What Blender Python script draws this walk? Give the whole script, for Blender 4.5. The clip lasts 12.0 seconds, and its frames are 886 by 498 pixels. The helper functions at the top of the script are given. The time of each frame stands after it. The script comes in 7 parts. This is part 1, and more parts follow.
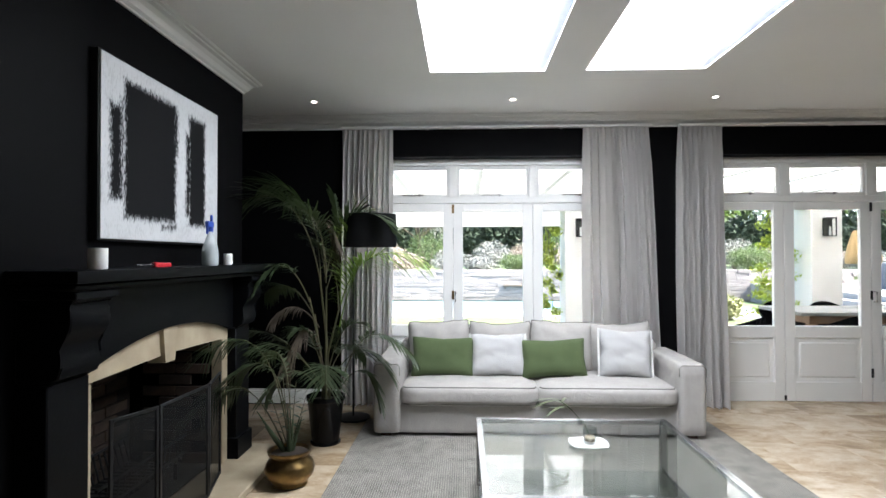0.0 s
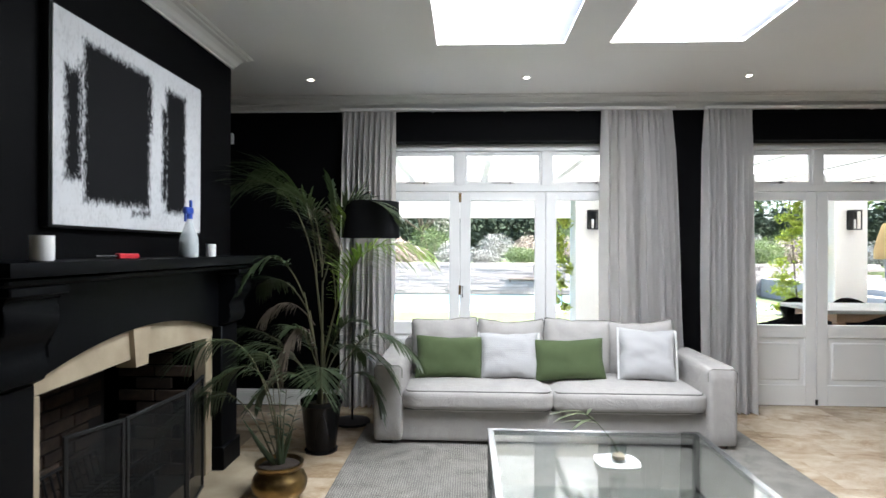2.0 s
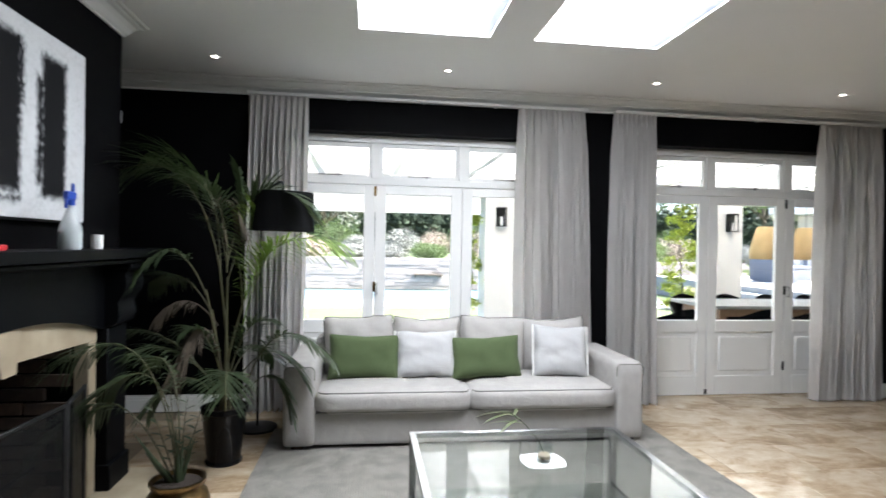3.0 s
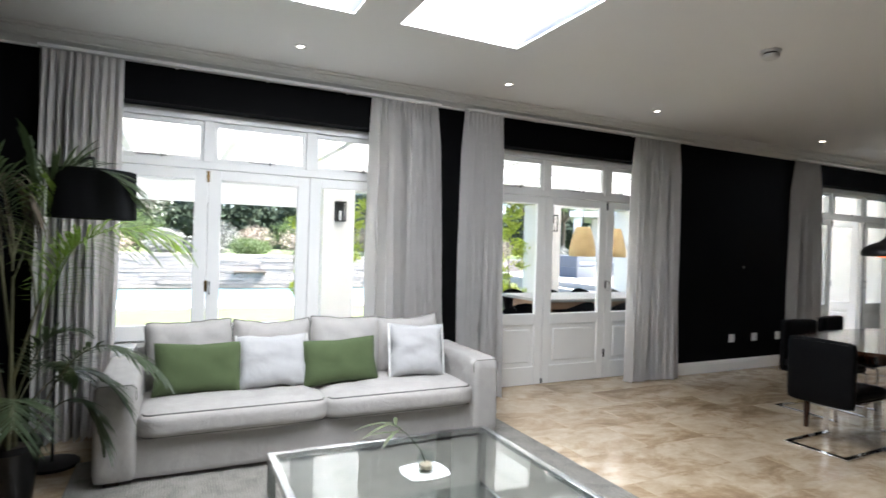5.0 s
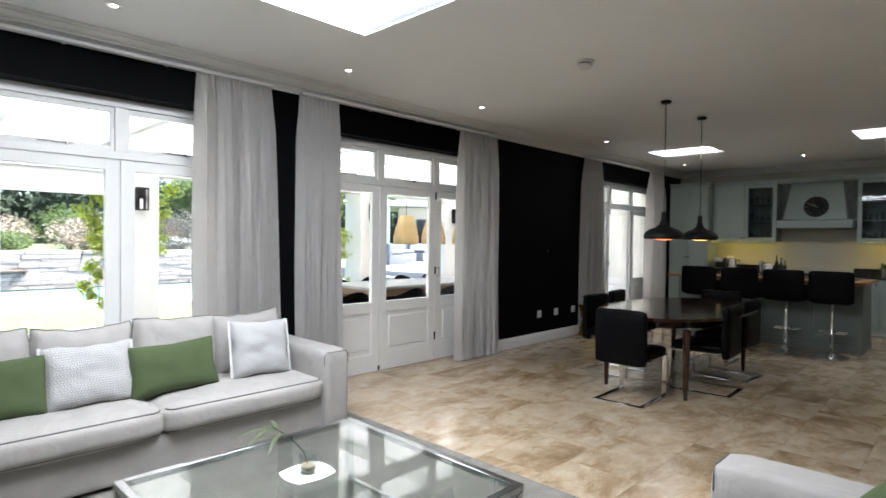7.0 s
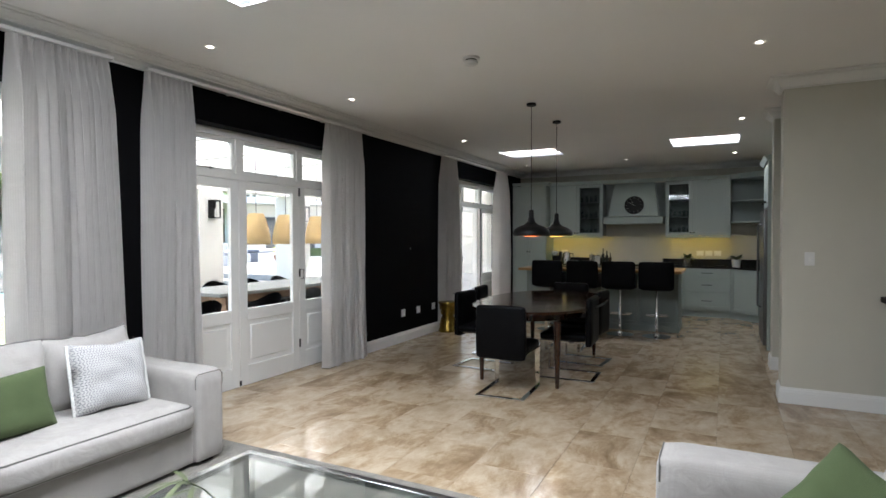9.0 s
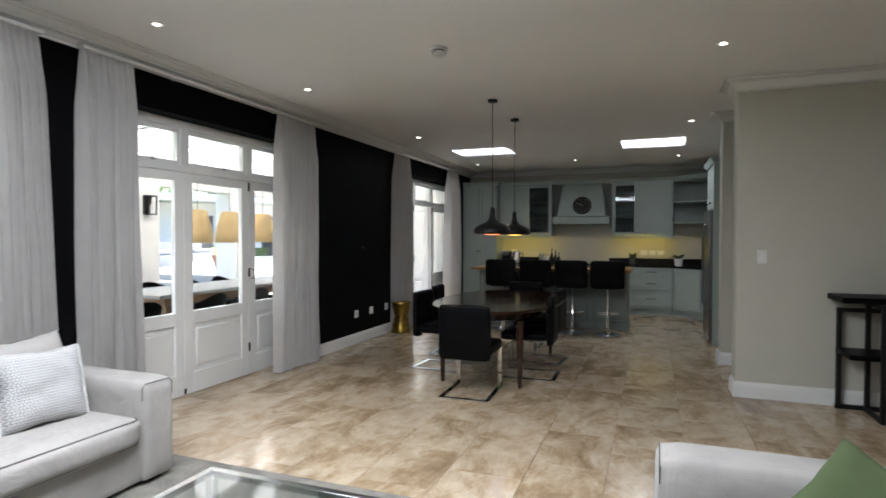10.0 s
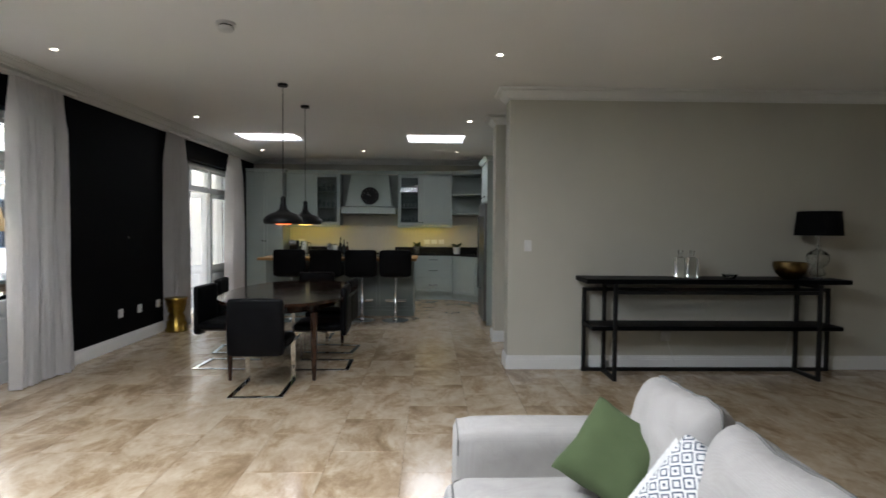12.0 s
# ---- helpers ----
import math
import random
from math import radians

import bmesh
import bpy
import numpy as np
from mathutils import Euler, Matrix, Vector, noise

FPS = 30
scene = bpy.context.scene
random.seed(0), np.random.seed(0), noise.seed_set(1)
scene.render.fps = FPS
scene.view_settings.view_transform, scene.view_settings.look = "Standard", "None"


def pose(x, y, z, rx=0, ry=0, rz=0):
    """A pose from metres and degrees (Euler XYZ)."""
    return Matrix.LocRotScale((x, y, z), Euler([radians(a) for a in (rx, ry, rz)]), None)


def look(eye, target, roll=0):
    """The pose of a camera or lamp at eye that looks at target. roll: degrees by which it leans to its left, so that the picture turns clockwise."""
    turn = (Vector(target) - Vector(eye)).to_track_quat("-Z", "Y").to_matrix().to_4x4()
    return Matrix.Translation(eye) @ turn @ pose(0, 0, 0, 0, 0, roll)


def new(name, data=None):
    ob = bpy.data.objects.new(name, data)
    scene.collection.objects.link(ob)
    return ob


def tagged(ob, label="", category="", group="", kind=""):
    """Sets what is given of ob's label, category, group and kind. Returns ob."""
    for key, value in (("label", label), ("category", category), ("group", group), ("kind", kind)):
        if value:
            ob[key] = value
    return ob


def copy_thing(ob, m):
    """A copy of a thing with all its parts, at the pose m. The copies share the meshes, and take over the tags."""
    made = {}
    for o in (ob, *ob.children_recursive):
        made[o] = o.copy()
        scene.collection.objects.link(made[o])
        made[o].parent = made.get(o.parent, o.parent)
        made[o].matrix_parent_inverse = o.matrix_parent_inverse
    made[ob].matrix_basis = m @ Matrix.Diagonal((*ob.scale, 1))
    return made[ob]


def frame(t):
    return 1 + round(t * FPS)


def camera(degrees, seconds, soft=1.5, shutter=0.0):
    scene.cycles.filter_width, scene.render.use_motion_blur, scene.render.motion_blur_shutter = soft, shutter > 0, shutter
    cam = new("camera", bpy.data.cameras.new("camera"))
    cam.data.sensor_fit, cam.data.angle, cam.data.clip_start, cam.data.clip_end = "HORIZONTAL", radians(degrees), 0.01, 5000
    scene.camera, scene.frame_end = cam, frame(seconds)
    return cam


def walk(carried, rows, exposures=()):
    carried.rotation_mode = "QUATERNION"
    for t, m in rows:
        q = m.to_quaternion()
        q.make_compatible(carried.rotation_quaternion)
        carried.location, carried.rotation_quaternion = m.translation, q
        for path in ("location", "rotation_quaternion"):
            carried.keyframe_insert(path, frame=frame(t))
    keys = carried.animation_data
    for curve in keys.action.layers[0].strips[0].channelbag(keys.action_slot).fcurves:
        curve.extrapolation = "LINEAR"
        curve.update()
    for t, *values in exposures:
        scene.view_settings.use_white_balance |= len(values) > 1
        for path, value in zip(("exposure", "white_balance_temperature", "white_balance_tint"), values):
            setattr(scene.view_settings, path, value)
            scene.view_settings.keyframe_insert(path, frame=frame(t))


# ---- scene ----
cam = camera(77.0, 12.0, shutter=0.5)
PATH = [
    (0, (0.499, 0.512, 1.455), (0.424, 2.51, 1.483), -0.1),
    (0.5, (0.477, 0.581, 1.452), (0.38, 2.579, 1.454), -0.4),
    (1, (0.479, 0.674, 1.449), (0.35, 2.669, 1.447), -0.3),
    (1.5, (0.463, 0.796, 1.45), (0.333, 2.791, 1.461), -0.3),
    (2, (0.455, 0.892, 1.45), (0.369, 2.89, 1.452), 0.2),
    (2.5, (0.42, 0.959, 1.443), (0.451, 2.958, 1.44), 0.6),
    (3, (0.337, 1.035, 1.457), (0.601, 3.018, 1.444), 1.1),
    (5, (0.149, 1.349, 1.439), (1.02, 3.149, 1.43), 1.7),
    (5.5, (0.082, 1.397, 1.436), (1.163, 3.079, 1.438), 1.4),
    (6, (-0.028, 1.452, 1.477), (1.231, 3.006, 1.457), 0.7),
    (6.5, (-0.094, 1.483, 1.436), (1.254, 2.96, 1.405), 0.7),
    (7, (-0.112, 1.557, 1.435), (1.323, 2.95, 1.4), 0.7),
    (9, (-0.19, 2.053, 1.45), (1.595, 2.954, 1.408), -0.1),
    (9.5, (-0.187, 2.165, 1.43), (1.629, 3.003, 1.386), 0.3),
    (10, (-0.128, 2.302, 1.424), (1.743, 3.007, 1.384), 0.1),
    (10.5, (-0.103, 2.367, 1.433), (1.824, 2.901, 1.399), 0.6),
    (11, (-0.116, 2.414, 1.439), (1.86, 2.717, 1.4), 0.3),
    (11.5, (-0.118, 2.413, 1.447), (1.878, 2.52, 1.379), 0.3),
    (12, (-0.152, 2.39, 1.438), (1.846, 2.344, 1.361), 0.4),
]
walk(cam, [(t, look(eye, target, roll)) for t, eye, target, roll in PATH])

# ---- world, sun, large lights ----
world = bpy.data.worlds.new("sky_world")
scene.world = world
world.use_nodes = True
wn = world.node_tree.nodes
sky = wn.new("ShaderNodeTexSky")
sky.sky_type, sky.sun_disc = "NISHITA", False
sky.sun_elevation, sky.sun_rotation = radians(50), radians(105)
sky.dust_density, sky.air_density = 4.0, 0.8
world.node_tree.links.new(sky.outputs[0], wn["Background"].inputs[0])
wn["Background"].inputs[1].default_value = 0.148
sun = new("sun", bpy.data.lights.new("sun", "SUN"))
sun.data.energy, sun.data.angle, sun.data.color = 4.1, radians(0.6), (1.0, 0.96, 0.9)
sun.matrix_world = look((12.4, -3.3, 15.3), (0, 0, 0))
scene.view_settings.exposure = 3.05
scene.view_settings.use_white_balance = True
scene.view_settings.white_balance_temperature = 5980
ROOF_W = 6.5


# ---- materials ----
def mat(name, color, rough=0.6, metal=0.0, dark=None, scale=6.0, amount=0.5, bump=0.0, bscale=60.0, detail=4.0, coat=0.0, stretch=(1, 1, 1), emit=0.0, spec=0.5, var=0.0):
    m = bpy.data.materials.new(name)
    m.use_nodes = True
    nt = m.node_tree
    n, l = nt.nodes, nt.links
    b = n["Principled BSDF"]
    b.inputs["Roughness"].default_value, b.inputs["Metallic"].default_value = rough, metal
    b.inputs["Specular IOR Level"].default_value = spec
    b.inputs["Coat Weight"].default_value = coat
    b.inputs["Base Color"].default_value = (*color, 1)
    tc = n.new("ShaderNodeTexCoord")
    mp = n.new("ShaderNodeMapping")
    mp.inputs["Scale"].default_value = stretch
    l.new(tc.outputs["Object"], mp.inputs["Vector"])
    if dark:
        t = n.new("ShaderNodeTexNoise")
        t.inputs["Scale"].default_value, t.inputs["Detail"].default_value = scale, detail
        l.new(mp.outputs[0], t.inputs["Vector"])
        r = n.new("ShaderNodeValToRGB")
        r.color_ramp.elements[0].position, r.color_ramp.elements[1].position = 0.5 - amount / 2, 0.5 + amount / 2
        r.color_ramp.elements[0].color, r.color_ramp.elements[1].color = (*dark, 1), (*color, 1)
        l.new(t.outputs["Fac"], r.inputs[0])
        src = r.outputs[0]
        if var:
            oi = n.new("ShaderNodeObjectInfo")
            mr = n.new("ShaderNodeMapRange")
            mr.inputs["To Min"].default_value, mr.inputs["To Max"].default_value = 1 - var, 1 + var
            hs = n.new("ShaderNodeHueSaturation")
            l.new(oi.outputs["Random"], mr.inputs["Value"])
            l.new(mr.outputs[0], hs.inputs["Value"])
            l.new(src, hs.inputs["Color"])
            src = hs.outputs[0]
        l.new(src, b.inputs["Base Color"])
    if bump:
        t2 = n.new("ShaderNodeTexNoise")
        t2.inputs["Scale"].default_value, t2.inputs["Detail"].default_value = bscale, 3
        l.new(mp.outputs[0], t2.inputs["Vector"])
        bp = n.new("ShaderNodeBump")
        bp.inputs["Strength"].default_value, bp.inputs["Distance"].default_value = bump, 0.004
        l.new(t2.outputs["Fac"], bp.inputs["Height"])
        l.new(bp.outputs[0], b.inputs["Normal"])
    if emit:
        b.inputs["Emission Color"].default_value = (*color, 1)
        b.inputs["Emission Strength"].default_value = emit
    return m


def glass_mat(name, color=(1, 1, 1), rough=0.0, thin=True):
    m = bpy.data.materials.new(name)
    m.use_nodes = True
    n, l = m.node_tree.nodes, m.node_tree.links
    b = n["Principled BSDF"]
    b.inputs["Base Color"].default_value = (*color, 1)
    b.inputs["Roughness"].default_value = rough
    if thin:
        tr, gl, fr, mx = n.new("ShaderNodeBsdfTransparent"), n.new("ShaderNodeBsdfGlossy"), n.new("ShaderNodeLayerWeight"), n.new("ShaderNodeMixShader")
        tr.inputs[0].default_value = (*color, 1)
        gl.inputs["Roughness"].default_value = rough
        fr.inputs[0].default_value = 0.5
        pw, ml = n.new("ShaderNodeMath"), n.new("ShaderNodeMath")
        pw.operation, ml.operation = "POWER", "MULTIPLY_ADD"
        pw.inputs[1].default_value, ml.inputs[1].default_value, ml.inputs[2].default_value = 5.0, 0.85, 0.042 if name == "table_glass" else 0.028
        l.new(fr.outputs["Facing"], pw.inputs[0])
        l.new(pw.outputs[0], ml.inputs[0])
        l.new(ml.outputs[0], mx.inputs[0])
        l.new(tr.outputs[0], mx.inputs[1])
        l.new(gl.outputs[0], mx.inputs[2])
        l.new(mx.outputs[0], n["Material Output"].inputs[0])
    else:
        b.inputs["Transmission Weight"].default_value = 1.0
    return m


def travertine():
    m = mat("travertine", (0.525, 0.43, 0.312), 0.16, dark=(0.28, 0.198, 0.12), scale=2.0, amount=0.5, bump=0.015, bscale=14, stretch=(0.8, 1.25, 1), detail=15, var=0.035)
    n, l = m.node_tree.nodes, m.node_tree.links
    b = n["Principled BSDF"]
    noise_t = [x for x in n if x.type == "TEX_NOISE"][0]
    noise_t.inputs["Distortion"].default_value = 0.5
    noise_t.inputs["Roughness"].default_value = 0.7
    ramp = [x for x in n if x.type == "VALTORGB"][0].color_ramp
    ramp.elements[0].position, ramp.elements[1].position = 0.34, 0.53
    mid = ramp.elements.new(0.46)
    mid.color = (0.415, 0.315, 0.205, 1)
    geo = n.new("ShaderNodeNewGeometry")
    mp = [x for x in n if x.type == "MAPPING"][0]
    oi = [x for x in n if x.type == "OBJECT_INFO"][0]
    add = n.new("ShaderNodeVectorMath")
    add.operation = "MULTIPLY_ADD"
    add.inputs[1].default_value = (1, 1, 1)
    comb = n.new("ShaderNodeMath")
    comb.operation = "MULTIPLY"
    comb.inputs[1].default_value = 37.0
    l.new(oi.outputs["Random"], comb.inputs[0])
    l.new(geo.outputs["Position"], add.inputs[0])
    l.new(comb.outputs[0], add.inputs[2])
    l.new(add.outputs[0], mp.inputs["Vector"])
    n2 = n.new("ShaderNodeTexNoise")
    n2.inputs["Scale"].default_value, n2.inputs["Detail"].default_value, n2.inputs["Roughness"].default_value, n2.inputs["Distortion"].default_value = 6.0, 12.0, 0.72, 0.3
    l.new(mp.outputs[0], n2.inputs["Vector"])
    r3 = n.new("ShaderNodeMapRange")
    r3.inputs["From Min"].default_value, r3.inputs["From Max"].default_value = 0.38, 0.6
    l.new(n2.outputs["Fac"], r3.inputs["Value"])
    mx = n.new("ShaderNodeMix")
    mx.data_type, mx.blend_type = "RGBA", "MULTIPLY"
    mx.inputs["Factor"].default_value = 1.0
    tint = n.new("ShaderNodeMix")
    tint.data_type = "RGBA"
    tint.inputs["A"].default_value, tint.inputs["B"].default_value = (0.84, 0.79, 0.72, 1), (1.1, 1.1, 1.1, 1)
    l.new(r3.outputs[0], tint.inputs["Factor"])
    prev = b.inputs["Base Color"].links[0].from_socket
    l.new(prev, mx.inputs["A"])
    l.new(tint.outputs["Result"], mx.inputs["B"])
    l.new(mx.outputs["Result"], b.inputs["Base Color"])
    r2 = n.new("ShaderNodeMapRange")
    r2.inputs["To Min"].default_value, r2.inputs["To Max"].default_value = 0.1, 0.22
    b.inputs["Specular IOR Level"].default_value = 0.75
    l.new(noise_t.outputs["Fac"], r2.inputs["Value"])
    l.new(r2.outputs[0], b.inputs["Roughness"])
    return m


def weave_mat(name, c1, c2, s=160.0, rough=0.95, bump=0.5, dirs="XYZ", mottle=0.6, wrinkle=0.0, dist=3.5):
    m = mat(name, c1, rough)
    n, l = m.node_tree.nodes, m.node_tree.links
    tc = n["Texture Coordinate"] if "Texture Coordinate" in n else [x for x in n if x.type == "TEX_COORD"][0]
    mx = n.new("ShaderNodeMix")
    mx.data_type = "RGBA"
    mx.inputs["A"].default_value, mx.inputs["B"].default_value = (*c1, 1), (*c2, 1)
    prev = None
    for d in dirs:
        w = n.new("ShaderNodeTexWave")
        w.bands_direction = d
        w.inputs["Scale"].default_value, w.inputs["Distortion"].default_value, w.inputs["Detail Scale"].default_value = s, dist, 3.0
        l.new(tc.outputs["Object"], w.inputs["Vector"])
        if prev is None:
            prev = w.outputs["Fac"]
        else:
            mm = n.new("ShaderNodeMath")
            mm.operation = "MULTIPLY"
            l.new(prev, mm.inputs[0])
            l.new(w.outputs["Fac"], mm.inputs[1])
            prev = mm.outputs[0]
    nz = n.new("ShaderNodeTexNoise")
    nz.inputs["Scale"].default_value = 9.0
    nz.inputs["Detail"].default_value = 8.0
    l.new(tc.outputs["Object"], nz.inputs["Vector"])
    ad = n.new("ShaderNodeMath")
    ad.operation = "MULTIPLY_ADD"
    ad.inputs[1].default_value = mottle
    l.new(prev, ad.inputs[0])
    sub = n.new("ShaderNodeMath")
    sub.operation = "SUBTRACT"
    sub.inputs[1].default_value = 0.25
    l.new(nz.outputs["Fac"], sub.inputs[0])
    l.new(sub.outputs[0], ad.inputs[2])
    l.new(ad.outputs[0], mx.inputs["Factor"])
    l.new(mx.outputs["Result"], n["Principled BSDF"].inputs["Base Color"])
    bp = n.new("ShaderNodeBump")
    bp.inputs["Strength"].default_value, bp.inputs["Distance"].default_value = bump, 0.003
    l.new(prev, bp.inputs["Height"])
    if wrinkle:
        wz, bw = n.new("ShaderNodeTexNoise"), n.new("ShaderNodeBump")
        wz.inputs["Scale"].default_value, wz.inputs["Detail"].default_value, wz.inputs["Distortion"].default_value = 7.0, 4.0, 1.2
        bw.inputs["Strength"].default_value, bw.inputs["Distance"].default_value = wrinkle, 0.03
        l.new(tc.outputs["Object"], wz.inputs["Vector"])
        l.new(wz.outputs["Fac"], bw.inputs["Height"])
        l.new(bw.outputs[0], bp.inputs["Normal"])
    l.new(bp.outputs[0], n["Principled BSDF"].inputs["Normal"])
    return m


def geo_mat(name, white, ink, cell=0.05):
    """Printed cloth: nested diamonds in thin lines."""
    m = mat(name, white, 0.9)
    n, l = m.node_tree.nodes, m.node_tree.links
    tc = [x for x in n if x.type == "TEX_COORD"][0]
    sep = n.new("ShaderNodeSeparateXYZ")
    l.new(tc.outputs["Object"], sep.inputs[0])

    def op(kind, a, b=None):
        x = n.new("ShaderNodeMath")
        x.operation = kind
        for i, v in enumerate((a, b)):
            if v is None:
                continue
            if isinstance(v, (int, float)):
                x.inputs[i].default_value = v
            else:
                l.new(v, x.inputs[i])
        return x.outputs[0]
    ax = op("ABSOLUTE", op("SUBTRACT", op("FRACT", op("DIVIDE", sep.outputs["X"], cell)), 0.5))
    az = op("ABSOLUTE", op("SUBTRACT", op("FRACT", op("DIVIDE", sep.outputs["Z"], cell)), 0.5))
    d = op("ADD", ax, az)
    f = op("FRACT", op("MULTIPLY", d, 3.0))
    line = op("LESS_THAN", f, 0.36)
    mx = n.new("ShaderNodeMix")
    mx.data_type = "RGBA"
    mx.inputs["A"].default_value, mx.inputs["B"].default_value = (*white, 1), (*ink, 1)
    l.new(line, mx.inputs["Factor"])
    l.new(mx.outputs["Result"], n["Principled BSDF"].inputs["Base Color"])
    return m


def tuft_mat(name, white, ink, pitch=0.0145):
    """Off-white tufted cloth: short slanting dashes in offset rows, raised a little, with soft creases."""
    m = mat(name, white, 0.95, spec=0.2)
    n, l = m.node_tree.nodes, m.node_tree.links
    tc = [x for x in n if x.type == "TEX_COORD"][0]
    mp = n.new("ShaderNodeMapping")
    mp.inputs["Scale"].default_value = (1 / (pitch * 1.1), 1, 1 / pitch)
    nz = n.new("ShaderNodeTexNoise")
    nz.inputs["Scale"].default_value, nz.inputs["Detail"].default_value = 14.0, 3.0
    l.new(tc.outputs["Object"], nz.inputs["Vector"])
    l.new(tc.outputs["Object"], mp.inputs["Vector"])
    sep = n.new("ShaderNodeSeparateXYZ")
    l.new(mp.outputs[0], sep.inputs[0])

    def op(kind, a, b=None):
        x = n.new("ShaderNodeMath")
        x.operation = kind
        for i, v in enumerate((a, b)):
            if v is None:
                continue
            if isinstance(v, (int, float)):
                x.inputs[i].default_value = v
            else:
                l.new(v, x.inputs[i])
        return x.outputs[0]
    row = op("FLOOR", sep.outputs["Z"])
    slant = op("MULTIPLY", op("SUBTRACT", op("MULTIPLY", op("FRACT", op("MULTIPLY", row, 0.5)), 4.0), 1.0), op("FRACT", sep.outputs["Z"]))
    fx = op("ABSOLUTE", op("SUBTRACT", op("FRACT", op("ADD", op("ADD", sep.outputs["X"], slant), op("MULTIPLY", nz.outputs["Fac"], 0.6))), 0.5))
    fz = op("ABSOLUTE", op("SUBTRACT", op("FRACT", sep.outputs["Z"]), 0.5))
    dash = op("MULTIPLY", op("GREATER_THAN", op("ADD", fx, op("MULTIPLY", nz.outputs["Fac"], 0.1)), 0.38), op("LESS_THAN", fz, 0.36))
    mx = n.new("ShaderNodeMix")
    mx.data_type = "RGBA"
    mx.inputs["A"].default_value, mx.inputs["B"].default_value = (*white, 1), (*ink, 1)
    l.new(dash, mx.inputs["Factor"])
    l.new(mx.outputs["Result"], n["Principled BSDF"].inputs["Base Color"])
    b1, b2, cr = n.new("ShaderNodeBump"), n.new("ShaderNodeBump"), n.new("ShaderNodeTexNoise")
    cr.inputs["Scale"].default_value, cr.inputs["Detail"].default_value, cr.inputs["Distortion"].default_value = 8.0, 3.0, 1.5
    l.new(tc.outputs["Object"], cr.inputs["Vector"])
    b1.inputs["Strength"].default_value, b1.inputs["Distance"].default_value = 0.25, 0.03
    b2.inputs["Strength"].default_value, b2.inputs["Distance"].default_value = 0.6, 0.003
    l.new(cr.outputs["Fac"], b1.inputs["Height"])
    l.new(fx, b2.inputs["Height"])
    l.new(b1.outputs[0], b2.inputs["Normal"])
    l.new(b2.outputs[0], n["Principled BSDF"].inputs["Normal"])
    return m


def canvas_mat():
    """Broad dry-brush black strokes on a dirty white ground; local y and z in metres from the canvas's middle."""
    m = mat("painted_canvas", (0.72, 0.72, 0.71), 0.85, spec=0.12)
    n, l = m.node_tree.nodes, m.node_tree.links
    tc = [x for x in n if x.type == "TEX_COORD"][0]
    sep = n.new("ShaderNodeSeparateXYZ")
    l.new(tc.outputs["Object"], sep.inputs[0])

    def op(kind, a, b=None, c=None):
        x = n.new("ShaderNodeMath")
        x.operation = kind
        for i, v in enumerate((a, b, c)):
            if v is None:
                continue
            if isinstance(v, (int, float)):
                x.inputs[i].default_value = v
            else:
                l.new(v, x.inputs[i])
        return x.outputs[0]

    def streak(sy, sz, sc):
        mp = n.new("ShaderNodeMapping")
        mp.inputs["Scale"].default_value = (1, sy, sz)
        l.new(tc.outputs["Object"], mp.inputs["Vector"])
        t = n.new("ShaderNodeTexNoise")
        t.inputs["Scale"].default_value, t.inputs["Detail"].default_value = sc, 8
        l.new(mp.outputs[0], t.inputs["Vector"])
        return op("SUBTRACT", t.outputs["Fac"], 0.5)
    vert, hor, fine = streak(34, 0.8, 6), streak(2.0, 3, 6), streak(5, 1.5, 30)
    total = None
    for y0, y1, z0, z1 in ((-0.445, 0.08, -0.345, 0.37), (-0.555, -0.43, -0.26, 0.23), (-0.47, -0.42, -0.2, 0.27), (0.2, 0.44, -0.35, 0.35), (0.165, 0.25, -0.3, 0.23), (-0.1, 0.085, -0.385, -0.33), (0.02, 0.1, 0.05, 0.34)):
        yy = op("ADD", sep.outputs["Y"], op("MULTIPLY", hor, 0.02))
        zz = op("ADD", sep.outputs["Z"], op("MULTIPLY", vert, 0.045))
        dy = op("SUBTRACT", (y1 - y0) / 2, op("ABSOLUTE", op("SUBTRACT", yy, (y0 + y1) / 2)))
        dz = op("SUBTRACT", (z1 - z0) / 2, op("ABSOLUTE", op("SUBTRACT", zz, (z0 + z1) / 2)))
        d = op("MINIMUM", dy, dz)
        d = op("ADD", d, op("MULTIPLY", fine, 0.1))
        mask = op("MINIMUM", op("MAXIMUM", op("MULTIPLY", d, 32), 0.0), 1.0)
        total = mask if total is None else op("MAXIMUM", total, mask)
    wash = op("MINIMUM", op("MAXIMUM", op("ADD", op("MULTIPLY", op("ADD", op("MULTIPLY", hor, 0.5), fine), 1.0), 0.0), 0.0), 0.16)
    total = op("MAXIMUM", total, wash)
    mx = n.new("ShaderNodeMix")
    mx.data_type = "RGBA"
    mx.inputs["A"].default_value, mx.inputs["B"].default_value = (0.52, 0.53, 0.535, 1), (0.0075, 0.0075, 0.0082, 1)
    l.new(total, mx.inputs["Factor"])
    l.new(mx.outputs["Result"], n["Principled BSDF"].inputs["Base Color"])
    return m


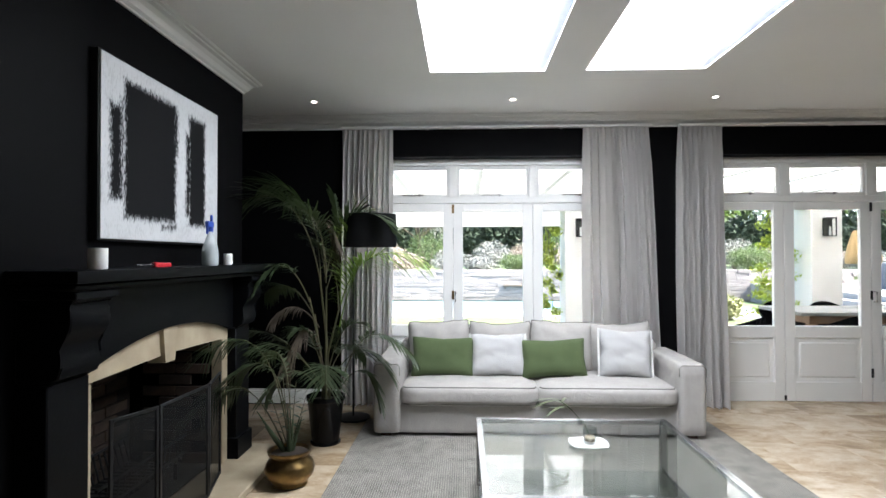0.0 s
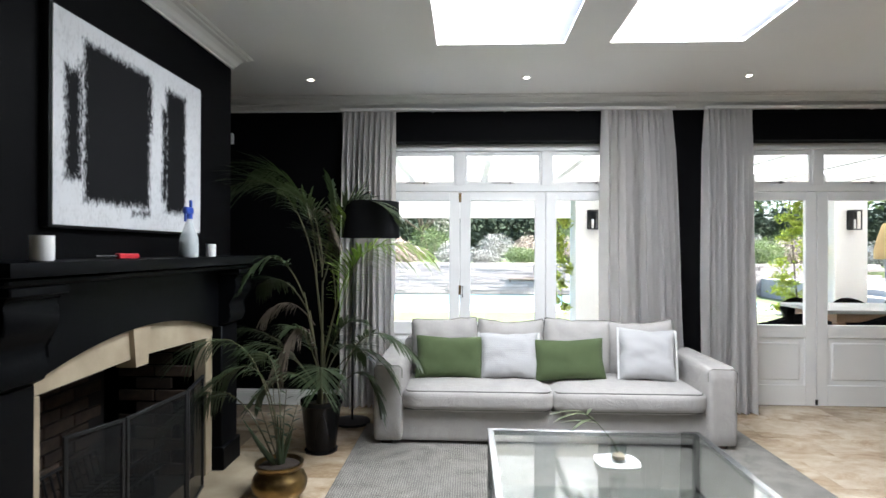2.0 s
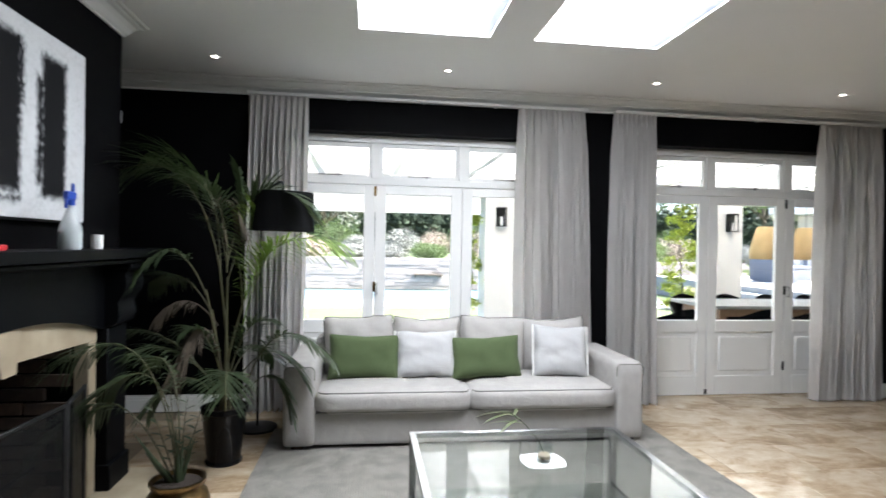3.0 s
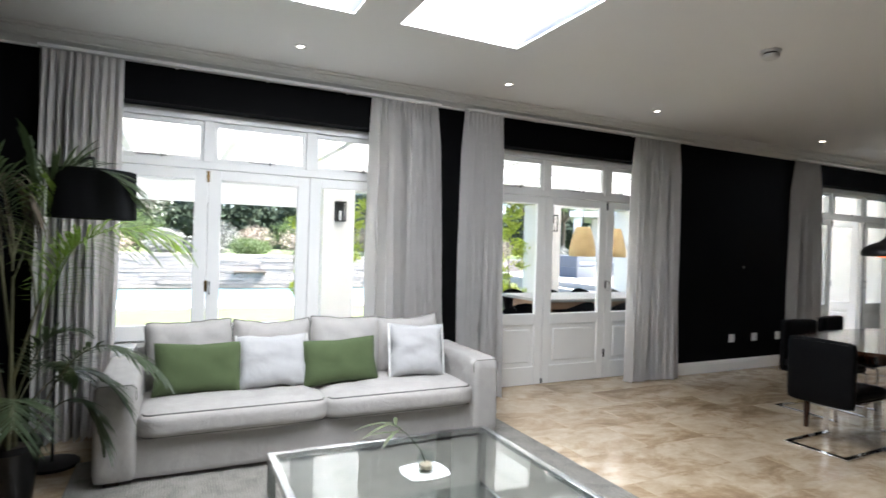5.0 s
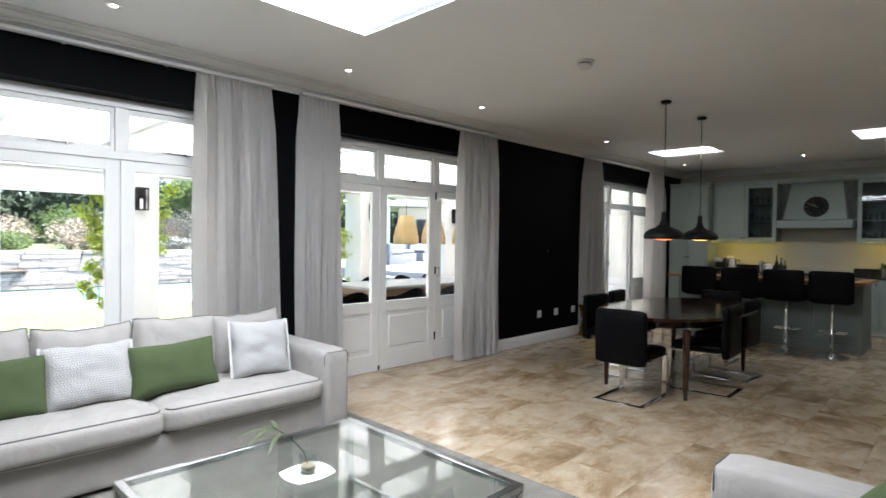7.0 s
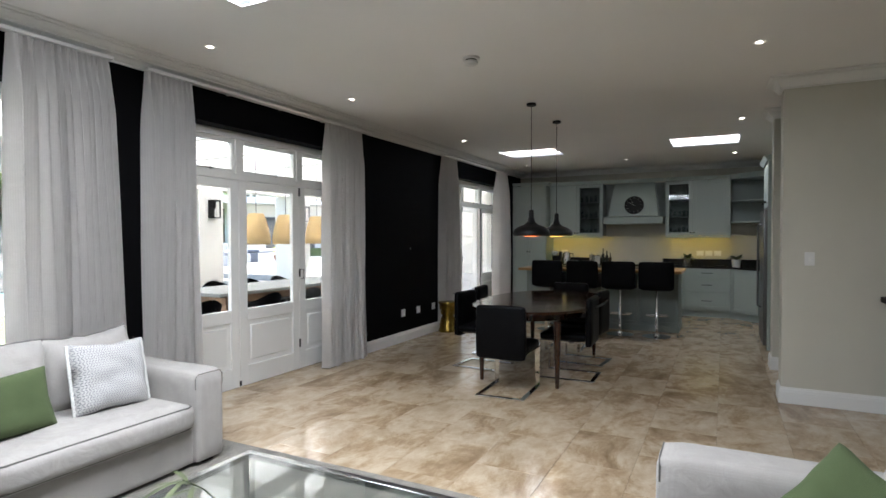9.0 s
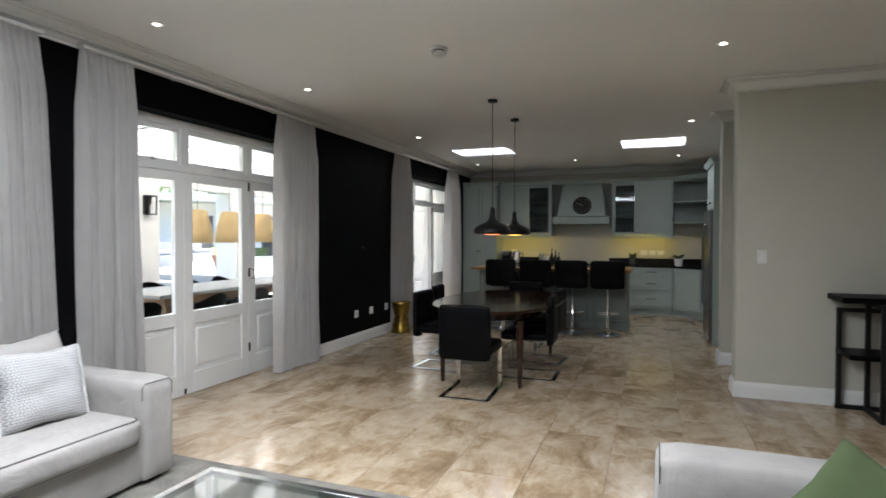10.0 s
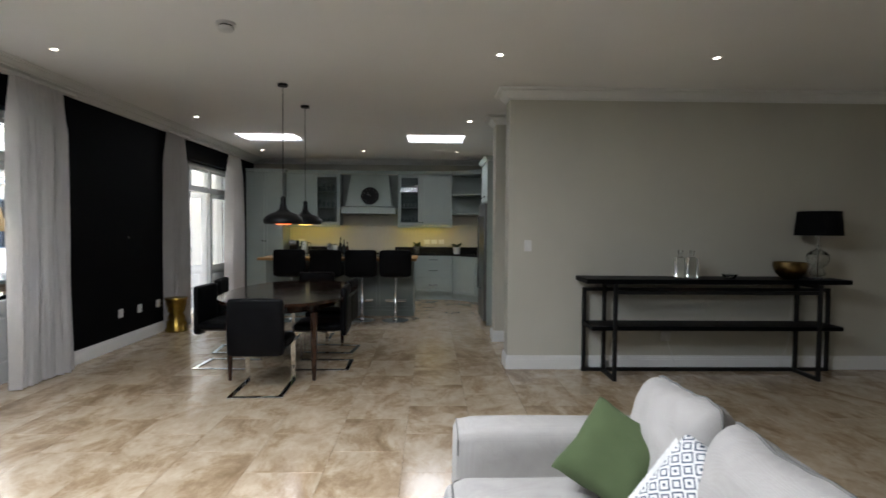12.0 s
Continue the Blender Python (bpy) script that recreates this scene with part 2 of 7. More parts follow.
M_BLACKWALL = mat("black_paint", (0.0026, 0.0026, 0.0029), 0.6, dark=(0.0021, 0.0021, 0.0025), scale=2, bump=0.12, bscale=90, spec=0.05)
M_MANTEL = mat("black_satin_paint", (0.0024, 0.0026, 0.0032), 0.45, dark=(0.0018, 0.002, 0.0025), scale=5, bump=0.1, bscale=50, spec=0.07)
M_CREAM = mat("greige_paint", (0.545, 0.53, 0.455), 0.7, dark=(0.51, 0.495, 0.425), scale=1.5, bump=0.1, bscale=110)
M_CEIL = mat("ceiling_paint", (0.86, 0.855, 0.84), 0.85, dark=(0.83, 0.825, 0.81), scale=1.2, bump=0.05, bscale=100)
M_TRIM = mat("white_gloss_paint", (0.78, 0.78, 0.76), 0.4, dark=(0.74, 0.74, 0.72), scale=3, bump=0.05, bscale=60)
M_TILE = travertine()
M_GROUT = mat("grout", (0.24, 0.185, 0.12), 0.9, dark=(0.18, 0.135, 0.09), scale=20)
M_LINEN = weave_mat("sofa_linen", (0.335, 0.32, 0.3), (0.44, 0.42, 0.395), 75, 0.95, 0.22, "XYZ", 0.7, 0.28, dist=2.0)
M_PIPE = mat("sofa_piping", (0.14, 0.135, 0.125), 0.9)
M_GREEN = weave_mat("green_linen", (0.055, 0.08, 0.03), (0.083, 0.112, 0.047), 80, 0.95, 0.4, "XZ", 0.9, 0.12)
M_PRINT = geo_mat("printed_cotton", (0.66, 0.66, 0.65), (0.06, 0.08, 0.12), 0.055)
M_TUFT = tuft_mat("tufted_cotton", (0.5, 0.495, 0.485), (0.17, 0.175, 0.19))
M_FRINGE = mat("white_fringe", (0.75, 0.74, 0.72), 0.95, dark=(0.6, 0.6, 0.58), scale=60)
M_CURTAIN = weave_mat("curtain_linen", (0.74, 0.715, 0.69), (0.86, 0.835, 0.81), 60, 0.95, 0.25, "XZ", 0.9, 0.12)
M_RUG = weave_mat("woven_jute", (0.085, 0.079, 0.07), (0.36, 0.34, 0.3), 21, 1.0, 1.0, "XY", 1.25, dist=2.6)
M_STEEL = mat("brushed_steel", (0.52, 0.52, 0.52), 0.25, 1.0, dark=(0.42, 0.42, 0.42), scale=40, stretch=(1, 1, 0.05))
M_FRIDGE = mat("dark_brushed_steel", (0.2, 0.2, 0.205), 0.3, 1.0, dark=(0.15, 0.15, 0.155), scale=40, stretch=(1, 1, 0.05))
M_CHROME = mat("chrome", (0.75, 0.75, 0.76), 0.07, 1.0)
M_GLASS = glass_mat("window_glass", (0.97, 0.985, 0.98))
M_POLY = mat("opal_roof_sheet", (0.85, 0.86, 0.86), 0.4)
_n, _l = M_POLY.node_tree.nodes, M_POLY.node_tree.links
_t, _m = _n.new("ShaderNodeBsdfTranslucent"), _n.new("ShaderNodeMixShader")
_t.inputs[0].default_value = (0.74, 0.725, 0.7, 1)
_m.inputs[0].default_value = 0.7
_l.new(_n["Principled BSDF"].outputs[0], _m.inputs[1])
_l.new(_t.outputs[0], _m.inputs[2])
_l.new(_m.outputs[0], _n["Material Output"].inputs[0])
M_MESH = mat("black_wire_mesh", (0.01, 0.01, 0.01), 0.6, spec=0.2)
M_MESH.node_tree.nodes["Principled BSDF"].inputs["Alpha"].default_value = 0.42
M_OPAL = mat("opal_acrylic", (0.8, 0.8, 0.8), 0.4)
M_TGLASS = glass_mat("table_glass", (0.9, 0.925, 0.915))
M_CLEAR = glass_mat("clear_glass", (0.92, 0.945, 0.945))
M_CRYSTAL = glass_mat("solid_glass", (0.96, 0.98, 0.98), 0.0, False)
M_SMOKE = glass_mat("smoked_glass", (0.85, 0.88, 0.88))
M_BLACK = mat("black_metal", (0.008, 0.008, 0.008), 0.45, 0.0, spec=0.3)
M_LEATHER = mat("black_leather", (0.0035, 0.0035, 0.004), 0.45, dark=(0.0025, 0.0025, 0.003), scale=14, bump=0.25, bscale=160, spec=0.08)
M_SHADE = mat("black_lamp_cloth", (0.006, 0.006, 0.0065), 0.95, spec=0.1, bump=0.2, bscale=200)
M_WOOD = mat("dark_walnut", (0.042, 0.016, 0.008), 0.11, dark=(0.022, 0.009, 0.005), scale=5, stretch=(0.4, 7, 2), amount=0.6, coat=0.15, bump=0.05)
M_OAK = mat("oiled_oak", (0.4, 0.23, 0.09), 0.35, dark=(0.26, 0.14, 0.05), scale=4, stretch=(8, 0.6, 2), amount=0.6)
M_SAGE = mat("sage_cabinet_paint", (0.35, 0.4, 0.375), 0.45, dark=(0.33, 0.375, 0.35), scale=3, bump=0.05)
# cabinet sage darkened in colour for the shade on the island front
M_SAGESHADE = mat("shaded_sage_paint", (0.2, 0.23, 0.215), 0.45, dark=(0.18, 0.21, 0.195), scale=3, bump=0.05)
M_SAGEDK = mat("cabinet_inside", (0.3, 0.33, 0.31), 0.6, dark=(0.17, 0.19, 0.17), scale=4)
M_GRANITE = mat("black_granite", (0.02, 0.02, 0.02), 0.12, dark=(0.008, 0.008, 0.008), scale=120)
M_SPLASH = mat("splashback_paint", (0.5, 0.475, 0.39), 0.4, dark=(0.47, 0.445, 0.365), scale=3)
M_STONE = mat("cream_sandstone", (0.41, 0.345, 0.24), 0.75, dark=(0.25, 0.2, 0.13), scale=5, bump=0.2, bscale=70)
M_BRICK = mat("sooted_brick", (0.085, 0.055, 0.038), 0.9, dark=(0.02, 0.015, 0.012), scale=12, bump=0.5, bscale=60, var=0.4)
M_SOOT = mat("soot", (0.012, 0.011, 0.01), 0.95, dark=(0.02, 0.017, 0.014), scale=8)
M_BRASS = mat("aged_brass", (0.3, 0.2, 0.075), 0.33, 1.0, dark=(0.1, 0.065, 0.03), scale=14, bump=0.1)
M_GOLD = mat("gold_leaf", (0.4, 0.28, 0.055), 0.3, 1.0, dark=(0.2, 0.12, 0.03), scale=12)
M_POT = mat("black_glazed_pot", (0.005, 0.005, 0.0055), 0.22, bump=0.1, spec=0.15)
M_SOIL = mat("soil", (0.03, 0.02, 0.012), 1.0, dark=(0.015, 0.01, 0.007), scale=50, bump=1, bscale=80)
M_PALM = mat("palm_leaf", (0.075, 0.1, 0.05), 0.4, dark=(0.03, 0.045, 0.024), scale=9)
M_PALMY = mat("fresh_palm_leaf", (0.2, 0.29, 0.07), 0.4, dark=(0.11, 0.17, 0.04), scale=9)
M_STEM = mat("palm_stem", (0.11, 0.1, 0.045), 0.6, dark=(0.05, 0.05, 0.025), scale=12)
M_SPRIG = mat("olive_leaf", (0.1, 0.13, 0.05), 0.45, dark=(0.055, 0.06, 0.03), scale=9)
M_DRY = mat("dry_leaf", (0.1, 0.08, 0.055), 0.8, dark=(0.07, 0.05, 0.035), scale=12)
M_WHITE = mat("white_ceramic", (0.75, 0.75, 0.73), 0.35)
M_PLASTIC = mat("white_plastic", (0.7, 0.7, 0.685), 0.4)
M_BLUE = mat("blue_plastic", (0.02, 0.06, 0.35), 0.35)
M_RED = mat("red_plastic", (0.5, 0.02, 0.03), 0.35)
M_MILK = mat("milky_plastic", (0.62, 0.66, 0.67), 0.3)
M_MILK.node_tree.nodes["Principled BSDF"].inputs["Alpha"].default_value = 0.5
M_LIQUID = mat("cleaning_liquid", (0.4, 0.46, 0.44), 0.15)
M_LED = mat("downlight_glow", (1.0, 0.86, 0.7), 0.5, emit=2.4)
M_STRIP = mat("cabinet_light_strip", (1.0, 0.72, 0.12), 0.5, emit=1.9)
M_BULB = mat("pendant_bulb", (1.0, 0.2, 0.05), 0.5, emit=0.45)
M_BULBY = mat("yellow_bulb", (1.0, 0.56, 0.1), 0.5, emit=0.5)
M_COPPER = mat("copper_lining", (0.7, 0.3, 0.12), 0.35, 0.7)
M_CLOCK = mat("clock_face", (0.025, 0.025, 0.027), 0.45)
# outdoors
M_LAWN = mat("lawn", (0.1, 0.115, 0.045), 0.95, dark=(0.065, 0.08, 0.025), scale=3, bump=0.8, bscale=30)
M_EARTH = mat("garden_ground", (0.1, 0.13, 0.04), 0.95, dark=(0.06, 0.08, 0.03), scale=1.2)
M_PAVE = mat("pale_paving", (0.33, 0.315, 0.29), 0.8, dark=(0.25, 0.245, 0.225), scale=5)
M_PORCH = mat("porch_paving", (0.55, 0.525, 0.48), 0.8, dark=(0.47, 0.45, 0.41), scale=5)
M_WATER = mat("pool_water", (0.1, 0.18, 0.22), 0.3, dark=(0.12, 0.2, 0.24), scale=2, bump=0.3, bscale=4, spec=0.2)
M_ROCK = mat("stacked_stone", (0.26, 0.225, 0.2), 0.9, dark=(0.19, 0.163, 0.145), scale=5, bump=0.5, bscale=25, var=0.14)
M_RENDER = mat("white_plaster", (0.72, 0.7, 0.66), 0.85, dark=(0.66, 0.64, 0.6), scale=2)
M_SHRUB = mat("grey_shrub", (0.27, 0.26, 0.235), 0.85, dark=(0.17, 0.17, 0.145), scale=4)
M_SHRUBG = mat("green_shrub", (0.12, 0.15, 0.07), 0.8, dark=(0.055, 0.075, 0.035), scale=4)
M_DRYG = mat("dry_grass", (0.34, 0.275, 0.22), 0.9, dark=(0.21, 0.165, 0.13), scale=5)
M_HEDGE = mat("dark_hedge", (0.045, 0.058, 0.038), 0.9, spec=0.08, dark=(0.022, 0.03, 0.02), scale=3)
M_GRASSY = mat("pale_grass", (0.3, 0.3, 0.13), 0.8, dark=(0.2, 0.2, 0.08), scale=6)
M_VINE = mat("lime_vine_leaf", (0.4, 0.42, 0.07), 0.6, dark=(0.24, 0.29, 0.04), scale=8)
M_BARK = mat("bark", (0.12, 0.09, 0.06), 0.9, dark=(0.05, 0.04, 0.03), scale=10, bump=0.5)
M_WICKER = weave_mat("wicker", (0.42, 0.29, 0.13), (0.6, 0.43, 0.2), 70, 0.8, 0.7)
M_GREYC = mat("grey_outdoor_cloth", (0.13, 0.135, 0.15), 0.9)
M_DARKGLASS = mat("dark_window", (0.02, 0.025, 0.03), 0.1)
M_TERRA = mat("terracotta", (0.35, 0.15, 0.07), 0.8, dark=(0.26, 0.11, 0.05), scale=10)
M_TEAK = mat("outdoor_teak", (0.3, 0.17, 0.09), 0.6, dark=(0.2, 0.11, 0.06), scale=4, stretch=(1, 8, 1))


for _mat, _c in ((M_CURTAIN, (0.8, 0.78, 0.76, 1)), (M_VINE, (0.5, 0.6, 0.06, 1)), (M_PALMY, (0.3, 0.45, 0.06, 1)), (M_SHRUBG, (0.12, 0.18, 0.04, 1)), (M_PALM, (0.05, 0.075, 0.025, 1))):
    _n, _l = _mat.node_tree.nodes, _mat.node_tree.links
    _t, _m = _n.new("ShaderNodeBsdfTranslucent"), _n.new("ShaderNodeMixShader")
    _t.inputs[0].default_value = _c
    _m.inputs[0].default_value = 0.16 if _mat == M_CURTAIN else 0.4
    _l.new(_n["Principled BSDF"].outputs[0], _m.inputs[1])
    _l.new(_t.outputs[0], _m.inputs[2])
    _l.new(_m.outputs[0], _n["Material Output"].inputs[0])


# ---- mesh helpers ----
def box(bm, x0, x1, y0, y1, z0, z1, bevel=0.0, seg=1):
    r = bmesh.ops.create_cube(bm, size=1, matrix=Matrix.Translation(((x0 + x1) / 2, (y0 + y1) / 2, (z0 + z1) / 2)) @ Matrix.Diagonal((x1 - x0, y1 - y0, z1 - z0, 1)))
    if bevel:
        es = list({e for v in r["verts"] for e in v.link_edges})
        bmesh.ops.bevel(bm, geom=es, offset=bevel, segments=seg, affect="EDGES", profile=0.7)
    return bm


def lathe(bm, profile, n=24, cx=0.0, cy=0.0, sy=1.0):
    """Turns (radius, height) pairs about an upright axis."""
    rings = []
    for r, z in profile:
        rings.append([bm.verts.new((cx + r * math.cos(2 * math.pi * i / n), cy + sy * r * math.sin(2 * math.pi * i / n), z)) for i in range(n)])
    for a, b in zip(rings, rings[1:]):
        for i in range(n):
            bm.faces.new((a[i], a[(i + 1) % n], b[(i + 1) % n], b[i]))
    for ring, r in ((rings[0], profile[0][0]), (rings[-1], profile[-1][0])):
        if r > 1e-4:
            bm.faces.new(ring)
    return bm


def tube(bm, pts, r, n=8, r2=None):
    """A round bar through the points; it may taper from r to r2."""
    pts = [Vector(p) for p in pts]
    r2 = r if r2 is None else r2
    rings = []
    for i, p in enumerate(pts):
        d = (pts[min(i + 1, len(pts) - 1)] - pts[max(i - 1, 0)]).normalized()
        up = Vector((0, 0, 1)) if abs(d.z) < 0.95 else Vector((1, 0, 0))
        a = d.cross(up).normalized()
        b = d.cross(a).normalized()
        rr = r + (r2 - r) * i / max(len(pts) - 1, 1)
        rings.append([bm.verts.new(p + rr * (a * math.cos(2 * math.pi * k / n) + b * math.sin(2 * math.pi * k / n))) for k in range(n)])
    for s, t in zip(rings, rings[1:]):
        for k in range(n):
            bm.faces.new((s[k], s[(k + 1) % n], t[(k + 1) % n], t[k]))
    bm.faces.new(rings[0])
    bm.faces.new(rings[-1])
    return bm


def prism(bm, outline, a0, a1, axis="x"):
    """An outline in the other two axes, drawn out along one axis."""
    def at(p, a):
        return {"x": (a, p[0], p[1]), "y": (p[0], a, p[1]), "z": (p[0], p[1], a)}[axis]
    lo = [bm.verts.new(at(p, a0)) for p in outline]
    hi = [bm.verts.new(at(p, a1)) for p in outline]
    n = len(outline)
    for i in range(n):
        bm.faces.new((lo[i], lo[(i + 1) % n], hi[(i + 1) % n], hi[i]))
    bm.faces.new(lo)
    bm.faces.new(hi)
    return bm


def pillow(bm, w, h, t, n=14, seed=0, sag=0.0, corner=0.12, crease=1.0, rounding=0.0, seam=None):
    """A stuffed cushion standing in the xz plane, w wide, h high, t thick, thin along its seams."""
    rnd = random.Random(seed)
    ph = [rnd.uniform(0, 6.28) for _ in range(6)]
    front, back = {}, {}
    for i in range(n + 1):
        for j in range(n + 1):
            u, v = 2 * i / n - 1, 2 * j / n - 1
            pu, pv = u * (1 - corner * 0.5 * (1 - abs(v)) * 0.6 * u * u), v * (1 - corner * 0.5 * (1 - abs(u)) * v * v)
            x = pu * w / 2
            z = pv * h / 2 + h / 2 - sag * (1 - u * u) * (v > 0) * v
            th = t / 2 * max(0.0, (1 - u ** 4) * (1 - v ** 4)) ** 0.55
            wr = 0.016 * t / 0.15 * noise.noise(Vector((x * 6 + ph[0], seed, z * 8 + 2 * x))) * (1 - u * u) * (1 - v * v)
            x *= 1 - rounding * u ** 4 * v ** 4
            z -= rounding * 0.5 * h * v ** 3 * u ** 4 if v > 0 else 0
            if crease > 1:
                q = Vector((x * 9 + ph[3], 0.0, z * 16 + 3 * x))
                wr += 0.006 * crease * noise.noise(q) * (1 - u ** 4) * (1 - v ** 6)
                x += 0.012 * noise.noise(Vector((seed, z * 11, 0.0))) * abs(u) ** 3
                z += 0.012 * noise.noise(Vector((x * 11, seed, 0.0))) * abs(v) ** 3
            front[i, j] = bm.verts.new((x, -th + wr, z))
            back[i, j] = bm.verts.new((x, th + wr, z)) if 0 < i < n and 0 < j < n else front[i, j]
    if seam is not None:
        seam += [front[0, j].co.copy() for j in range(n + 1)] + [front[i, n].co.copy() for i in range(1, n)] + [front[n, j].co.copy() for j in range(n, -1, -1)]
    for g, flip in ((front, False), (back, True)):
        for i in range(n):
            for j in range(n):
                q = [g[i, j], g[i + 1, j], g[i + 1, j + 1], g[i, j + 1]]
                q = q[::-1] if flip else q
                bm.faces.new(q)
    return bm


def soft_box(bm, x0, x1, y0, y1, z0, z1, r=0.05, puff=0.02, seed=0, n=10):
    """An upholstered block: rounded edges, faces that swell and dent a little."""
    rnd = random.Random(seed)
    ph = [rnd.uniform(0, 6.28) for _ in range(4)]
    r0 = bmesh.ops.create_cube(bm, size=1)
    vs = r0["verts"]
    es = list({e for v in vs for e in v.link_edges})
    bmesh.ops.subdivide_edges(bm, edges=es, cuts=n, use_grid_fill=True)
    hx, hy, hz = (x1 - x0) / 2, (y1 - y0) / 2, (z1 - z0) / 2
    c = Vector(((x0 + x1) / 2, (y0 + y1) / 2, (z0 + z1) / 2))
    for v in bm.verts:
        if v.tag:
            continue
        u = v.co * 2
        d = Vector((0, 0, 0))
        p = Vector((math.copysign(min(1, abs(u.x) ** 0.8), u.x) * hx, math.copysign(abs(u.y) ** 0.8, u.y) * hy, math.copysign(abs(u.z) ** 0.8, u.z) * hz))
        q = Vector((max(-hx + r, min(hx - r, p.x)), max(-hy + r, min(hy - r, p.y)), max(-hz + r, min(hz - r, p.z))))
        e = p - q
        if e.length > 1e-6:
            e = e.normalized() * r if e.length > r or True else e
        bulge = puff * (1 - u.x ** 2 if abs(u.x) < 1 else 0 + 1)
        w = (1 - min(1, u.x * u.x)) * (1 - min(1, u.y * u.y)) + (1 - min(1, u.x * u.x)) * (1 - min(1, u.z * u.z)) * 0.5
        nrm = Vector((0, 0, 0))
        big = max(abs(u.x), abs(u.y), abs(u.z))
        if abs(u.z) >= big - 1e-5:
            nrm = Vector((0, 0, math.copysign(1, u.z)))
            f = (1 - u.x ** 2) * (1 - u.y ** 2)
        elif abs(u.y) >= big - 1e-5:
            nrm = Vector((0, math.copysign(1, u.y), 0))
            f = (1 - u.x ** 2) * (1 - u.z ** 2)
        else:
            nrm = Vector((math.copysign(1, u.x), 0, 0))
            f = (1 - u.y ** 2) * (1 - u.z ** 2)
        k = puff * max(f, 0) ** 0.5 * (1 + 0.25 * math.sin(5 * u.x + ph[0] + 4 * u.y) + 0.15 * math.sin(11 * u.x + ph[1]))
        v.co = c + q + e + nrm * k
        v.tag = True
    return bm


def finish(bm, name, material, smooth=True, angle=40):
    bmesh.ops.recalc_face_normals(bm, faces=bm.faces)
    me = bpy.data.meshes.new(name)
    bm.to_mesh(me)
    bm.free()
    me.materials.append(material)
    if smooth:
        me.polygons.foreach_set("use_smooth", [True] * len(me.polygons))
        me.set_sharp_from_angle(angle=radians(angle))
    return me


def part(name, bm, material, parent, label="", smooth=True, kind=""):
    ob = new(name, finish(bm, name, material, smooth))
    ob.parent = parent
    return tagged(ob, label=label, kind=kind)


def thing(name, label, category, at=(0, 0, 0), rz=0.0, group=""):
    ob = new(name)
    ob.empty_display_size = 0.1
    ob.matrix_basis = pose(*at, 0, 0, rz)
    return tagged(ob, label=label, category=category, group=group)


def structure(name, bm, material, label="", smooth=False, parent=None):
    ob = new(name, finish(bm, name, material, smooth))
    if parent:
        ob.parent = parent
        return tagged(ob, label=label)
    return tagged(ob, label=label, kind="structure")


B = bmesh.new
CEIL = 2.83
WALL_N, WALL_W, WALL_E, WALL_S = 6.03, -1.22, 5.47, -3.2
DOORS_Y = 6.207

# ---- large structure ----
floor = structure("floor", box(B(), -2.2, 11.7, -3.4, 6.33, -0.15, -0.012), M_GROUT, "polished travertine floor in large blocks")

# window wall with three openings
OPENINGS = [(-0.48, 2.06), (2.85, 5.35), (7.98, 10.5)]
HEAD = 2.45
bm = B()
xs = [-2.2] + [v for o in OPENINGS for v in o] + [11.7]
for a, b in zip(xs[0::2], xs[1::2]):
    box(bm, a, b, WALL_N, 6.33, -0.012, HEAD)
box(bm, -2.2, 11.7, WALL_N, 6.33, HEAD, 3.1)
structure("wall_north", bm, M_BLACKWALL, "near-black painted wall around the garden doors")
bm = B()
box(bm, -2.4, 11.9, 6.332, 6.42, HEAD, 3.3)
for a, b in zip(xs[0::2], xs[1::2]):
    box(bm, a, b, 6.332, 6.42, -0.1, HEAD)
structure("wall_outside", bm, M_RENDER, "white plastered outer face of the house")

# fireplace breast and alcove; the firebox opening goes through the front
FB = (2.93, 4.27, 0.06, 1.0)
bm = B()
box(bm, -2.2, WALL_W, WALL_S, FB[0], -0.012, CEIL)
box(bm, -2.2, WALL_W, FB[1], 4.77, -0.012, CEIL)
box(bm, -2.2, WALL_W, FB[0], FB[1], FB[3], CEIL)
box(bm, -2.2, -1.8, FB[0], FB[1], -0.012, FB[3])
box(bm, -2.35, -2.2, -3.4, 6.33, -0.012, CEIL)
structure("wall_west", bm, M_BLACKWALL, "near-black painted chimney breast wall")
structure("wall_south", box(B(), -2.35, 11.7, -3.4, WALL_S, -0.012, CEIL), M_CREAM, "plain greige wall")
bm = B()
box(bm, WALL_E, 5.72, WALL_S, 1.6, -0.012, CEIL, 0.004)
structure("wall_east", bm, M_CREAM, "greige wall behind the console table")
bm = B()
box(bm, 6.83, 7.08, -0.2, 1.58, -0.012, CEIL, 0.004)
box(bm, 5.72, 6.83, -0.4, -0.2, -0.012, CEIL)
box(bm, 7.08, 11.7, 0.7, 0.9, -0.012, CEIL)
structure("wall_kitchen_south", bm, M_CREAM, "greige kitchen side wall and pier")
KW = 11.45
structure("wall_kitchen_east", box(B(), KW, 11.7, 0.9, WALL_N, -0.012, CEIL), M_CREAM, "greige kitchen end wall")

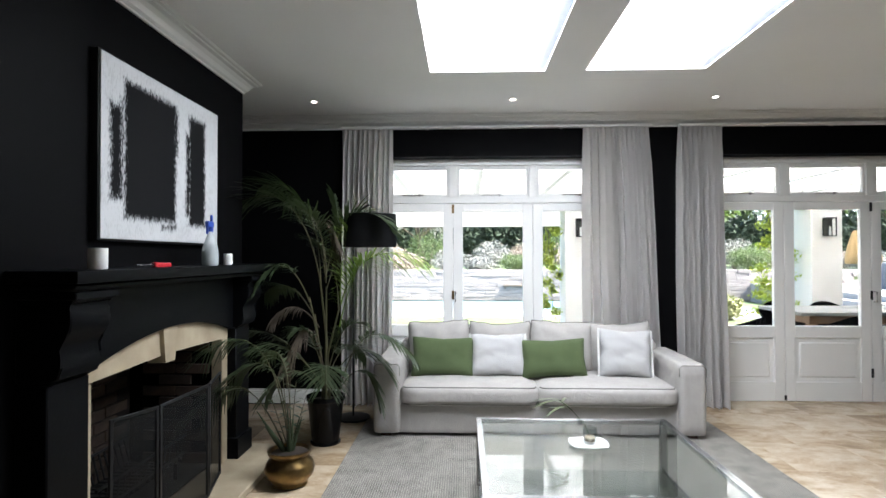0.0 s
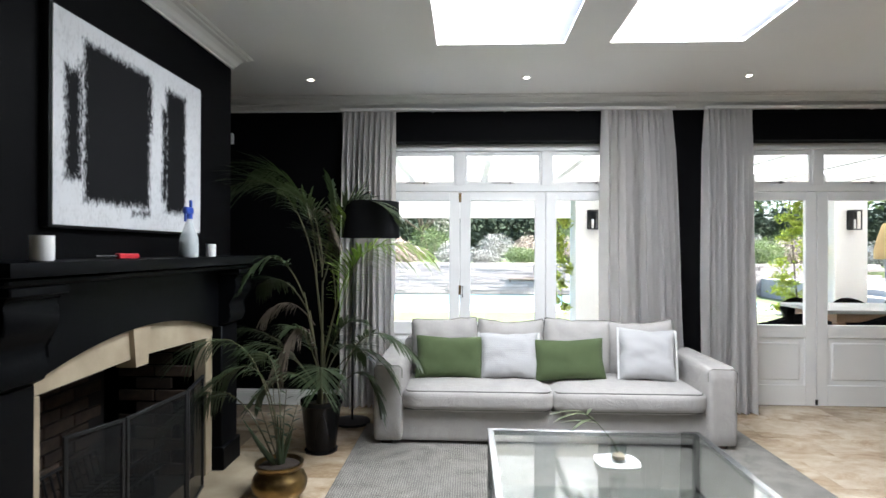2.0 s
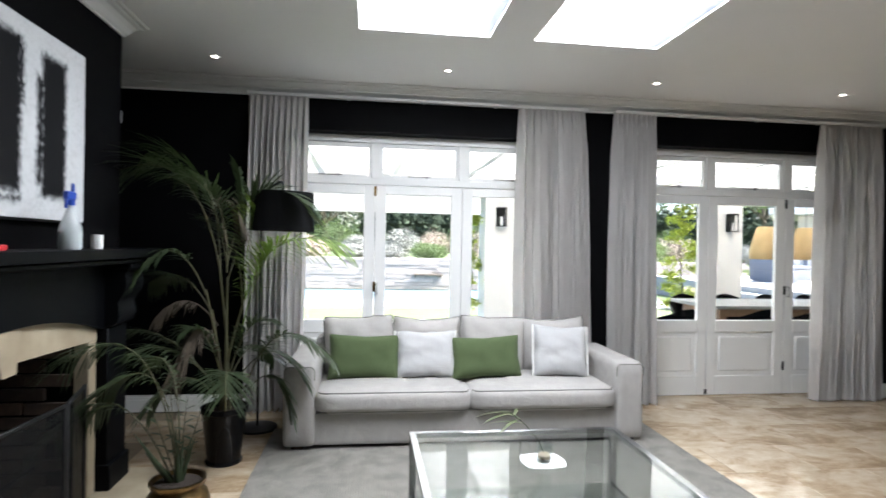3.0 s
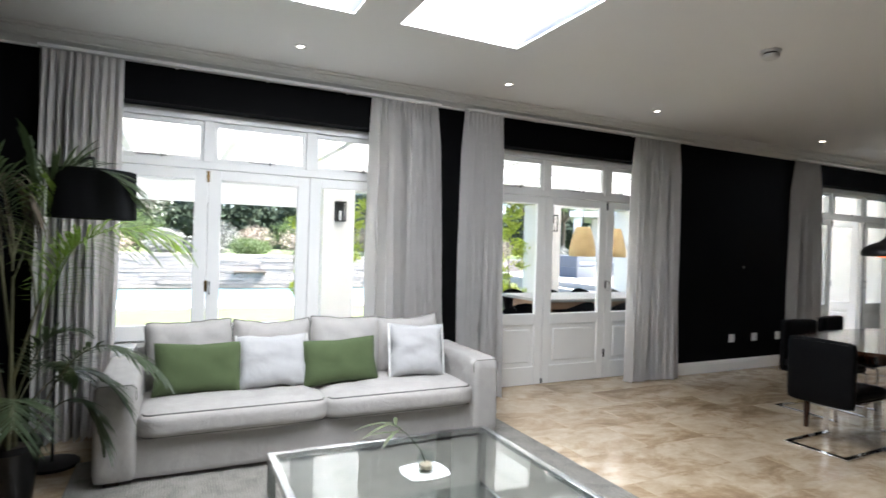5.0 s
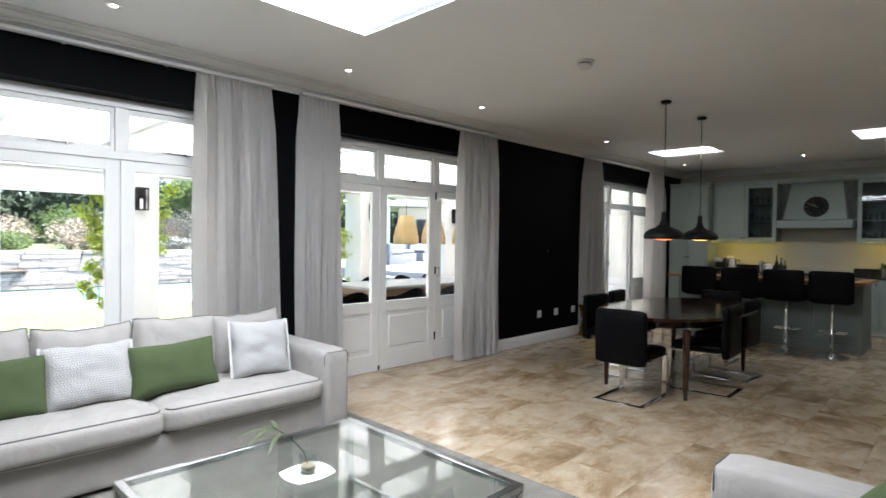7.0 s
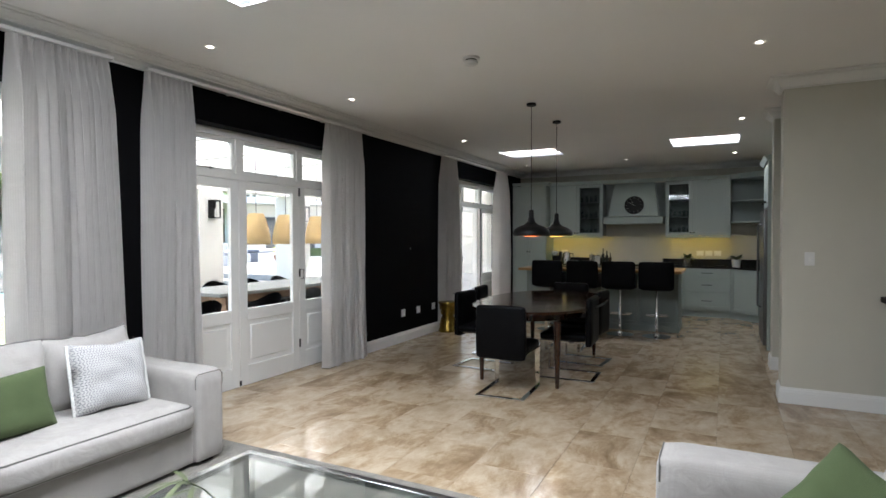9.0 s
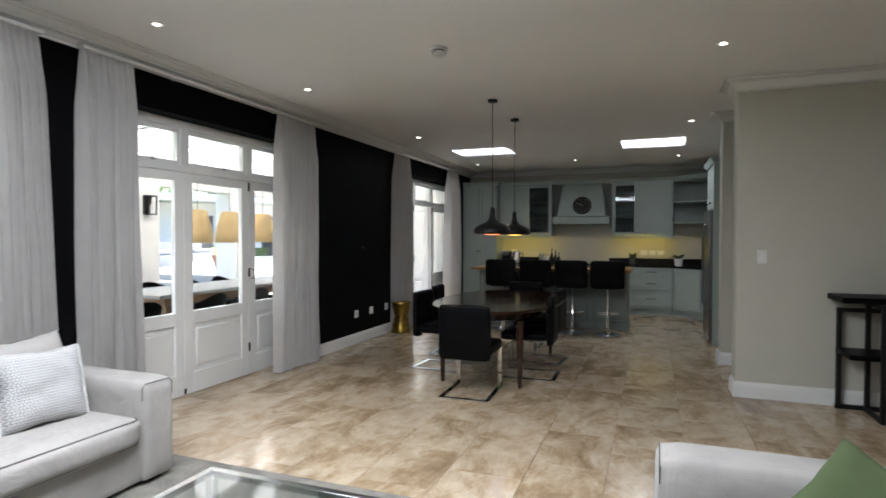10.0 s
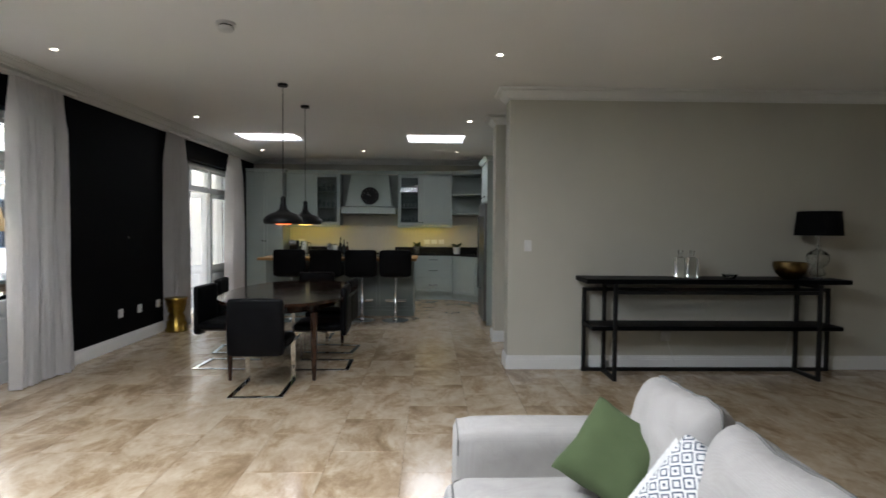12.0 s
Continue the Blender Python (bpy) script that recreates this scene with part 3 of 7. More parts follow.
# ceiling with four roof lights
LIGHTS = [(0.25, 1.10, 2.9, 4.64), (1.40, 2.27, 2.9, 4.64), (8.35, 9.03, 4.45, 5.35), (8.33, 9.06, 1.87, 2.75)]
bm = B()
cuts_x = sorted({-2.35, 11.7, *[v for q in LIGHTS for v in q[:2]]})
cuts_y = sorted({-3.4, 6.03, *[v for q in LIGHTS for v in q[2:]]})
for xa, xb in zip(cuts_x, cuts_x[1:]):
    run = None
    for ya, yb in zip(cuts_y, cuts_y[1:]):
        cx, cy = (xa + xb) / 2, (ya + yb) / 2
        hole = any(q[0] < cx < q[1] and q[2] < cy < q[3] for q in LIGHTS)
        if hole:
            if run:
                box(bm, xa, xb, run[0], run[1], CEIL, 2.93)
            run = None
        else:
            run = (run[0], yb) if run else (ya, yb)
    if run:
        box(bm, xa, xb, run[0], run[1], CEIL, 2.93)
structure("ceiling", bm, M_CEIL, "flat white ceiling with roof lights")
for i, q in enumerate(LIGHTS):
    structure("roof_light_%d" % (i + 1), box(B(), q[0] - 0.03, q[1] + 0.03, q[2] - 0.03, q[3] + 0.03, 2.842, 2.85), M_POLY, "opal roof light pane")

# cornice: one moulded profile run along the walls
PROFILE = [(0.0, 0.0), (0.0, -0.105), (0.012, -0.105), (0.012, -0.092), (0.03, -0.08), (0.045, -0.055), (0.065, -0.035), (0.09, -0.028), (0.09, -0.018), (0.11, -0.014), (0.115, 0.0)]


def moulding(bm, pts, profile, z, side=1.0):
    """Sweeps a profile (out, up) along a path in plan; corners are mitred. It stands out on the path's left for side 1."""
    P = [Vector((p[0], p[1])) for p in pts]
    rows = []
    for i, p in enumerate(P):
        d0 = (p - P[i - 1]).normalized() if i else (P[1] - P[0]).normalized()
        d1 = (P[i + 1] - p).normalized() if i < len(P) - 1 else d0
        n0, n1 = Vector((-d0.y, d0.x)) * side, Vector((-d1.y, d1.x)) * side
        m = (n0 + n1)
        m = m / max(m.dot(n0), 0.2) if m.length > 0.1 else n0
        rows.append([bm.verts.new((p.x + m.x * o, p.y + m.y * o, z + u)) for o, u in profile])
    k = len(profile)
    for a, b in zip(rows, rows[1:]):
        for j in range(k):
            bm.faces.new((a[j], a[(j + 1) % k], b[(j + 1) % k], b[j]))
    bm.faces.new(rows[0])
    bm.faces.new(rows[-1])
    return bm


PROFILE_N = [(0.0, 0.0), (0.0, -0.105), (0.014, -0.105), (0.014, -0.09), (0.035, -0.082), (0.06, -0.066), (0.09, -0.058), (0.09, -0.048), (0.125, -0.04), (0.15, -0.026), (0.175, -0.022), (0.175, -0.014), (0.2, -0.011), (0.205, 0.0)]
pel = [(-0.72, 2.32), (2.56, 5.56), (7.48, 10.5)]
bm = B()
moulding(bm, [(KW, WALL_N), (KW, 0.9), (7.08, 0.9), (7.08, 1.58), (6.83, 1.58), (6.83, -0.2), (5.72, -0.2), (5.72, 1.6), (WALL_E, 1.6), (WALL_E, WALL_S), (WALL_W, WALL_S), (WALL_W, 4.77), (-2.2, 4.77), (-2.2, WALL_N)], PROFILE, CEIL - 0.001, -1.0)
structure("cornice", bm, M_TRIM, "white moulded plaster cornice")
structure("cornice_north", moulding(B(), [(-2.19, WALL_N), (KW - 0.01, WALL_N)], PROFILE_N, CEIL - 0.0015, -1.0), M_TRIM, "wide white moulded plaster cornice above the garden doors")
bm = B()
for a, b in pel:
    box(bm, a + 0.01, b - 0.01, 5.92, 5.985, 2.709, 2.735, 0.011, 2)
    for k in range(5):
        x = a + 0.2 + k * (b - a - 0.4) / 4
        box(bm, x - 0.012, x + 0.012, 5.984, WALL_N - 0.001, 2.715, 2.724)
structure("curtain_track", bm, M_TRIM, "white rounded curtain track under the cornice")
SKIRT = [(0.0, 0.0), (0.018, 0.0), (0.018, 0.1), (0.014, 0.108), (0.014, 0.118), (0.008, 0.128), (0.006, 0.14), (0.0, 0.14)]
bm = B()
moulding(bm, [(-2.2, 4.77), (-2.2, WALL_N), (OPENINGS[0][0], WALL_N)], SKIRT, 0.001, -1.0)
moulding(bm, [(WALL_W, WALL_S), (WALL_W, 2.3)], SKIRT, 0.001, -1.0)
for a, b in ((OPENINGS[0][1], OPENINGS[1][0]), (OPENINGS[1][1], OPENINGS[2][0])):
    moulding(bm, [(a, WALL_N), (b, WALL_N)], SKIRT, 0.001, -1.0)
moulding(bm, [(7.08, 0.9), (7.08, 1.58), (6.83, 1.58), (6.83, -0.2), (5.72, -0.2), (5.72, 1.6), (WALL_E, 1.6), (WALL_E, WALL_S)], SKIRT, 0.001, -1.0)
structure("baseboard", bm, M_TRIM, "white moulded skirting board")


# ---- garden doors ----
def door_set(i, x0, joints, x1, handle_at, sill):
    y0, y1 = DOORS_Y, DOORS_Y + 0.045
    frame_ob = new("door_%d" % i)
    tagged(frame_ob, label="white timber garden doors, one leaf folded open outwards" if i == 3 else "closed white timber folding garden doors under a row of top lights", kind="structure")
    bm = B()
    box(bm, x0, x0 + 0.05, y0 - 0.02, y1 + 0.05, 0, HEAD, 0.003)
    box(bm, x1 - 0.05, x1, y0 - 0.02, y1 + 0.05, 0, HEAD, 0.003)
    box(bm, x0 + 0.05, x1 - 0.05, y0 - 0.02, y1 + 0.05, 2.385, HEAD, 0.003)
    box(bm, x0 + 0.05, x1 - 0.05, y0 - 0.012, y1 + 0.05, 2.003, 2.06, 0.003)
    for j in joints:
        box(bm, j - 0.04, j + 0.04, y0 - 0.012, y1 + 0.05, 2.06, 2.385, 0.003)
    part("door_frame", bm, M_TRIM, frame_ob)
    edges = [x0 + 0.05] + joints + [x1 - 0.05]
    for a, b in zip(edges, edges[1:]):
        a2, b2 = a + (0.04 if a in joints else 0), b - (0.04 if b in joints else 0)
        bm = B()
        for q in ((a2, a2 + 0.028, 2.06, 2.385), (b2 - 0.028, b2, 2.06, 2.385), (a2 + 0.028, b2 - 0.028, 2.06, 2.094), (a2 + 0.028, b2 - 0.028, 2.345, 2.385)):
            box(bm, q[0], q[1], y0 + 0.006, y0 + 0.04, q[2], q[3], 0.003)
        s = part("top_light", bm, M_TRIM, frame_ob)
        p = part("pane", box(B(), a2 + 0.026, b2 - 0.026, y0 + 0.02, y0 + 0.026, 2.092, 2.347), M_GLASS, s, "clear glass pane")
        p.visible_shadow = False
        m = (a + b) / 2
        bm = B()
        box(bm, m - 0.11, m + 0.11, y0 - 0.012, y0 - 0.005, 2.082, 2.09, 0.002)
        box(bm, m + 0.06, m + 0.075, y0 - 0.02, y0 + 0.004, 2.072, 2.098, 0.002)
        part("casement_stay", bm, M_STEEL, s, "dark metal casement stay")
    for k, (a, b) in enumerate(zip(edges, edges[1:])):
        a2, b2 = a + 0.0025, b - 0.0025
        st = 0.098
        bm = B()
        box(bm, a2, a2 + st, y0, y1, 0.012, 1.997, 0.003)
        box(bm, b2 - st, b2, y0, y1, 0.012, 1.997, 0.003)
        box(bm, a2 + st, b2 - st, y0, y1, 1.92, 1.997, 0.003)
        box(bm, a2 + st, b2 - st, y0, y1, 0.64, 0.758, 0.003)
        box(bm, a2 + st, b2 - st, y0, y1, 0.012, 0.2, 0.003)
        leaf = part("door_leaf", bm, M_TRIM, frame_ob)
        bm = B()
        box(bm, a2 + st, b2 - st, y0 + 0.018, y1 - 0.012, 0.2, 0.64)
        box(bm, a2 + st + 0.045, b2 - st - 0.045, y0 + 0.006, y0 + 0.03, 0.245, 0.595, 0.011)
        part("door_panel", bm, M_TRIM, leaf)
        p = part("pane", box(B(), a2 + st - 0.004, b2 - st + 0.004, y0 + 0.02, y0 + 0.026, 0.755, 1.923), M_GLASS, leaf, "clear glass pane")
        p.visible_shadow = False
        if i == 3 and k == 1:
            leaf.matrix_basis = pose(b, y1, 0, 0, 0, -90) @ Matrix.Translation((-b, -y1, 0))
            # black strip added to draw the dark gap line beside the open leaf
            part("gap_strip", box(B(), b - 0.012, b + 0.008, y0 - 0.006, y0 - 0.001, 0.05, 1.97), M_BLACK, frame_ob, "added black strip for the dark gap line at the open leaf")
    for j, at in handle_at:
        x = joints[j] - (0.045 if at == "l" else -0.045)
        bm = B()
        tube(bm, [(x - 0.02, y0 - 0.001, 1.0), (x - 0.02, y0 - 0.04, 1.0), (x - 0.02, y0 - 0.04, 1.1), (x - 0.02, y0 - 0.001, 1.1)], 0.006)
        part("door_handle", bm, M_STEEL, frame_ob, "grey metal pull handle")
    for j in range(len(joints)):
        for z in (0.25, 1.02, 1.9) if j == handle_at[0][0] or i == 3 else (0.02,):
            part("hinge", box(B(), joints[j] - 0.012, joints[j] + 0.012, y0 - 0.008, y0 - 0.0005, z, z + (0.09 if z > 0.1 else 0.05), 0.002), M_BRASS if i == 1 else M_BLACK, frame_ob, "dark metal hinge")


door_set(1, -0.48, [0.388, 1.2], 2.06, [(0, "r")], 0)
door_set(2, 2.85, [3.70, 4.545], 5.35, [(1, "r")], 0)
door_set(3, 7.98, [8.80, 9.62], 10.5, [(1, "r")], 0)


def curtain(name_label, xt0, xt1, xb0, xb1, folds, seed, y=5.955, z1=2.712, skew=1.0):
    rnd = random.Random(seed)
    t = thing("curtain", name_label, "curtain", ((xt0 + xt1) / 2, y, 0), group="curtains at the garden doors")
    ox = (xt0 + xt1) / 2
    bm = B()
    nu, nv = folds * 12, 30
    offs = [rnd.uniform(-0.35, 0.35) for _ in range(folds + 2)]
    amps = [rnd.uniform(0.75, 1.25) for _ in range(folds + 2)]
    grid = {}
    for j in range(nv + 1):
        v = j / nv
        z = z1 - (z1 - 0.012) * v
        for i in range(nu + 1):
            u = i / nu
            f = folds * u ** skew
            k = int(f)
            ph = f + offs[k] * math.sin(math.pi * (f - k)) * 0.3 + 0.1 * math.sin(2.3 * v + 1.7 * k) * math.sin(math.pi * (f - k))
            w0, w1 = xt0 + (xb0 - xt0) * v ** 0.8, xt1 + (xb1 - xt1) * v ** 0.8
            fall = min(1.0, v * 7)
            amp = (0.012 + 0.048 * fall) * amps[k] * (1 + 0.25 * math.sin(3 * v + 2 * k))
            pinch = 0.004 * (1 - fall) * math.sin(6 * math.pi * ph)
            yy = amp * (1 - 2 * abs(math.sin(math.pi * ph)) ** 0.75) + pinch + 0.02 * v * math.sin(6 * u + seed + 2 * v)
            xx = w0 + (w1 - w0) * u + 0.01 * fall * math.sin(2 * math.pi * ph) - ox + 0.006 * v * math.sin(9 * v + k)
            grid[i, j] = bm.verts.new((xx, yy, z))
    for i in range(nu):
        for j in range(nv):
            bm.faces.new((grid[i, j], grid[i + 1, j], grid[i + 1, j + 1], grid[i, j + 1]))
    bmesh.ops.solidify(bm, geom=bm.faces, thickness=0.003)
    part("drape", bm, M_CURTAIN, t)
    return t


LAB = "full-length grey linen curtain, gathered and drawn back beside the garden doors"
curtain(LAB, -0.70, -0.20, -0.72, -0.22, 10, 1)
curtain("wide grey linen curtain hanging in loose uneven folds beside the sofa", 1.66, 2.29, 1.66, 2.42, 12, 2, skew=1.3)
curtain(LAB, 2.57, 2.99, 2.56, 3.03, 9, 3)
curtain(LAB, 4.7, 5.38, 4.66, 5.41, 12, 4)
curtain(LAB, 7.52, 8.05, 7.5, 8.1, 10, 5)
curtain(LAB, 9.85, 10.42, 9.8, 10.47, 10, 6)


# ---- sofas ----
def sofa(label, at, rz, width, n_back, depth=0.95):
    t = thing("sofa", label, "sofa", at, rz)
    w = width / 2
    part("base", soft_box(B(), -w + 0.2, w - 0.2, 0.03, depth - 0.06, 0.03, 0.27, 0.02, 0.004, 1), M_LINEN, t)
    part("backrest_frame", soft_box(B(), -w + 0.16, w - 0.16, depth - 0.24, depth, 0.03, 0.7, 0.05, 0.01, 2), M_LINEN, t)
    for s, nm in ((-1, 3), (1, 4)):
        a, b = (s * w, s * (w - 0.225))
        arm = part("arm", soft_box(B(), min(a, b), max(a, b), 0.0, depth, 0.03, 0.6, 0.035, 0.008, nm), M_LINEN, t)
        bm = B()
        xa, xb = min(a, b) + 0.009, max(a, b) - 0.009
        tube(bm, [(xa, 0.009, 0.5), (xa, 0.009, 0.568), (xa + 0.022, 0.009, 0.591), (xb - 0.022, 0.009, 0.591), (xb, 0.009, 0.568), (xb, 0.009, 0.5)], 0.003, 6)
        part("piping", bm, M_PIPE, arm, "slightly darker corded seam")
    for x in (-w + 0.1, w - 0.1):
        for y in (0.08, depth - 0.08):
            part("foot", box(B(), x - 0.04, x + 0.04, y - 0.04, y + 0.04, 0, 0.035, 0.004), M_WOOD, t, "short dark wooden foot")
    inner = width - 0.46
    for k in range(2):
        a = -w + 0.23 + k * inner / 2
        b = a + inner / 2
        seat = part("seat_cushion", soft_box(B(), a + 0.004, b - 0.004, -0.03, depth - 0.26, 0.265, 0.425, 0.05, 0.022, 10 + k), M_LINEN, t)
        bm = B()
        for z in (0.28, 0.4115):
            tube(bm, [(a + 0.016, 0.03, z), (a + 0.03, -0.004, z), (a + 0.06, -0.017, z), (b - 0.06, -0.017, z), (b - 0.03, -0.004, z), (b - 0.016, 0.03, z)], 0.005, 6)
        part("piping", bm, M_PIPE, seat, "slightly darker corded seam")
    for k in range(n_back):
        a = -w + 0.24 + k * (inner - 0.02) / n_back
        cw = (inner - 0.02) / n_back + 0.015
        seam = []
        bm = pillow(B(), cw, 0.46, 0.22 if depth < 1 else 0.24, 24, 20 + k, 0.012 + 0.022 * (k % 2), 0.05, 1.5, 0.03 if depth < 1 else 0.12, seam)
        bmesh.ops.transform(bm, matrix=pose(a + cw / 2, depth - 0.36 + 0.012 * (k % 2), 0.42, -11, 2 * ((k * 7) % 3 - 1), 0), verts=bm.verts)
        bc = part("back_cushion", bm, M_LINEN, t)
        bm = B()
        tube(bm, seam, 0.0055, 6)
        bmesh.ops.transform(bm, matrix=pose(a + cw / 2, depth - 0.36 + 0.012 * (k % 2), 0.42, -11, 2 * ((k * 7) % 3 - 1), 0), verts=bm.verts)
        part("piping", bm, M_PIPE, bc, "slightly darker corded seam")
    return t


def scatter(name, label, at, rx, ry, rz, w, h, m, seed, fringe=False, group="scatter cushions", crease=1.0):
    t = thing(name, label, "cushion", (0, 0, 0), group=group)
    t.matrix_basis = pose(*at, rx, 0, rz) @ pose(0, 0, 0, 0, ry, 0)
    part("cover", pillow(B(), w, h, 0.15, 28, seed, 0, 0.2, crease), m, t)
    if fringe:
        bm = B()
        rnd = random.Random(seed)
        for s in (-1, 1):
            for i in range(60):
                z = h * (i + 0.5) / 60
                x = s * w / 2 * 0.985
                box(bm, min(x, x + s * 0.016), max(x, x + s * 0.016), rnd.uniform(-0.006, 0), rnd.uniform(0.002, 0.006), z - 0.003, z + 0.003)
        part("fringe", bm, M_FRINGE, t, "short white thread fringe", kind="stuff")
    return t


sofa("long pale grey linen sofa on the jute rug before the curtains", (1.088, 4.98, 0), 0, 2.65, 4, 0.92)
ST = 0.432
scatter("green_cushion", "rectangular moss-green linen cushion on the pale sofa", (0.315, 5.27, ST), -16, 1, 0, 0.54, 0.34, M_GREEN, 31)
scatter("patterned_cushion", "crumpled off-white cotton cushion with small grey dashes on the pale sofa", (0.79, 5.28, ST), -17, 0, 0, 0.47, 0.37, M_TUFT, 32, True, crease=1.7)
scatter("green_cushion", "rectangular moss-green linen cushion slumped between the patterned ones", (1.265, 5.25, ST), -18, -2, 0, 0.55, 0.33, M_GREEN, 33)
scatter("patterned_cushion", "crumpled off-white fringed cushion with grey dashes against the sofa arm", (1.86, 5.27, ST), -16, 3, 0, 0.44, 0.41, M_TUFT, 34, True, crease=1.7)

# second sofa faces the first across the table
sofa("pale grey linen sofa facing the glass table, cushions at one end", (1.545, 2.28, 0), 180, 1.55, 2, 1.1)
scatter("green_cushion", "square moss-green cushion propped on its corner against the sofa arm", (1.79, 1.81, ST + 0.05), -42, 28, 249, 0.345, 0.345, M_GREEN, 35, crease=1.4)
scatter("patterned_cushion", "white fringed cushion with a navy key pattern beside the green one", (1.49, 1.665, ST + 0.045), -30, 24, 222, 0.32, 0.32, M_PRINT, 36, True)

# ---- rug ----
bm = B()
RX0, RX1, RY0, RY1 = -0.36, 2.62, 1.0, 5.47
N = 60
top = {}
for i in range(N + 1):
    for j in range(N + 1):
        x, y = RX0 + (RX1 - RX0) * i / N, RY0 + (RY1 - RY0) * j / N
        top[i, j] = bm.verts.new((x, y, 0.011 + 0.0016 * noise.noise(Vector((x * 3, y * 3, 0)))))
for i in range(N):
    for j in range(N):
        bm.faces.new((top[i, j], top[i + 1, j], top[i + 1, j + 1], top[i, j + 1]))
box(bm, RX0, RX1, RY0, RY1, 0.001, 0.0085, 0.002)
rug = thing("rug", "large flat-woven grey-beige jute rug on the travertine floor", "rug", (0, 0, 0))
part("weave", bm, M_RUG, rug)
bm = B()
for x in (RX0, RX1):
    tube(bm, [(x, RY0, 0.007), (x, RY1, 0.007)], 0.006, 6)
for y in (RY0, RY1):
    tube(bm, [(RX0, y, 0.007), (RX1, y, 0.007)], 0.006, 6)
part("bound_edge", bm, M_RUG, rug, "corded rug edge")

# ---- coffee table ----
tx0, tx1, ty0, ty1, th = 0.575, 1.765, 2.9, 4.085, 0.43
ct = thing("coffee_table", "square glass coffee table with a brushed steel frame, on the rug", "coffee table", ((tx0 + tx1) / 2, (ty0 + ty1) / 2, 0.012))
hw = (tx1 - tx0) / 2
top = part("tabletop", box(B(), -hw + 0.034, hw - 0.034, -hw + 0.034, hw - 0.034, th - 0.024, th - 0.012, 0.001), M_TGLASS, ct, "clear greenish glass top")
bm = B()
for s in (-1, 1):
    box(bm, s * hw - (0.035 if s > 0 else 0), s * hw + (0.035 if s < 0 else 0), -hw, hw, th - 0.04, th - 0.012, 0.002)
    box(bm, -hw + 0.035, hw - 0.035, s * hw - (0.035 if s > 0 else 0), s * hw + (0.035 if s < 0 else 0), th - 0.04, th - 0.012, 0.002)
part("frame", bm, M_STEEL, ct)
for sx in (-1, 1):
    for sy in (-1, 1):
        x, y = sx * (hw - 0.02), sy * (hw - 0.02)
        part("leg", box(B(), x - 0.019, x + 0.019, y - 0.019, y + 0.019, 0, th - 0.041, 0.002), M_STEEL, ct)
part("lower_shelf", box(B(), -hw + 0.04, hw - 0.04, -hw + 0.04, hw - 0.04, 0.1, 0.11, 0.001), M_TGLASS, ct, "clear glass lower shelf")
for s in (-1, 1):
    part("shelf_rail", box(B(), s * (hw - 0.02) - 0.012, s * (hw - 0.02) + 0.012, -hw + 0.04, hw - 0.04, 0.078, 0.099, 0.002), M_STEEL, ct)

TZ = th + 0.0005
pl = thing("plate", "flat white rounded plate on the glass coffee table", "plate", (1.175, 3.59, TZ))
bm = lathe(B(), [(0.0, 0.0), (0.05, 0.0), (0.1, 0.006), (0.107, 0.012), (0.104, 0.013), (0.095, 0.009), (0.0, 0.006)], 32)
for v in bm.verts:
    a = math.atan2(v.co.y, v.co.x)
    k = 1 / max(abs(math.cos(a)), abs(math.sin(a))) ** 0.45
    v.co.x *= k
    v.co.y *= k * 0.9
part("dish", bm, M_WHITE, pl)
vs = thing("bud_vase", "small clear glass holding one green stem, on the white plate", "vase", (1.185, 3.6, TZ + 0.007))
part("glass", lathe(B(), [(0.0, 0.0), (0.032, 0.0), (0.036, 0.01), (0.038, 0.085), (0.035, 0.085), (0.033, 0.014), (0.0, 0.01)], 24), M_CLEAR, vs, "clear tumbler")
part("pebbles", lathe(B(), [(0.0, 0.011), (0.03, 0.012), (0.031, 0.03), (0.02, 0.04), (0.0, 0.042)], 9), M_STONE, vs, "pale pebbles")
bm = B()
stem = [(0.0, 0.0, 0.03), (-0.03, -0.01, 0.1), (-0.1, -0.01, 0.18), (-0.17, 0.0, 0.235)]
tube(bm, stem, 0.003, 6, 0.0015)
sprig = part("stem", bm, M_PALM, vs, "thin green stem")


def leaf(bm, base, direction, length, width, droop=0.3, up=(0, 0, 1), fold=0.15):
    base, d = Vector(base), Vector(direction).normalized()
    side = d.cross(Vector(up))
    side = side.normalized() if side.length > 1e-3 else Vector((1, 0, 0))
    rows = []
    n = 4
    for i in range(n + 1):
        s = i / n
        p = base + d * length * s + Vector((0, 0, -droop * length * s * s))
        w = width * (math.sin(math.pi * min(0.98, s * 0.85 + 0.12)) ** 0.8) * 0.5
        if i == n:
            w = width * 0.03
        rows.append((bm.verts.new(p - side * w + Vector((0, 0, fold * w))), bm.verts.new(p), bm.verts.new(p + side * w + Vector((0, 0, fold * w)))))
    for a, b in zip(rows, rows[1:]):
        bm.faces.new((a[0], a[1], b[1], b[0]))
        bm.faces.new((a[1], a[2], b[2], b[1]))


bm = B()
rnd = random.Random(5)
for base, dx, dy in (((-0.17, 0, 0.235), -1, 0.1), ((-0.13, 0, 0.2), -0.7, -0.7), ((-0.12, 0, 0.2), -0.3, 0.9), ((-0.15, 0, 0.22), 0.3, 0.8), ((-0.16, 0, 0.23), -0.9, -0.4), ((-0.1, 0, 0.18), -0.9, 0.5)):
    leaf(bm, base, (dx, dy, 0.1), rnd.uniform(0.12, 0.2), 0.018, 0.25)
part("leaf", bm, M_SPRIG, vs, "narrow olive-green leaves", kind="stuff")


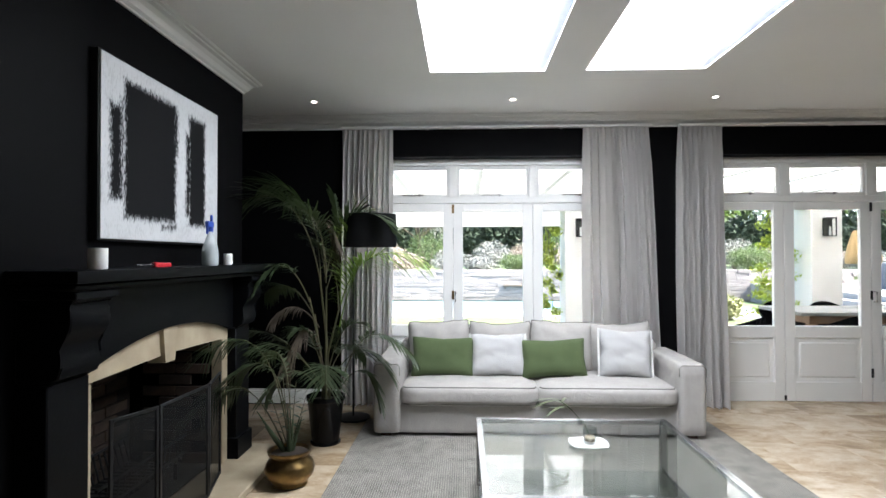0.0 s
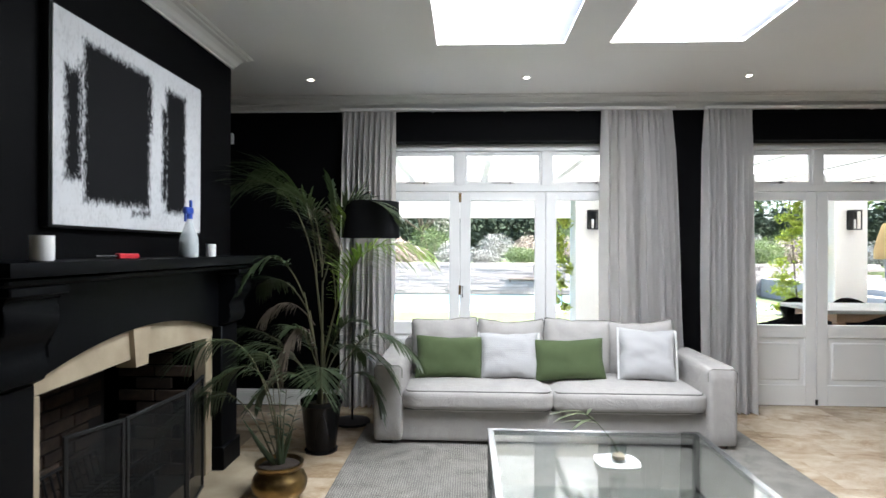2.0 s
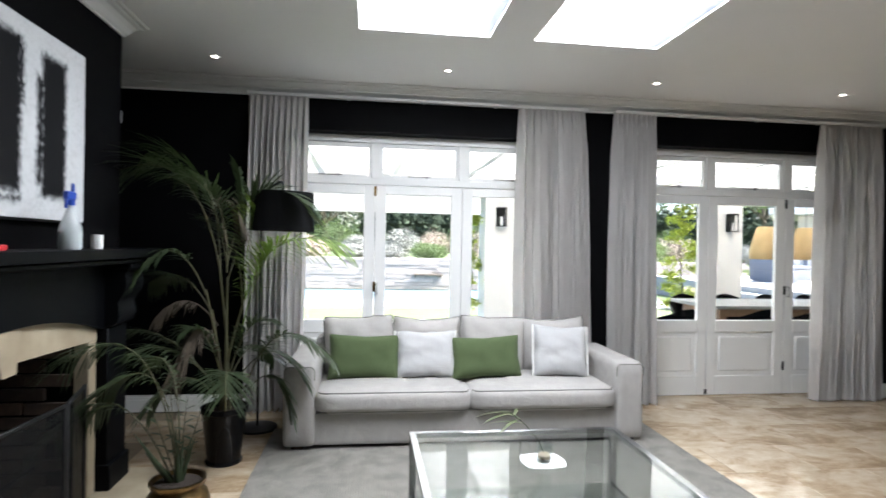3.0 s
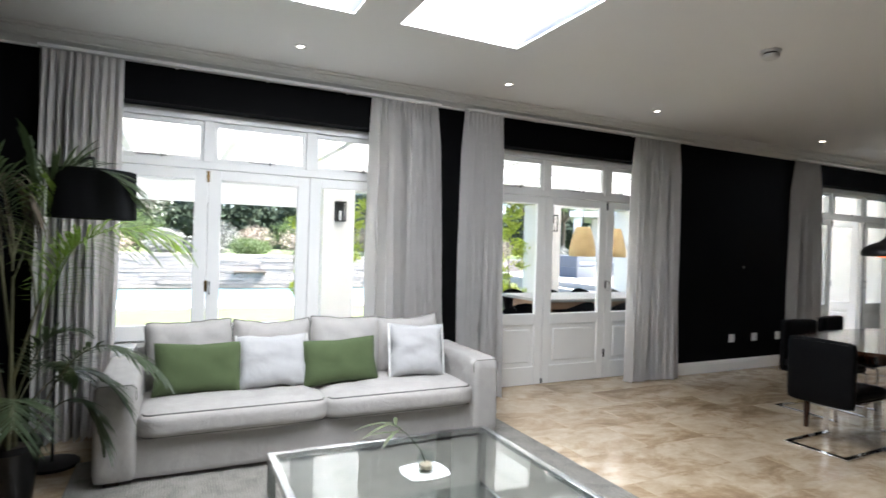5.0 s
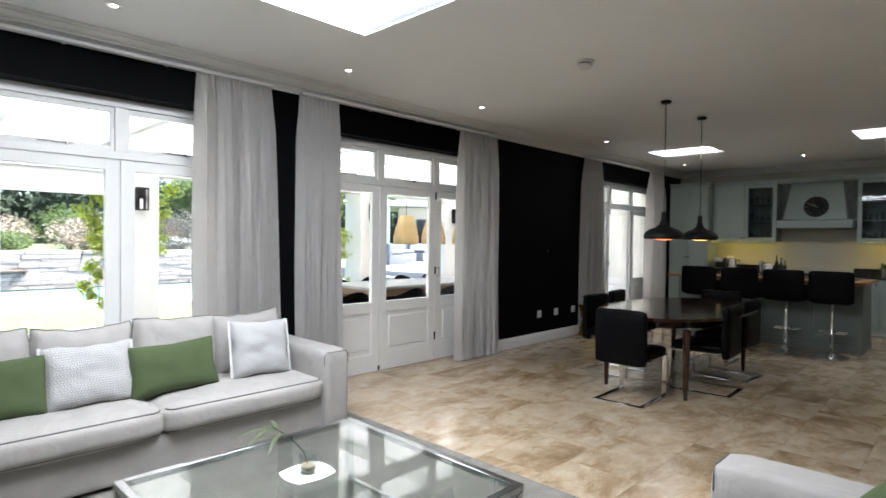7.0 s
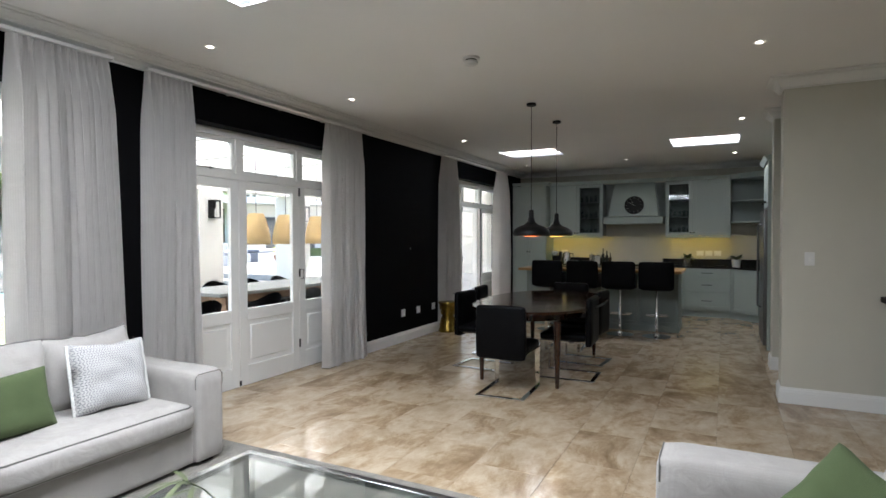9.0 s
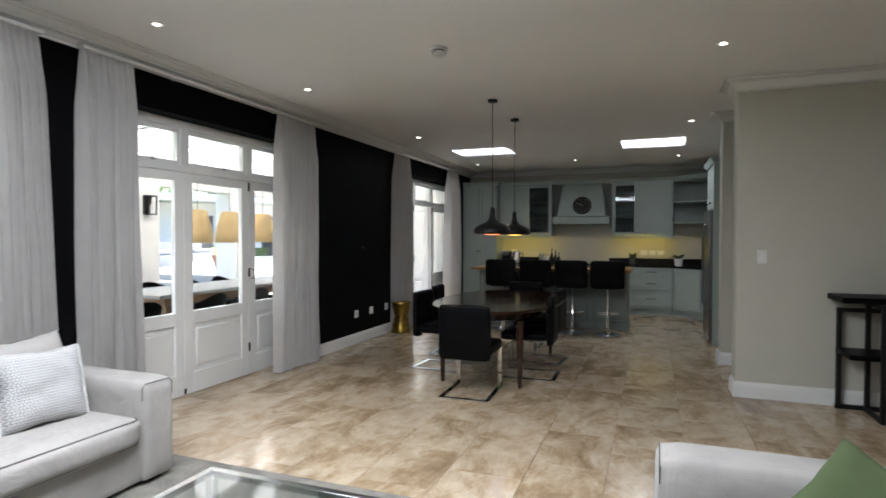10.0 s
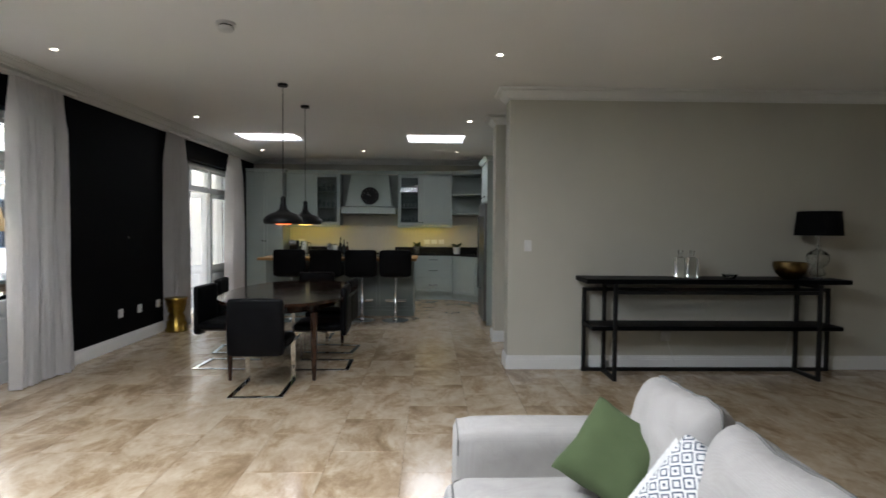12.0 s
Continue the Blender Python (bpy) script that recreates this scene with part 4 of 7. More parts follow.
for x, y, w, d, z, m, a in ((1.5, 3.5, 0.22, 0.29, 0.112, M_STONE, 62), (1.52, 3.47, 0.2, 0.26, 0.1235, M_TERRA, 36), (1.3, 3.4, 0.15, 0.2, 0.112, M_GREYC, 80)):
    t = thing("magazine", "thin glossy magazine lying on the glass lower shelf", "magazine", (x, y, z + 0.0125), a, group="magazines under the coffee table")
    part("cover", box(B(), -w / 2, w / 2, -d / 2, d / 2, 0.0, 0.0015), m, t)
    part("pages", box(B(), -w / 2 + 0.002, w / 2 - 0.002, -d / 2 + 0.002, d / 2 - 0.002, 0.0016, 0.009), M_WHITE, t, "white page block")


# ---- fireplace ----
FC = 3.585
fp = thing("fireplace_mantel", "black-painted mantelpiece with scrolled corbels around a stone-lined hearth", "fireplace", (WALL_W, FC, 0))
part("mantel_shelf", box(box(B(), 0.0, 0.29, -1.06, 1.06, 1.355, 1.405, 0.012, 2), 0.0, 0.255, -1.03, 1.03, 1.325, 1.353, 0.008), M_MANTEL, fp)
for s in (-1, 1):
    y0, y1 = s * 1.0, s * 0.76
    ya, yb = min(y0, y1), max(y0, y1)
    prof = [(0.0, 1.322), (0.235, 1.322), (0.235, 1.285), (0.21, 1.275), (0.215, 1.25), (0.225, 1.21), (0.215, 1.165), (0.185, 1.13), (0.17, 1.1), (0.175, 1.06), (0.185, 1.03), (0.17, 0.985), (0.13, 0.965), (0.0, 0.965)]
    bm = B()
    prism(bm, prof, ya, yb, "y")
    bmesh.ops.bevel(bm, geom=[e for e in bm.edges if abs(e.verts[0].co.y - e.verts[1].co.y) < 1e-5], offset=0.006, segments=1, affect="EDGES")
    c = part("corbel", bm, M_MANTEL, fp, "scrolled bracket")
    part("corbel_cap", box(B(), 0.0, 0.25, ya - 0.012, yb + 0.012, 1.29, 1.3225, 0.005), M_MANTEL, c)
    part("pilaster", box(B(), 0.0, 0.13, ya, yb, 0.053, 0.963, 0.006), M_MANTEL, fp)
    part("plinth", box(B(), 0.0, 0.15, ya - 0.008, yb + 0.008, 0.053, 0.2, 0.005), M_MANTEL, fp)
bm = B()
arch = [(-0.758, 1.322), (-0.758, 0.955)] + [(-0.758 + 1.516 * k / 16, 0.955 + 0.12 * (1 - (2 * k / 16 - 1) ** 2)) for k in range(1, 16)] + [(0.758, 0.955), (0.758, 1.322)]
pts = [(y, z) for y, z in arch]
n = len(pts)
L = [bm.verts.new((0.0, y, z)) for y, z in pts]
H = [bm.verts.new((0.11, y, z)) for y, z in pts]
for i in range(n):
    bm.faces.new((L[i], L[(i + 1) % n], H[(i + 1) % n], H[i]))
bot = pts[1:-1]
tl = [bm.verts.new((0.11, y, 1.322)) for y, z in bot]
tb = [H[i + 1] for i in range(len(bot))]
for i in range(len(bot) - 1):
    a = (H[0] if i == 0 else tl[i])
    b = (H[-1] if i + 1 == len(bot) - 1 else tl[i + 1])
    bm.faces.new((tb[i], tb[i + 1], b, a))
part("frieze", bm, M_MANTEL, fp, "shallow arched black frieze", smooth=False)

ss = thing("stone_surround", "cream sandstone fire surround with a keystone, inside the black mantel", "fireplace", (WALL_W, FC, 0.053))
for s in (-1, 1):
    bm = B()
    pts = []
    for k in range(9):
        y = s * 0.75 + (-0.05 + s * 0.04 - s * 0.75) * (1 - k / 8)
        pts.append((y, 1.035 - 0.09 * (abs(y) / 0.75) ** 2))
    pts += [(s * 0.75, 0.845), (-0.05 + s * 0.04, 0.868)]
    prism(bm, pts, 0.0, 0.075, "x")
    part("lintel_stone", bm, M_STONE, ss)
    part("jamb_stone", box(B(), 0.0, 0.075, min(s * 0.665, s * 0.75), max(s * 0.665, s * 0.75), 0.0, 0.843, 0.004), M_STONE, ss)
bm = B()
prism(bm, [(-0.125, 1.04), (0.025, 1.04), (0.0, 0.828), (-0.1, 0.828)], 0.0, 0.1, "x")
part("keystone", bm, M_STONE, ss)
hearth = thing("hearth", "raised sandstone hearth slab before the fire", "hearth", (WALL_W, FC, 0))
part("slab", box(B(), 0.0, 0.4, -1.16, 1.1, 0.0005, 0.052, 0.008), M_STONE, hearth)

fbx = thing("firebox", "sooty brick-lined firebox behind the screen", "fireplace", (WALL_W, FC, 0))
bm = B()
box(bm, -0.575, -0.56, -0.655, 0.655, 0.061, 0.99)
part("back_lining", bm, M_SOOT, fbx)
part("fire_floor", box(B(), -0.56, 0.0, -0.655, 0.655, 0.053, 0.0605), M_SOOT, fbx)
brick_me = finish(box(B(), -0.11, 0.11, -0.012, 0.012, -0.0325, 0.0325, 0.004), "brick", M_BRICK, False)
for wall_y, sgn in ((0.65, -1), (-0.65, 1)):
    for r in range(12):
        for c in range(3):
            ox = -0.12 - c * 0.23 + (0.11 if r % 2 else 0)
            if ox < -0.47 or ox > -0.1:
                continue
            b = new("brick", brick_me)
            b.parent = fbx
            b.matrix_basis = pose(ox, wall_y, 0.1 + r * 0.075, 0, 0, 0)
for r in range(12):
    for c in range(6):
        oy = -0.55 + c * 0.23 + (0.11 if r % 2 else 0)
        if oy > 0.6:
            continue
        b = new("brick", brick_me)
        b.parent = fbx
        b.matrix_basis = pose(-0.548, oy, 0.1 + r * 0.075, 0, 0, 90)

gr = thing("fire_grate", "black iron basket grate standing in the firebox", "fire grate", (WALL_W - 0.26, FC, 0.061))
bm = B()
for k in range(17):
    y = -0.4 + k * 0.05
    tube(bm, [(0.2, y, 0.26), (0.19, y, 0.12), (0.1, y, 0.09), (-0.14, y, 0.09), (-0.18, y, 0.24)], 0.007, 6)
part("basket_bars", bm, M_BLACK, gr)
bm = B()
for x, z in ((0.2, 0.26), (0.195, 0.15), (-0.18, 0.24)):
    tube(bm, [(x, -0.43, z), (x, 0.43, z)], 0.009, 6)
part("rail", bm, M_BLACK, gr)
for x in (-0.15, 0.17):
    for y in (-0.38, 0.38):
        part("leg", box(B(), x - 0.012, x + 0.012, y - 0.012, y + 0.012, 0, 0.1), M_BLACK, gr)

sc = thing("fire_screen", "folding black mesh fire screen standing open on the hearth", "fire screen", (0, 0, 0))
corners = [(-1.09, 4.1), (-1.0, 3.74), (-1.03, 3.26), (-1.12, 3.0)]
for (xa, ya), (xb, yb) in zip(corners, corners[1:]):
    d = Vector((xb - xa, yb - ya, 0))
    le = d.length
    ang = math.degrees(math.atan2(d.y, d.x))
    bm = B()
    for q in ((0.004, 0.02, 0.0, 0.66), (le - 0.02, le - 0.004, 0.0, 0.66), (0.02, le - 0.02, 0.005, 0.02), (0.02, le - 0.02, 0.645, 0.66)):
        box(bm, q[0], q[1], -0.007, 0.007, q[2], q[3], 0.002)
    bmesh.ops.transform(bm, matrix=pose(xa, ya, 0.0525, 0, 0, ang), verts=bm.verts)
    f = part("screen_frame", bm, M_BLACK, sc)
    bm = B()
    box(bm, 0.018, le - 0.018, -0.001, 0.001, 0.018, 0.647)
    bmesh.ops.transform(bm, matrix=pose(xa, ya, 0.0525, 0, 0, ang), verts=bm.verts)
    part("mesh", bm, M_MESH, f, "fine black wire mesh")

MZ = 1.4055
for y, x, r, h in ((2.74, -1.0, 0.037, 0.088), (4.0, -1.0, 0.027, 0.072)):
    c = thing("candle_cup", "plain white ceramic cup on the black mantel", "cup", (x, y, MZ), group="cups on the mantel")
    part("cup", lathe(B(), [(0.0, 0.0), (r * 0.92, 0.0), (r, 0.006), (r, h), (r * 0.9, h), (r * 0.88, 0.012), (0.0, 0.01)], 24), M_WHITE, c)
sb = thing("spray_bottle", "half-full clear spray bottle with a blue trigger, on the mantel", "spray bottle", (-1.0, 3.75, MZ))
part("bottle", lathe(B(), [(0.0, 0.0), (0.043, 0.0), (0.047, 0.01), (0.047, 0.085), (0.042, 0.11), (0.022, 0.165), (0.014, 0.19), (0.015, 0.2), (0.012, 0.2), (0.0, 0.199)], 24), M_MILK, sb, "milky plastic bottle")
part("liquid", lathe(B(), [(0.0, 0.004), (0.041, 0.004), (0.0455, 0.012), (0.0455, 0.082), (0.0, 0.082)], 24), M_LIQUID, sb, "pale liquid")
bm = B()
lathe(bm, [(0.0, 0.2), (0.018, 0.2), (0.018, 0.225), (0.0, 0.225)], 16)
box(bm, -0.012, 0.012, -0.045, 0.03, 0.225, 0.262, 0.005)
box(bm, -0.006, 0.006, -0.045, -0.033, 0.185, 0.23, 0.002)
box(bm, -0.006, 0.006, 0.008, 0.024, 0.262, 0.3, 0.003)
part("trigger_head", bm, M_BLUE, sb, "blue trigger head")
gl = thing("gas_lighter", "red-handled gas lighter lying on the mantel", "lighter", (-1.0, 3.19, MZ + 0.012), 75)
bm = B()
box(bm, -0.02, 0.075, -0.012, 0.012, -0.011, 0.011, 0.006, 2)
box(bm, -0.03, -0.01, -0.014, 0.014, -0.0115, 0.013, 0.005)
part("handle", bm, M_RED, gl)
bm = B()
tube(bm, [(-0.03, 0, 0), (-0.13, 0, 0)], 0.005, 8)
part("nozzle", bm, M_BLACK, gl, "thin black nozzle")

# painting on the breast
PY, PZ = 3.617, 1.98
pa = thing("painting", "large abstract canvas with broad black brush strokes on white", "painting", (WALL_W + 0.003, PY, PZ))
part("frame", box(B(), 0.0, 0.038, -0.617, 0.617, -0.447, 0.447, 0.003), M_BLACK, pa, "black stained side frame")
part("canvas", box(B(), 0.0385, 0.046, -0.607, 0.607, -0.437, 0.437, 0.002), canvas_mat(), pa)


# ---- plants ----
def pot_plant(name, label, at, pot_profile, pot_mat, soil_z, soil_r, pot_label):
    t = thing(name, label, "potted plant", at)
    part("pot", lathe(B(), pot_profile, 32), pot_mat, t, pot_label)
    part("soil", lathe(B(), [(0.0, soil_z - 0.02), (soil_r, soil_z - 0.02), (soil_r, soil_z), (0.0, soil_z + 0.012)], 24), M_SOIL, t, "dark potting soil")
    return t


def arc_frond(bm, stem_bm, p0, p1, p2, n=26, leaf_len=0.24, seed=0, width=0.015, hang=0.5, start=0.3):
    """A frond whose rib bends from p0 by p1 to p2, with leaflets on both sides."""
    rn = random.Random(seed)
    a, b, c = Vector(p0), Vector(p1), Vector(p2)
    pts = [a * (1 - s) ** 2 + b * 2 * s * (1 - s) + c * s * s for s in [i / 14 for i in range(15)]]
    tube(stem_bm, pts, 0.0055, 5, 0.0012)
    for k in range(n):
        s = start + (1 - start) * (k + 0.5) / n
        i = min(int(s * 14), 13)
        p = pts[i].lerp(pts[i + 1], s * 14 - i)
        t = (pts[i + 1] - pts[i]).normalized()
        side = t.cross(Vector((0.15, 0.25, 1)))
        side = side.normalized() if side.length > 0.01 else Vector((1, 0, 0))
        u = (s - start) / (1 - start)
        ln = leaf_len * (0.45 + 0.75 * math.sin(math.pi * (0.12 + 0.76 * u))) * rn.uniform(0.82, 1.12)
        for sg in (-1, 1):
            dd = t * (0.55 + 0.5 * u) + side * sg * 0.85 + Vector((0, 0, rn.uniform(-0.15, 0.15)))
            leaf(bm, p, dd, ln, width, hang * rn.uniform(0.6, 1.3))


palm = pot_plant("areca_palm", "tall areca palm in a black pot beside the sofa", (-0.59, 4.87, 0.0), [(0.0, 0.0), (0.115, 0.0), (0.118, 0.015), (0.105, 0.02), (0.14, 0.33), (0.15, 0.34), (0.15, 0.37), (0.136, 0.37), (0.13, 0.31), (0.0, 0.3)], M_POT, 0.33, 0.129, "glossy black pot")
DARK = [((-0.04, 0, 1.25), (-0.1, 0.15, 2.0), (-0.42, 0.3, 1.95), 0.3), ((0.0, 0.0, 1.3), (-0.15, 0.1, 2.1), (-0.55, 0.15, 2.05), 0.32), ((0.0, 0, 1.3), (0.12, 0.02, 2.0), (0.5, -0.05, 1.72), 0.3), ((0.0, 0, 1.25), (0.05, -0.1, 1.8), (-0.2, -0.3, 1.85), 0.26), ((0.05, 0, 0.4), (0.05, -0.2, 0.8), (0.1, -0.4, 0.55), 0.2), ((-0.05, 0, 0.4), (-0.2, -0.1, 0.75), (-0.42, -0.15, 0.4), 0.2), ((-0.13, 0, 1.1), (-0.25, -0.2, 1.6), (-0.45, -0.35, 1.25), 0.22), ((0.1, 0, 1.05), (0.05, 0.2, 1.5), (-0.2, 0.35, 1.6), 0.22), ((-0.05, 0, 1.3), (-0.2, -0.05, 2.15), (-0.68, -0.12, 1.86), 0.38), ((0.0, 0.02, 1.2), (0.12, 0.1, 1.62), (0.02, 0.2, 1.95), 0.22),
        ((0.12, 0, 0.45), (0.32, -0.12, 1.12), (0.7, -0.22, 0.72), 0.2), ((0.0, 0, 0.45), (0.12, -0.1, 1.0), (0.3, -0.1, 0.95), 0.16),
        ((0, 0, 0.4), (-0.25, -0.2, 0.95), (-0.5, -0.3, 0.75), 0.2), ((0, 0, 0.45), (-0.08, -0.1, 1.0), (-0.2, -0.2, 0.9), 0.16), ((0, 0, 0.4), (0.25, 0.15, 0.95), (0.5, 0.12, 0.5), 0.22),
        ((0, 0, 0.4), (-0.35, 0.1, 0.9), (-0.65, 0.1, 0.85), 0.2), ((0, 0, 0.45), (0.1, 0.25, 0.9), (0.25, 0.4, 0.6), 0.2), ((-0.1, 0, 1.0), (-0.35, 0.2, 1.35), (-0.6, 0.3, 1.15), 0.2), ((0.1, 0, 0.4), (0.3, 0.1, 0.75), (0.42, 0.05, 0.3), 0.2)]
FRESH = [((0.1, 0, 0.85), (0.16, -0.02, 1.2), (0.3, -0.05, 1.42), 0.24), ((0.12, 0, 1.08), (0.1, 0.02, 1.42), (0.19, 0, 1.66), 0.28), ((0.12, 0, 1.08), (0.26, -0.1, 1.6), (0.74, -0.16, 1.45), 0.27)]
WITHERED = [((0.0, 0, 1.4), (-0.12, 0, 1.98), (0.1, 0.04, 1.55), 0.15), ((-0.02, 0, 0.6), (-0.1, -0.12, 1.2), (-0.26, -0.22, 0.62), 0.17), ((-0.05, 0, 0.9), (-0.25, 0, 1.2), (-0.42, -0.05, 0.95), 0.1)]
lb, sb2 = B(), B()
for k, q in enumerate(DARK):
    arc_frond(lb, sb2, *q[:3], 32, q[3] * 1.05, 11 + k, 0.0135, 0.3)
for x, y, tx, ty, tz in ((0.0, 0.0, -0.13, 0.0, 1.14), (0.03, 0.02, -0.05, 0.0, 1.32), (-0.03, 0.0, 0.12, 0.0, 1.1), (0.01, -0.03, 0.0, 0.02, 1.22), (-0.02, 0.03, -0.1, 0.05, 1.0)):
    tube(sb2, [(x, y, 0.31), ((x * 2 + tx) / 3, (y * 2 + ty) / 3, 0.31 + (tz - 0.31) * 0.5), (tx, ty, tz)], 0.012, 7, 0.006)
s = part("frond_stem", sb2, M_STEM, palm, "thin ringed stems", kind="stuff")
part("frond", lb, M_PALM, s, "dark green fronds", smooth=False, kind="stuff")
lb, sb2 = B(), B()
for k, q in enumerate(FRESH):
    arc_frond(lb, sb2, *q[:3], 26, q[3], 41 + k)
s = part("fresh_stem", sb2, M_PALMY, palm, "bright green rib", kind="stuff")
part("fresh_frond", lb, M_PALMY, s, "bright green young fronds", smooth=False, kind="stuff")
lb, sb2 = B(), B()
for k, q in enumerate(WITHERED):
    arc_frond(lb, sb2, *q[:3], 24, q[3], 51 + k, 0.01, 0.9)
s = part("dry_stem", sb2, M_DRY, palm, "dry brown rib", kind="stuff")
part("dry_frond", lb, M_DRY, s, "drooping brown fronds", smooth=False, kind="stuff")

aloe = pot_plant("brass_pot_plant", "spiky aloe and palm seedling in a brass pot by the hearth", (-0.62, 4.06, 0.0), [(0.0, 0.0), (0.1, 0.0), (0.115, 0.012), (0.11, 0.025), (0.15, 0.07), (0.158, 0.11), (0.145, 0.15), (0.12, 0.175), (0.118, 0.19), (0.135, 0.205), (0.138, 0.225), (0.125, 0.225), (0.115, 0.19), (0.0, 0.185)], M_BRASS, 0.205, 0.115, "round-bellied aged brass pot")
for k, (dx, dy, ln) in enumerate(((0.12, -0.1, 0.24), (0.3, 0.1, 0.22), (-0.1, 0.15, 0.26), (-0.65, -0.2, 0.32), (-0.9, 0.0, 0.2), (0.05, -0.25, 0.2), (0.2, 0.25, 0.2))):
    d = Vector((dx, dy, 1.0)).normalized()
    b0 = Vector((0.03 * dx, 0.03 * dy, 0.205))
    part("aloe_leaf", tube(B(), [b0, b0 + d * ln * 0.55, b0 + d * ln + Vector((0, 0, 0.012))], 0.019, 7, 0.002), M_PALM, aloe, "thick pointed aloe leaf")
lb, sb2 = B(), B()
for k, q in enumerate((((0, 0, 0.2), (-0.05, 0, 1.1), (-0.42, -0.05, 0.6), 0.22), ((0, 0, 0.2), (-0.12, 0.05, 1.15), (-0.55, 0.02, 0.85), 0.24), ((0, 0, 0.2), (0.0, 0.1, 0.95), (-0.25, 0.2, 0.8), 0.18), ((-0.02, 0, 0.2), (-0.3, 0.02, 0.9), (-0.62, 0.05, 0.42), 0.22))):
    arc_frond(lb, sb2, *q[:3], 22, q[3], 71 + k, 0.011, 0.5, 0.4)
s = part("seedling_stem", sb2, M_STEM, aloe, "thin brown stems", kind="stuff")
part("seedling_frond", lb, M_PALM, s, "narrow dark fronds", smooth=False, kind="stuff")
lb, sb2 = B(), B()
rnd = random.Random(8)
for k, (dx, dy, h) in enumerate(((-0.13, -0.03, 0.42), (-0.06, 0.04, 0.5), (0.05, -0.03, 0.46), (0.1, 0.02, 0.36))):
    tube(sb2, [(0, 0, 0.2), (dx * 0.5, dy * 0.5, 0.2 + h * 0.5), (dx, dy, 0.2 + h)], 0.004, 5, 0.002)
    for q in range(9):
        f = 0.3 + 0.7 * q / 9
        sg = 1 if q % 2 else -1
        leaf(lb, (dx * f, dy * f, 0.2 + h * f), (sg * 0.9, rnd.uniform(-0.4, 0.4), 0.6), 0.055, 0.026, 0.2)
s = part("glossy_stem", sb2, M_STEM, aloe, "thin green stems", kind="stuff")
part("glossy_leaf", lb, M_PALM, s, "small oval leaves", smooth=False, kind="stuff")

# ---- floor lamp ----
fl = thing("floor_lamp", "black floor lamp with a drum shade on a curved arm", "floor lamp", (-0.5, 5.52, 0))
part("lamp_base", lathe(B(), [(0.0, 0.0), (0.15, 0.0), (0.15, 0.018), (0.02, 0.026), (0.0, 0.026)], 32), M_BLACK, fl)
SX, SY = 0.24, -0.52
bm = B()
tube(bm, [(0, 0, 0.02), (0, 0, 1.7), (0.01, -0.02, 1.77), (0.06, -0.13, 1.83), (0.13, -0.28, 1.865), (0.2, -0.43, 1.88), (0.235, -0.51, 1.875), (SX, SY, 1.85), (SX, SY, 1.8)], 0.009, 10)
part("pole", bm, M_BLACK, fl)
bm = lathe(B(), [(0.211, 1.535), (0.215, 1.535), (0.209, 1.8), (0.205, 1.8), (0.211, 1.535)], 48, SX, SY)
part("shade", bm, M_SHADE, fl, "black cloth drum shade")
part("lamp_holder", lathe(B(), [(0.0, 1.62), (0.02, 1.62), (0.02, 1.8), (0.0, 1.8)], 16, SX, SY), M_BLACK, fl)


# ---- ceiling lights ----
def downlight(x, y):
    t = thing("downlight", "small recessed warm white downlight in the ceiling", "ceiling light", (x, y, CEIL), group="ceiling downlights")
    part("bezel", lathe(B(), [(0.03, -0.001), (0.044, -0.001), (0.042, -0.006), (0.032, -0.004), (0.03, -0.001)], 24), M_TRIM, t, "white ring")
    part("lamp", lathe(B(), [(0.0, -0.0015), (0.022, -0.0015), (0.022, -0.003), (0.0, -0.003)], 20), M_LED, t, "glowing lamp")
    return t


d0 = downlight(-0.824, 5.378)
for x, y in ((0.927, 5.376), (2.671, 5.378), (4.393, 5.382), (7.089, 5.385), (10.145, 5.46), (10.145, 3.62), (10.145, 1.905), (7.19, 1.88), (4.372, 1.84), (4.372, 0.073), (4.372, -1.7)):
    copy_thing(d0, pose(x, y, CEIL))
sd = thing("smoke_detector", "round white smoke detector on the ceiling", "smoke detector", (3.756, 3.8, CEIL))
part("base", lathe(B(), [(0.0, -0.001), (0.066, -0.001), (0.066, -0.018), (0.0, -0.018)], 28), M_PLASTIC, sd)
part("vent_slot", lathe(B(), [(0.0, -0.0185), (0.044, -0.0185), (0.044, -0.027), (0.0, -0.027)], 28), M_BLACK, sd, "dark vent slot")
part("cover", lathe(B(), [(0.0, -0.0275), (0.05, -0.0275), (0.054, -0.032), (0.052, -0.048), (0.04, -0.058), (0.0, -0.059)], 28), M_PLASTIC, sd)

for i, q in enumerate(LIGHTS):
    lamp = new("roof_light_glow_%d" % (i + 1), bpy.data.lights.new("roof_light_glow", "AREA"))
    lamp.data.shape, lamp.data.size, lamp.data.size_y = "RECTANGLE", q[1] - q[0] - 0.004, q[3] - q[2] - 0.004
    lamp.data.energy = (q[1] - q[0]) * (q[3] - q[2]) * ROOF_W * (1.0, 1.0, 0.18, 0.4)[i]
    lamp.data.color = (0.97, 0.985, 1.0)
    lamp.matrix_world = pose((q[0] + q[1]) / 2, (q[2] + q[3]) / 2, CEIL + 0.009)


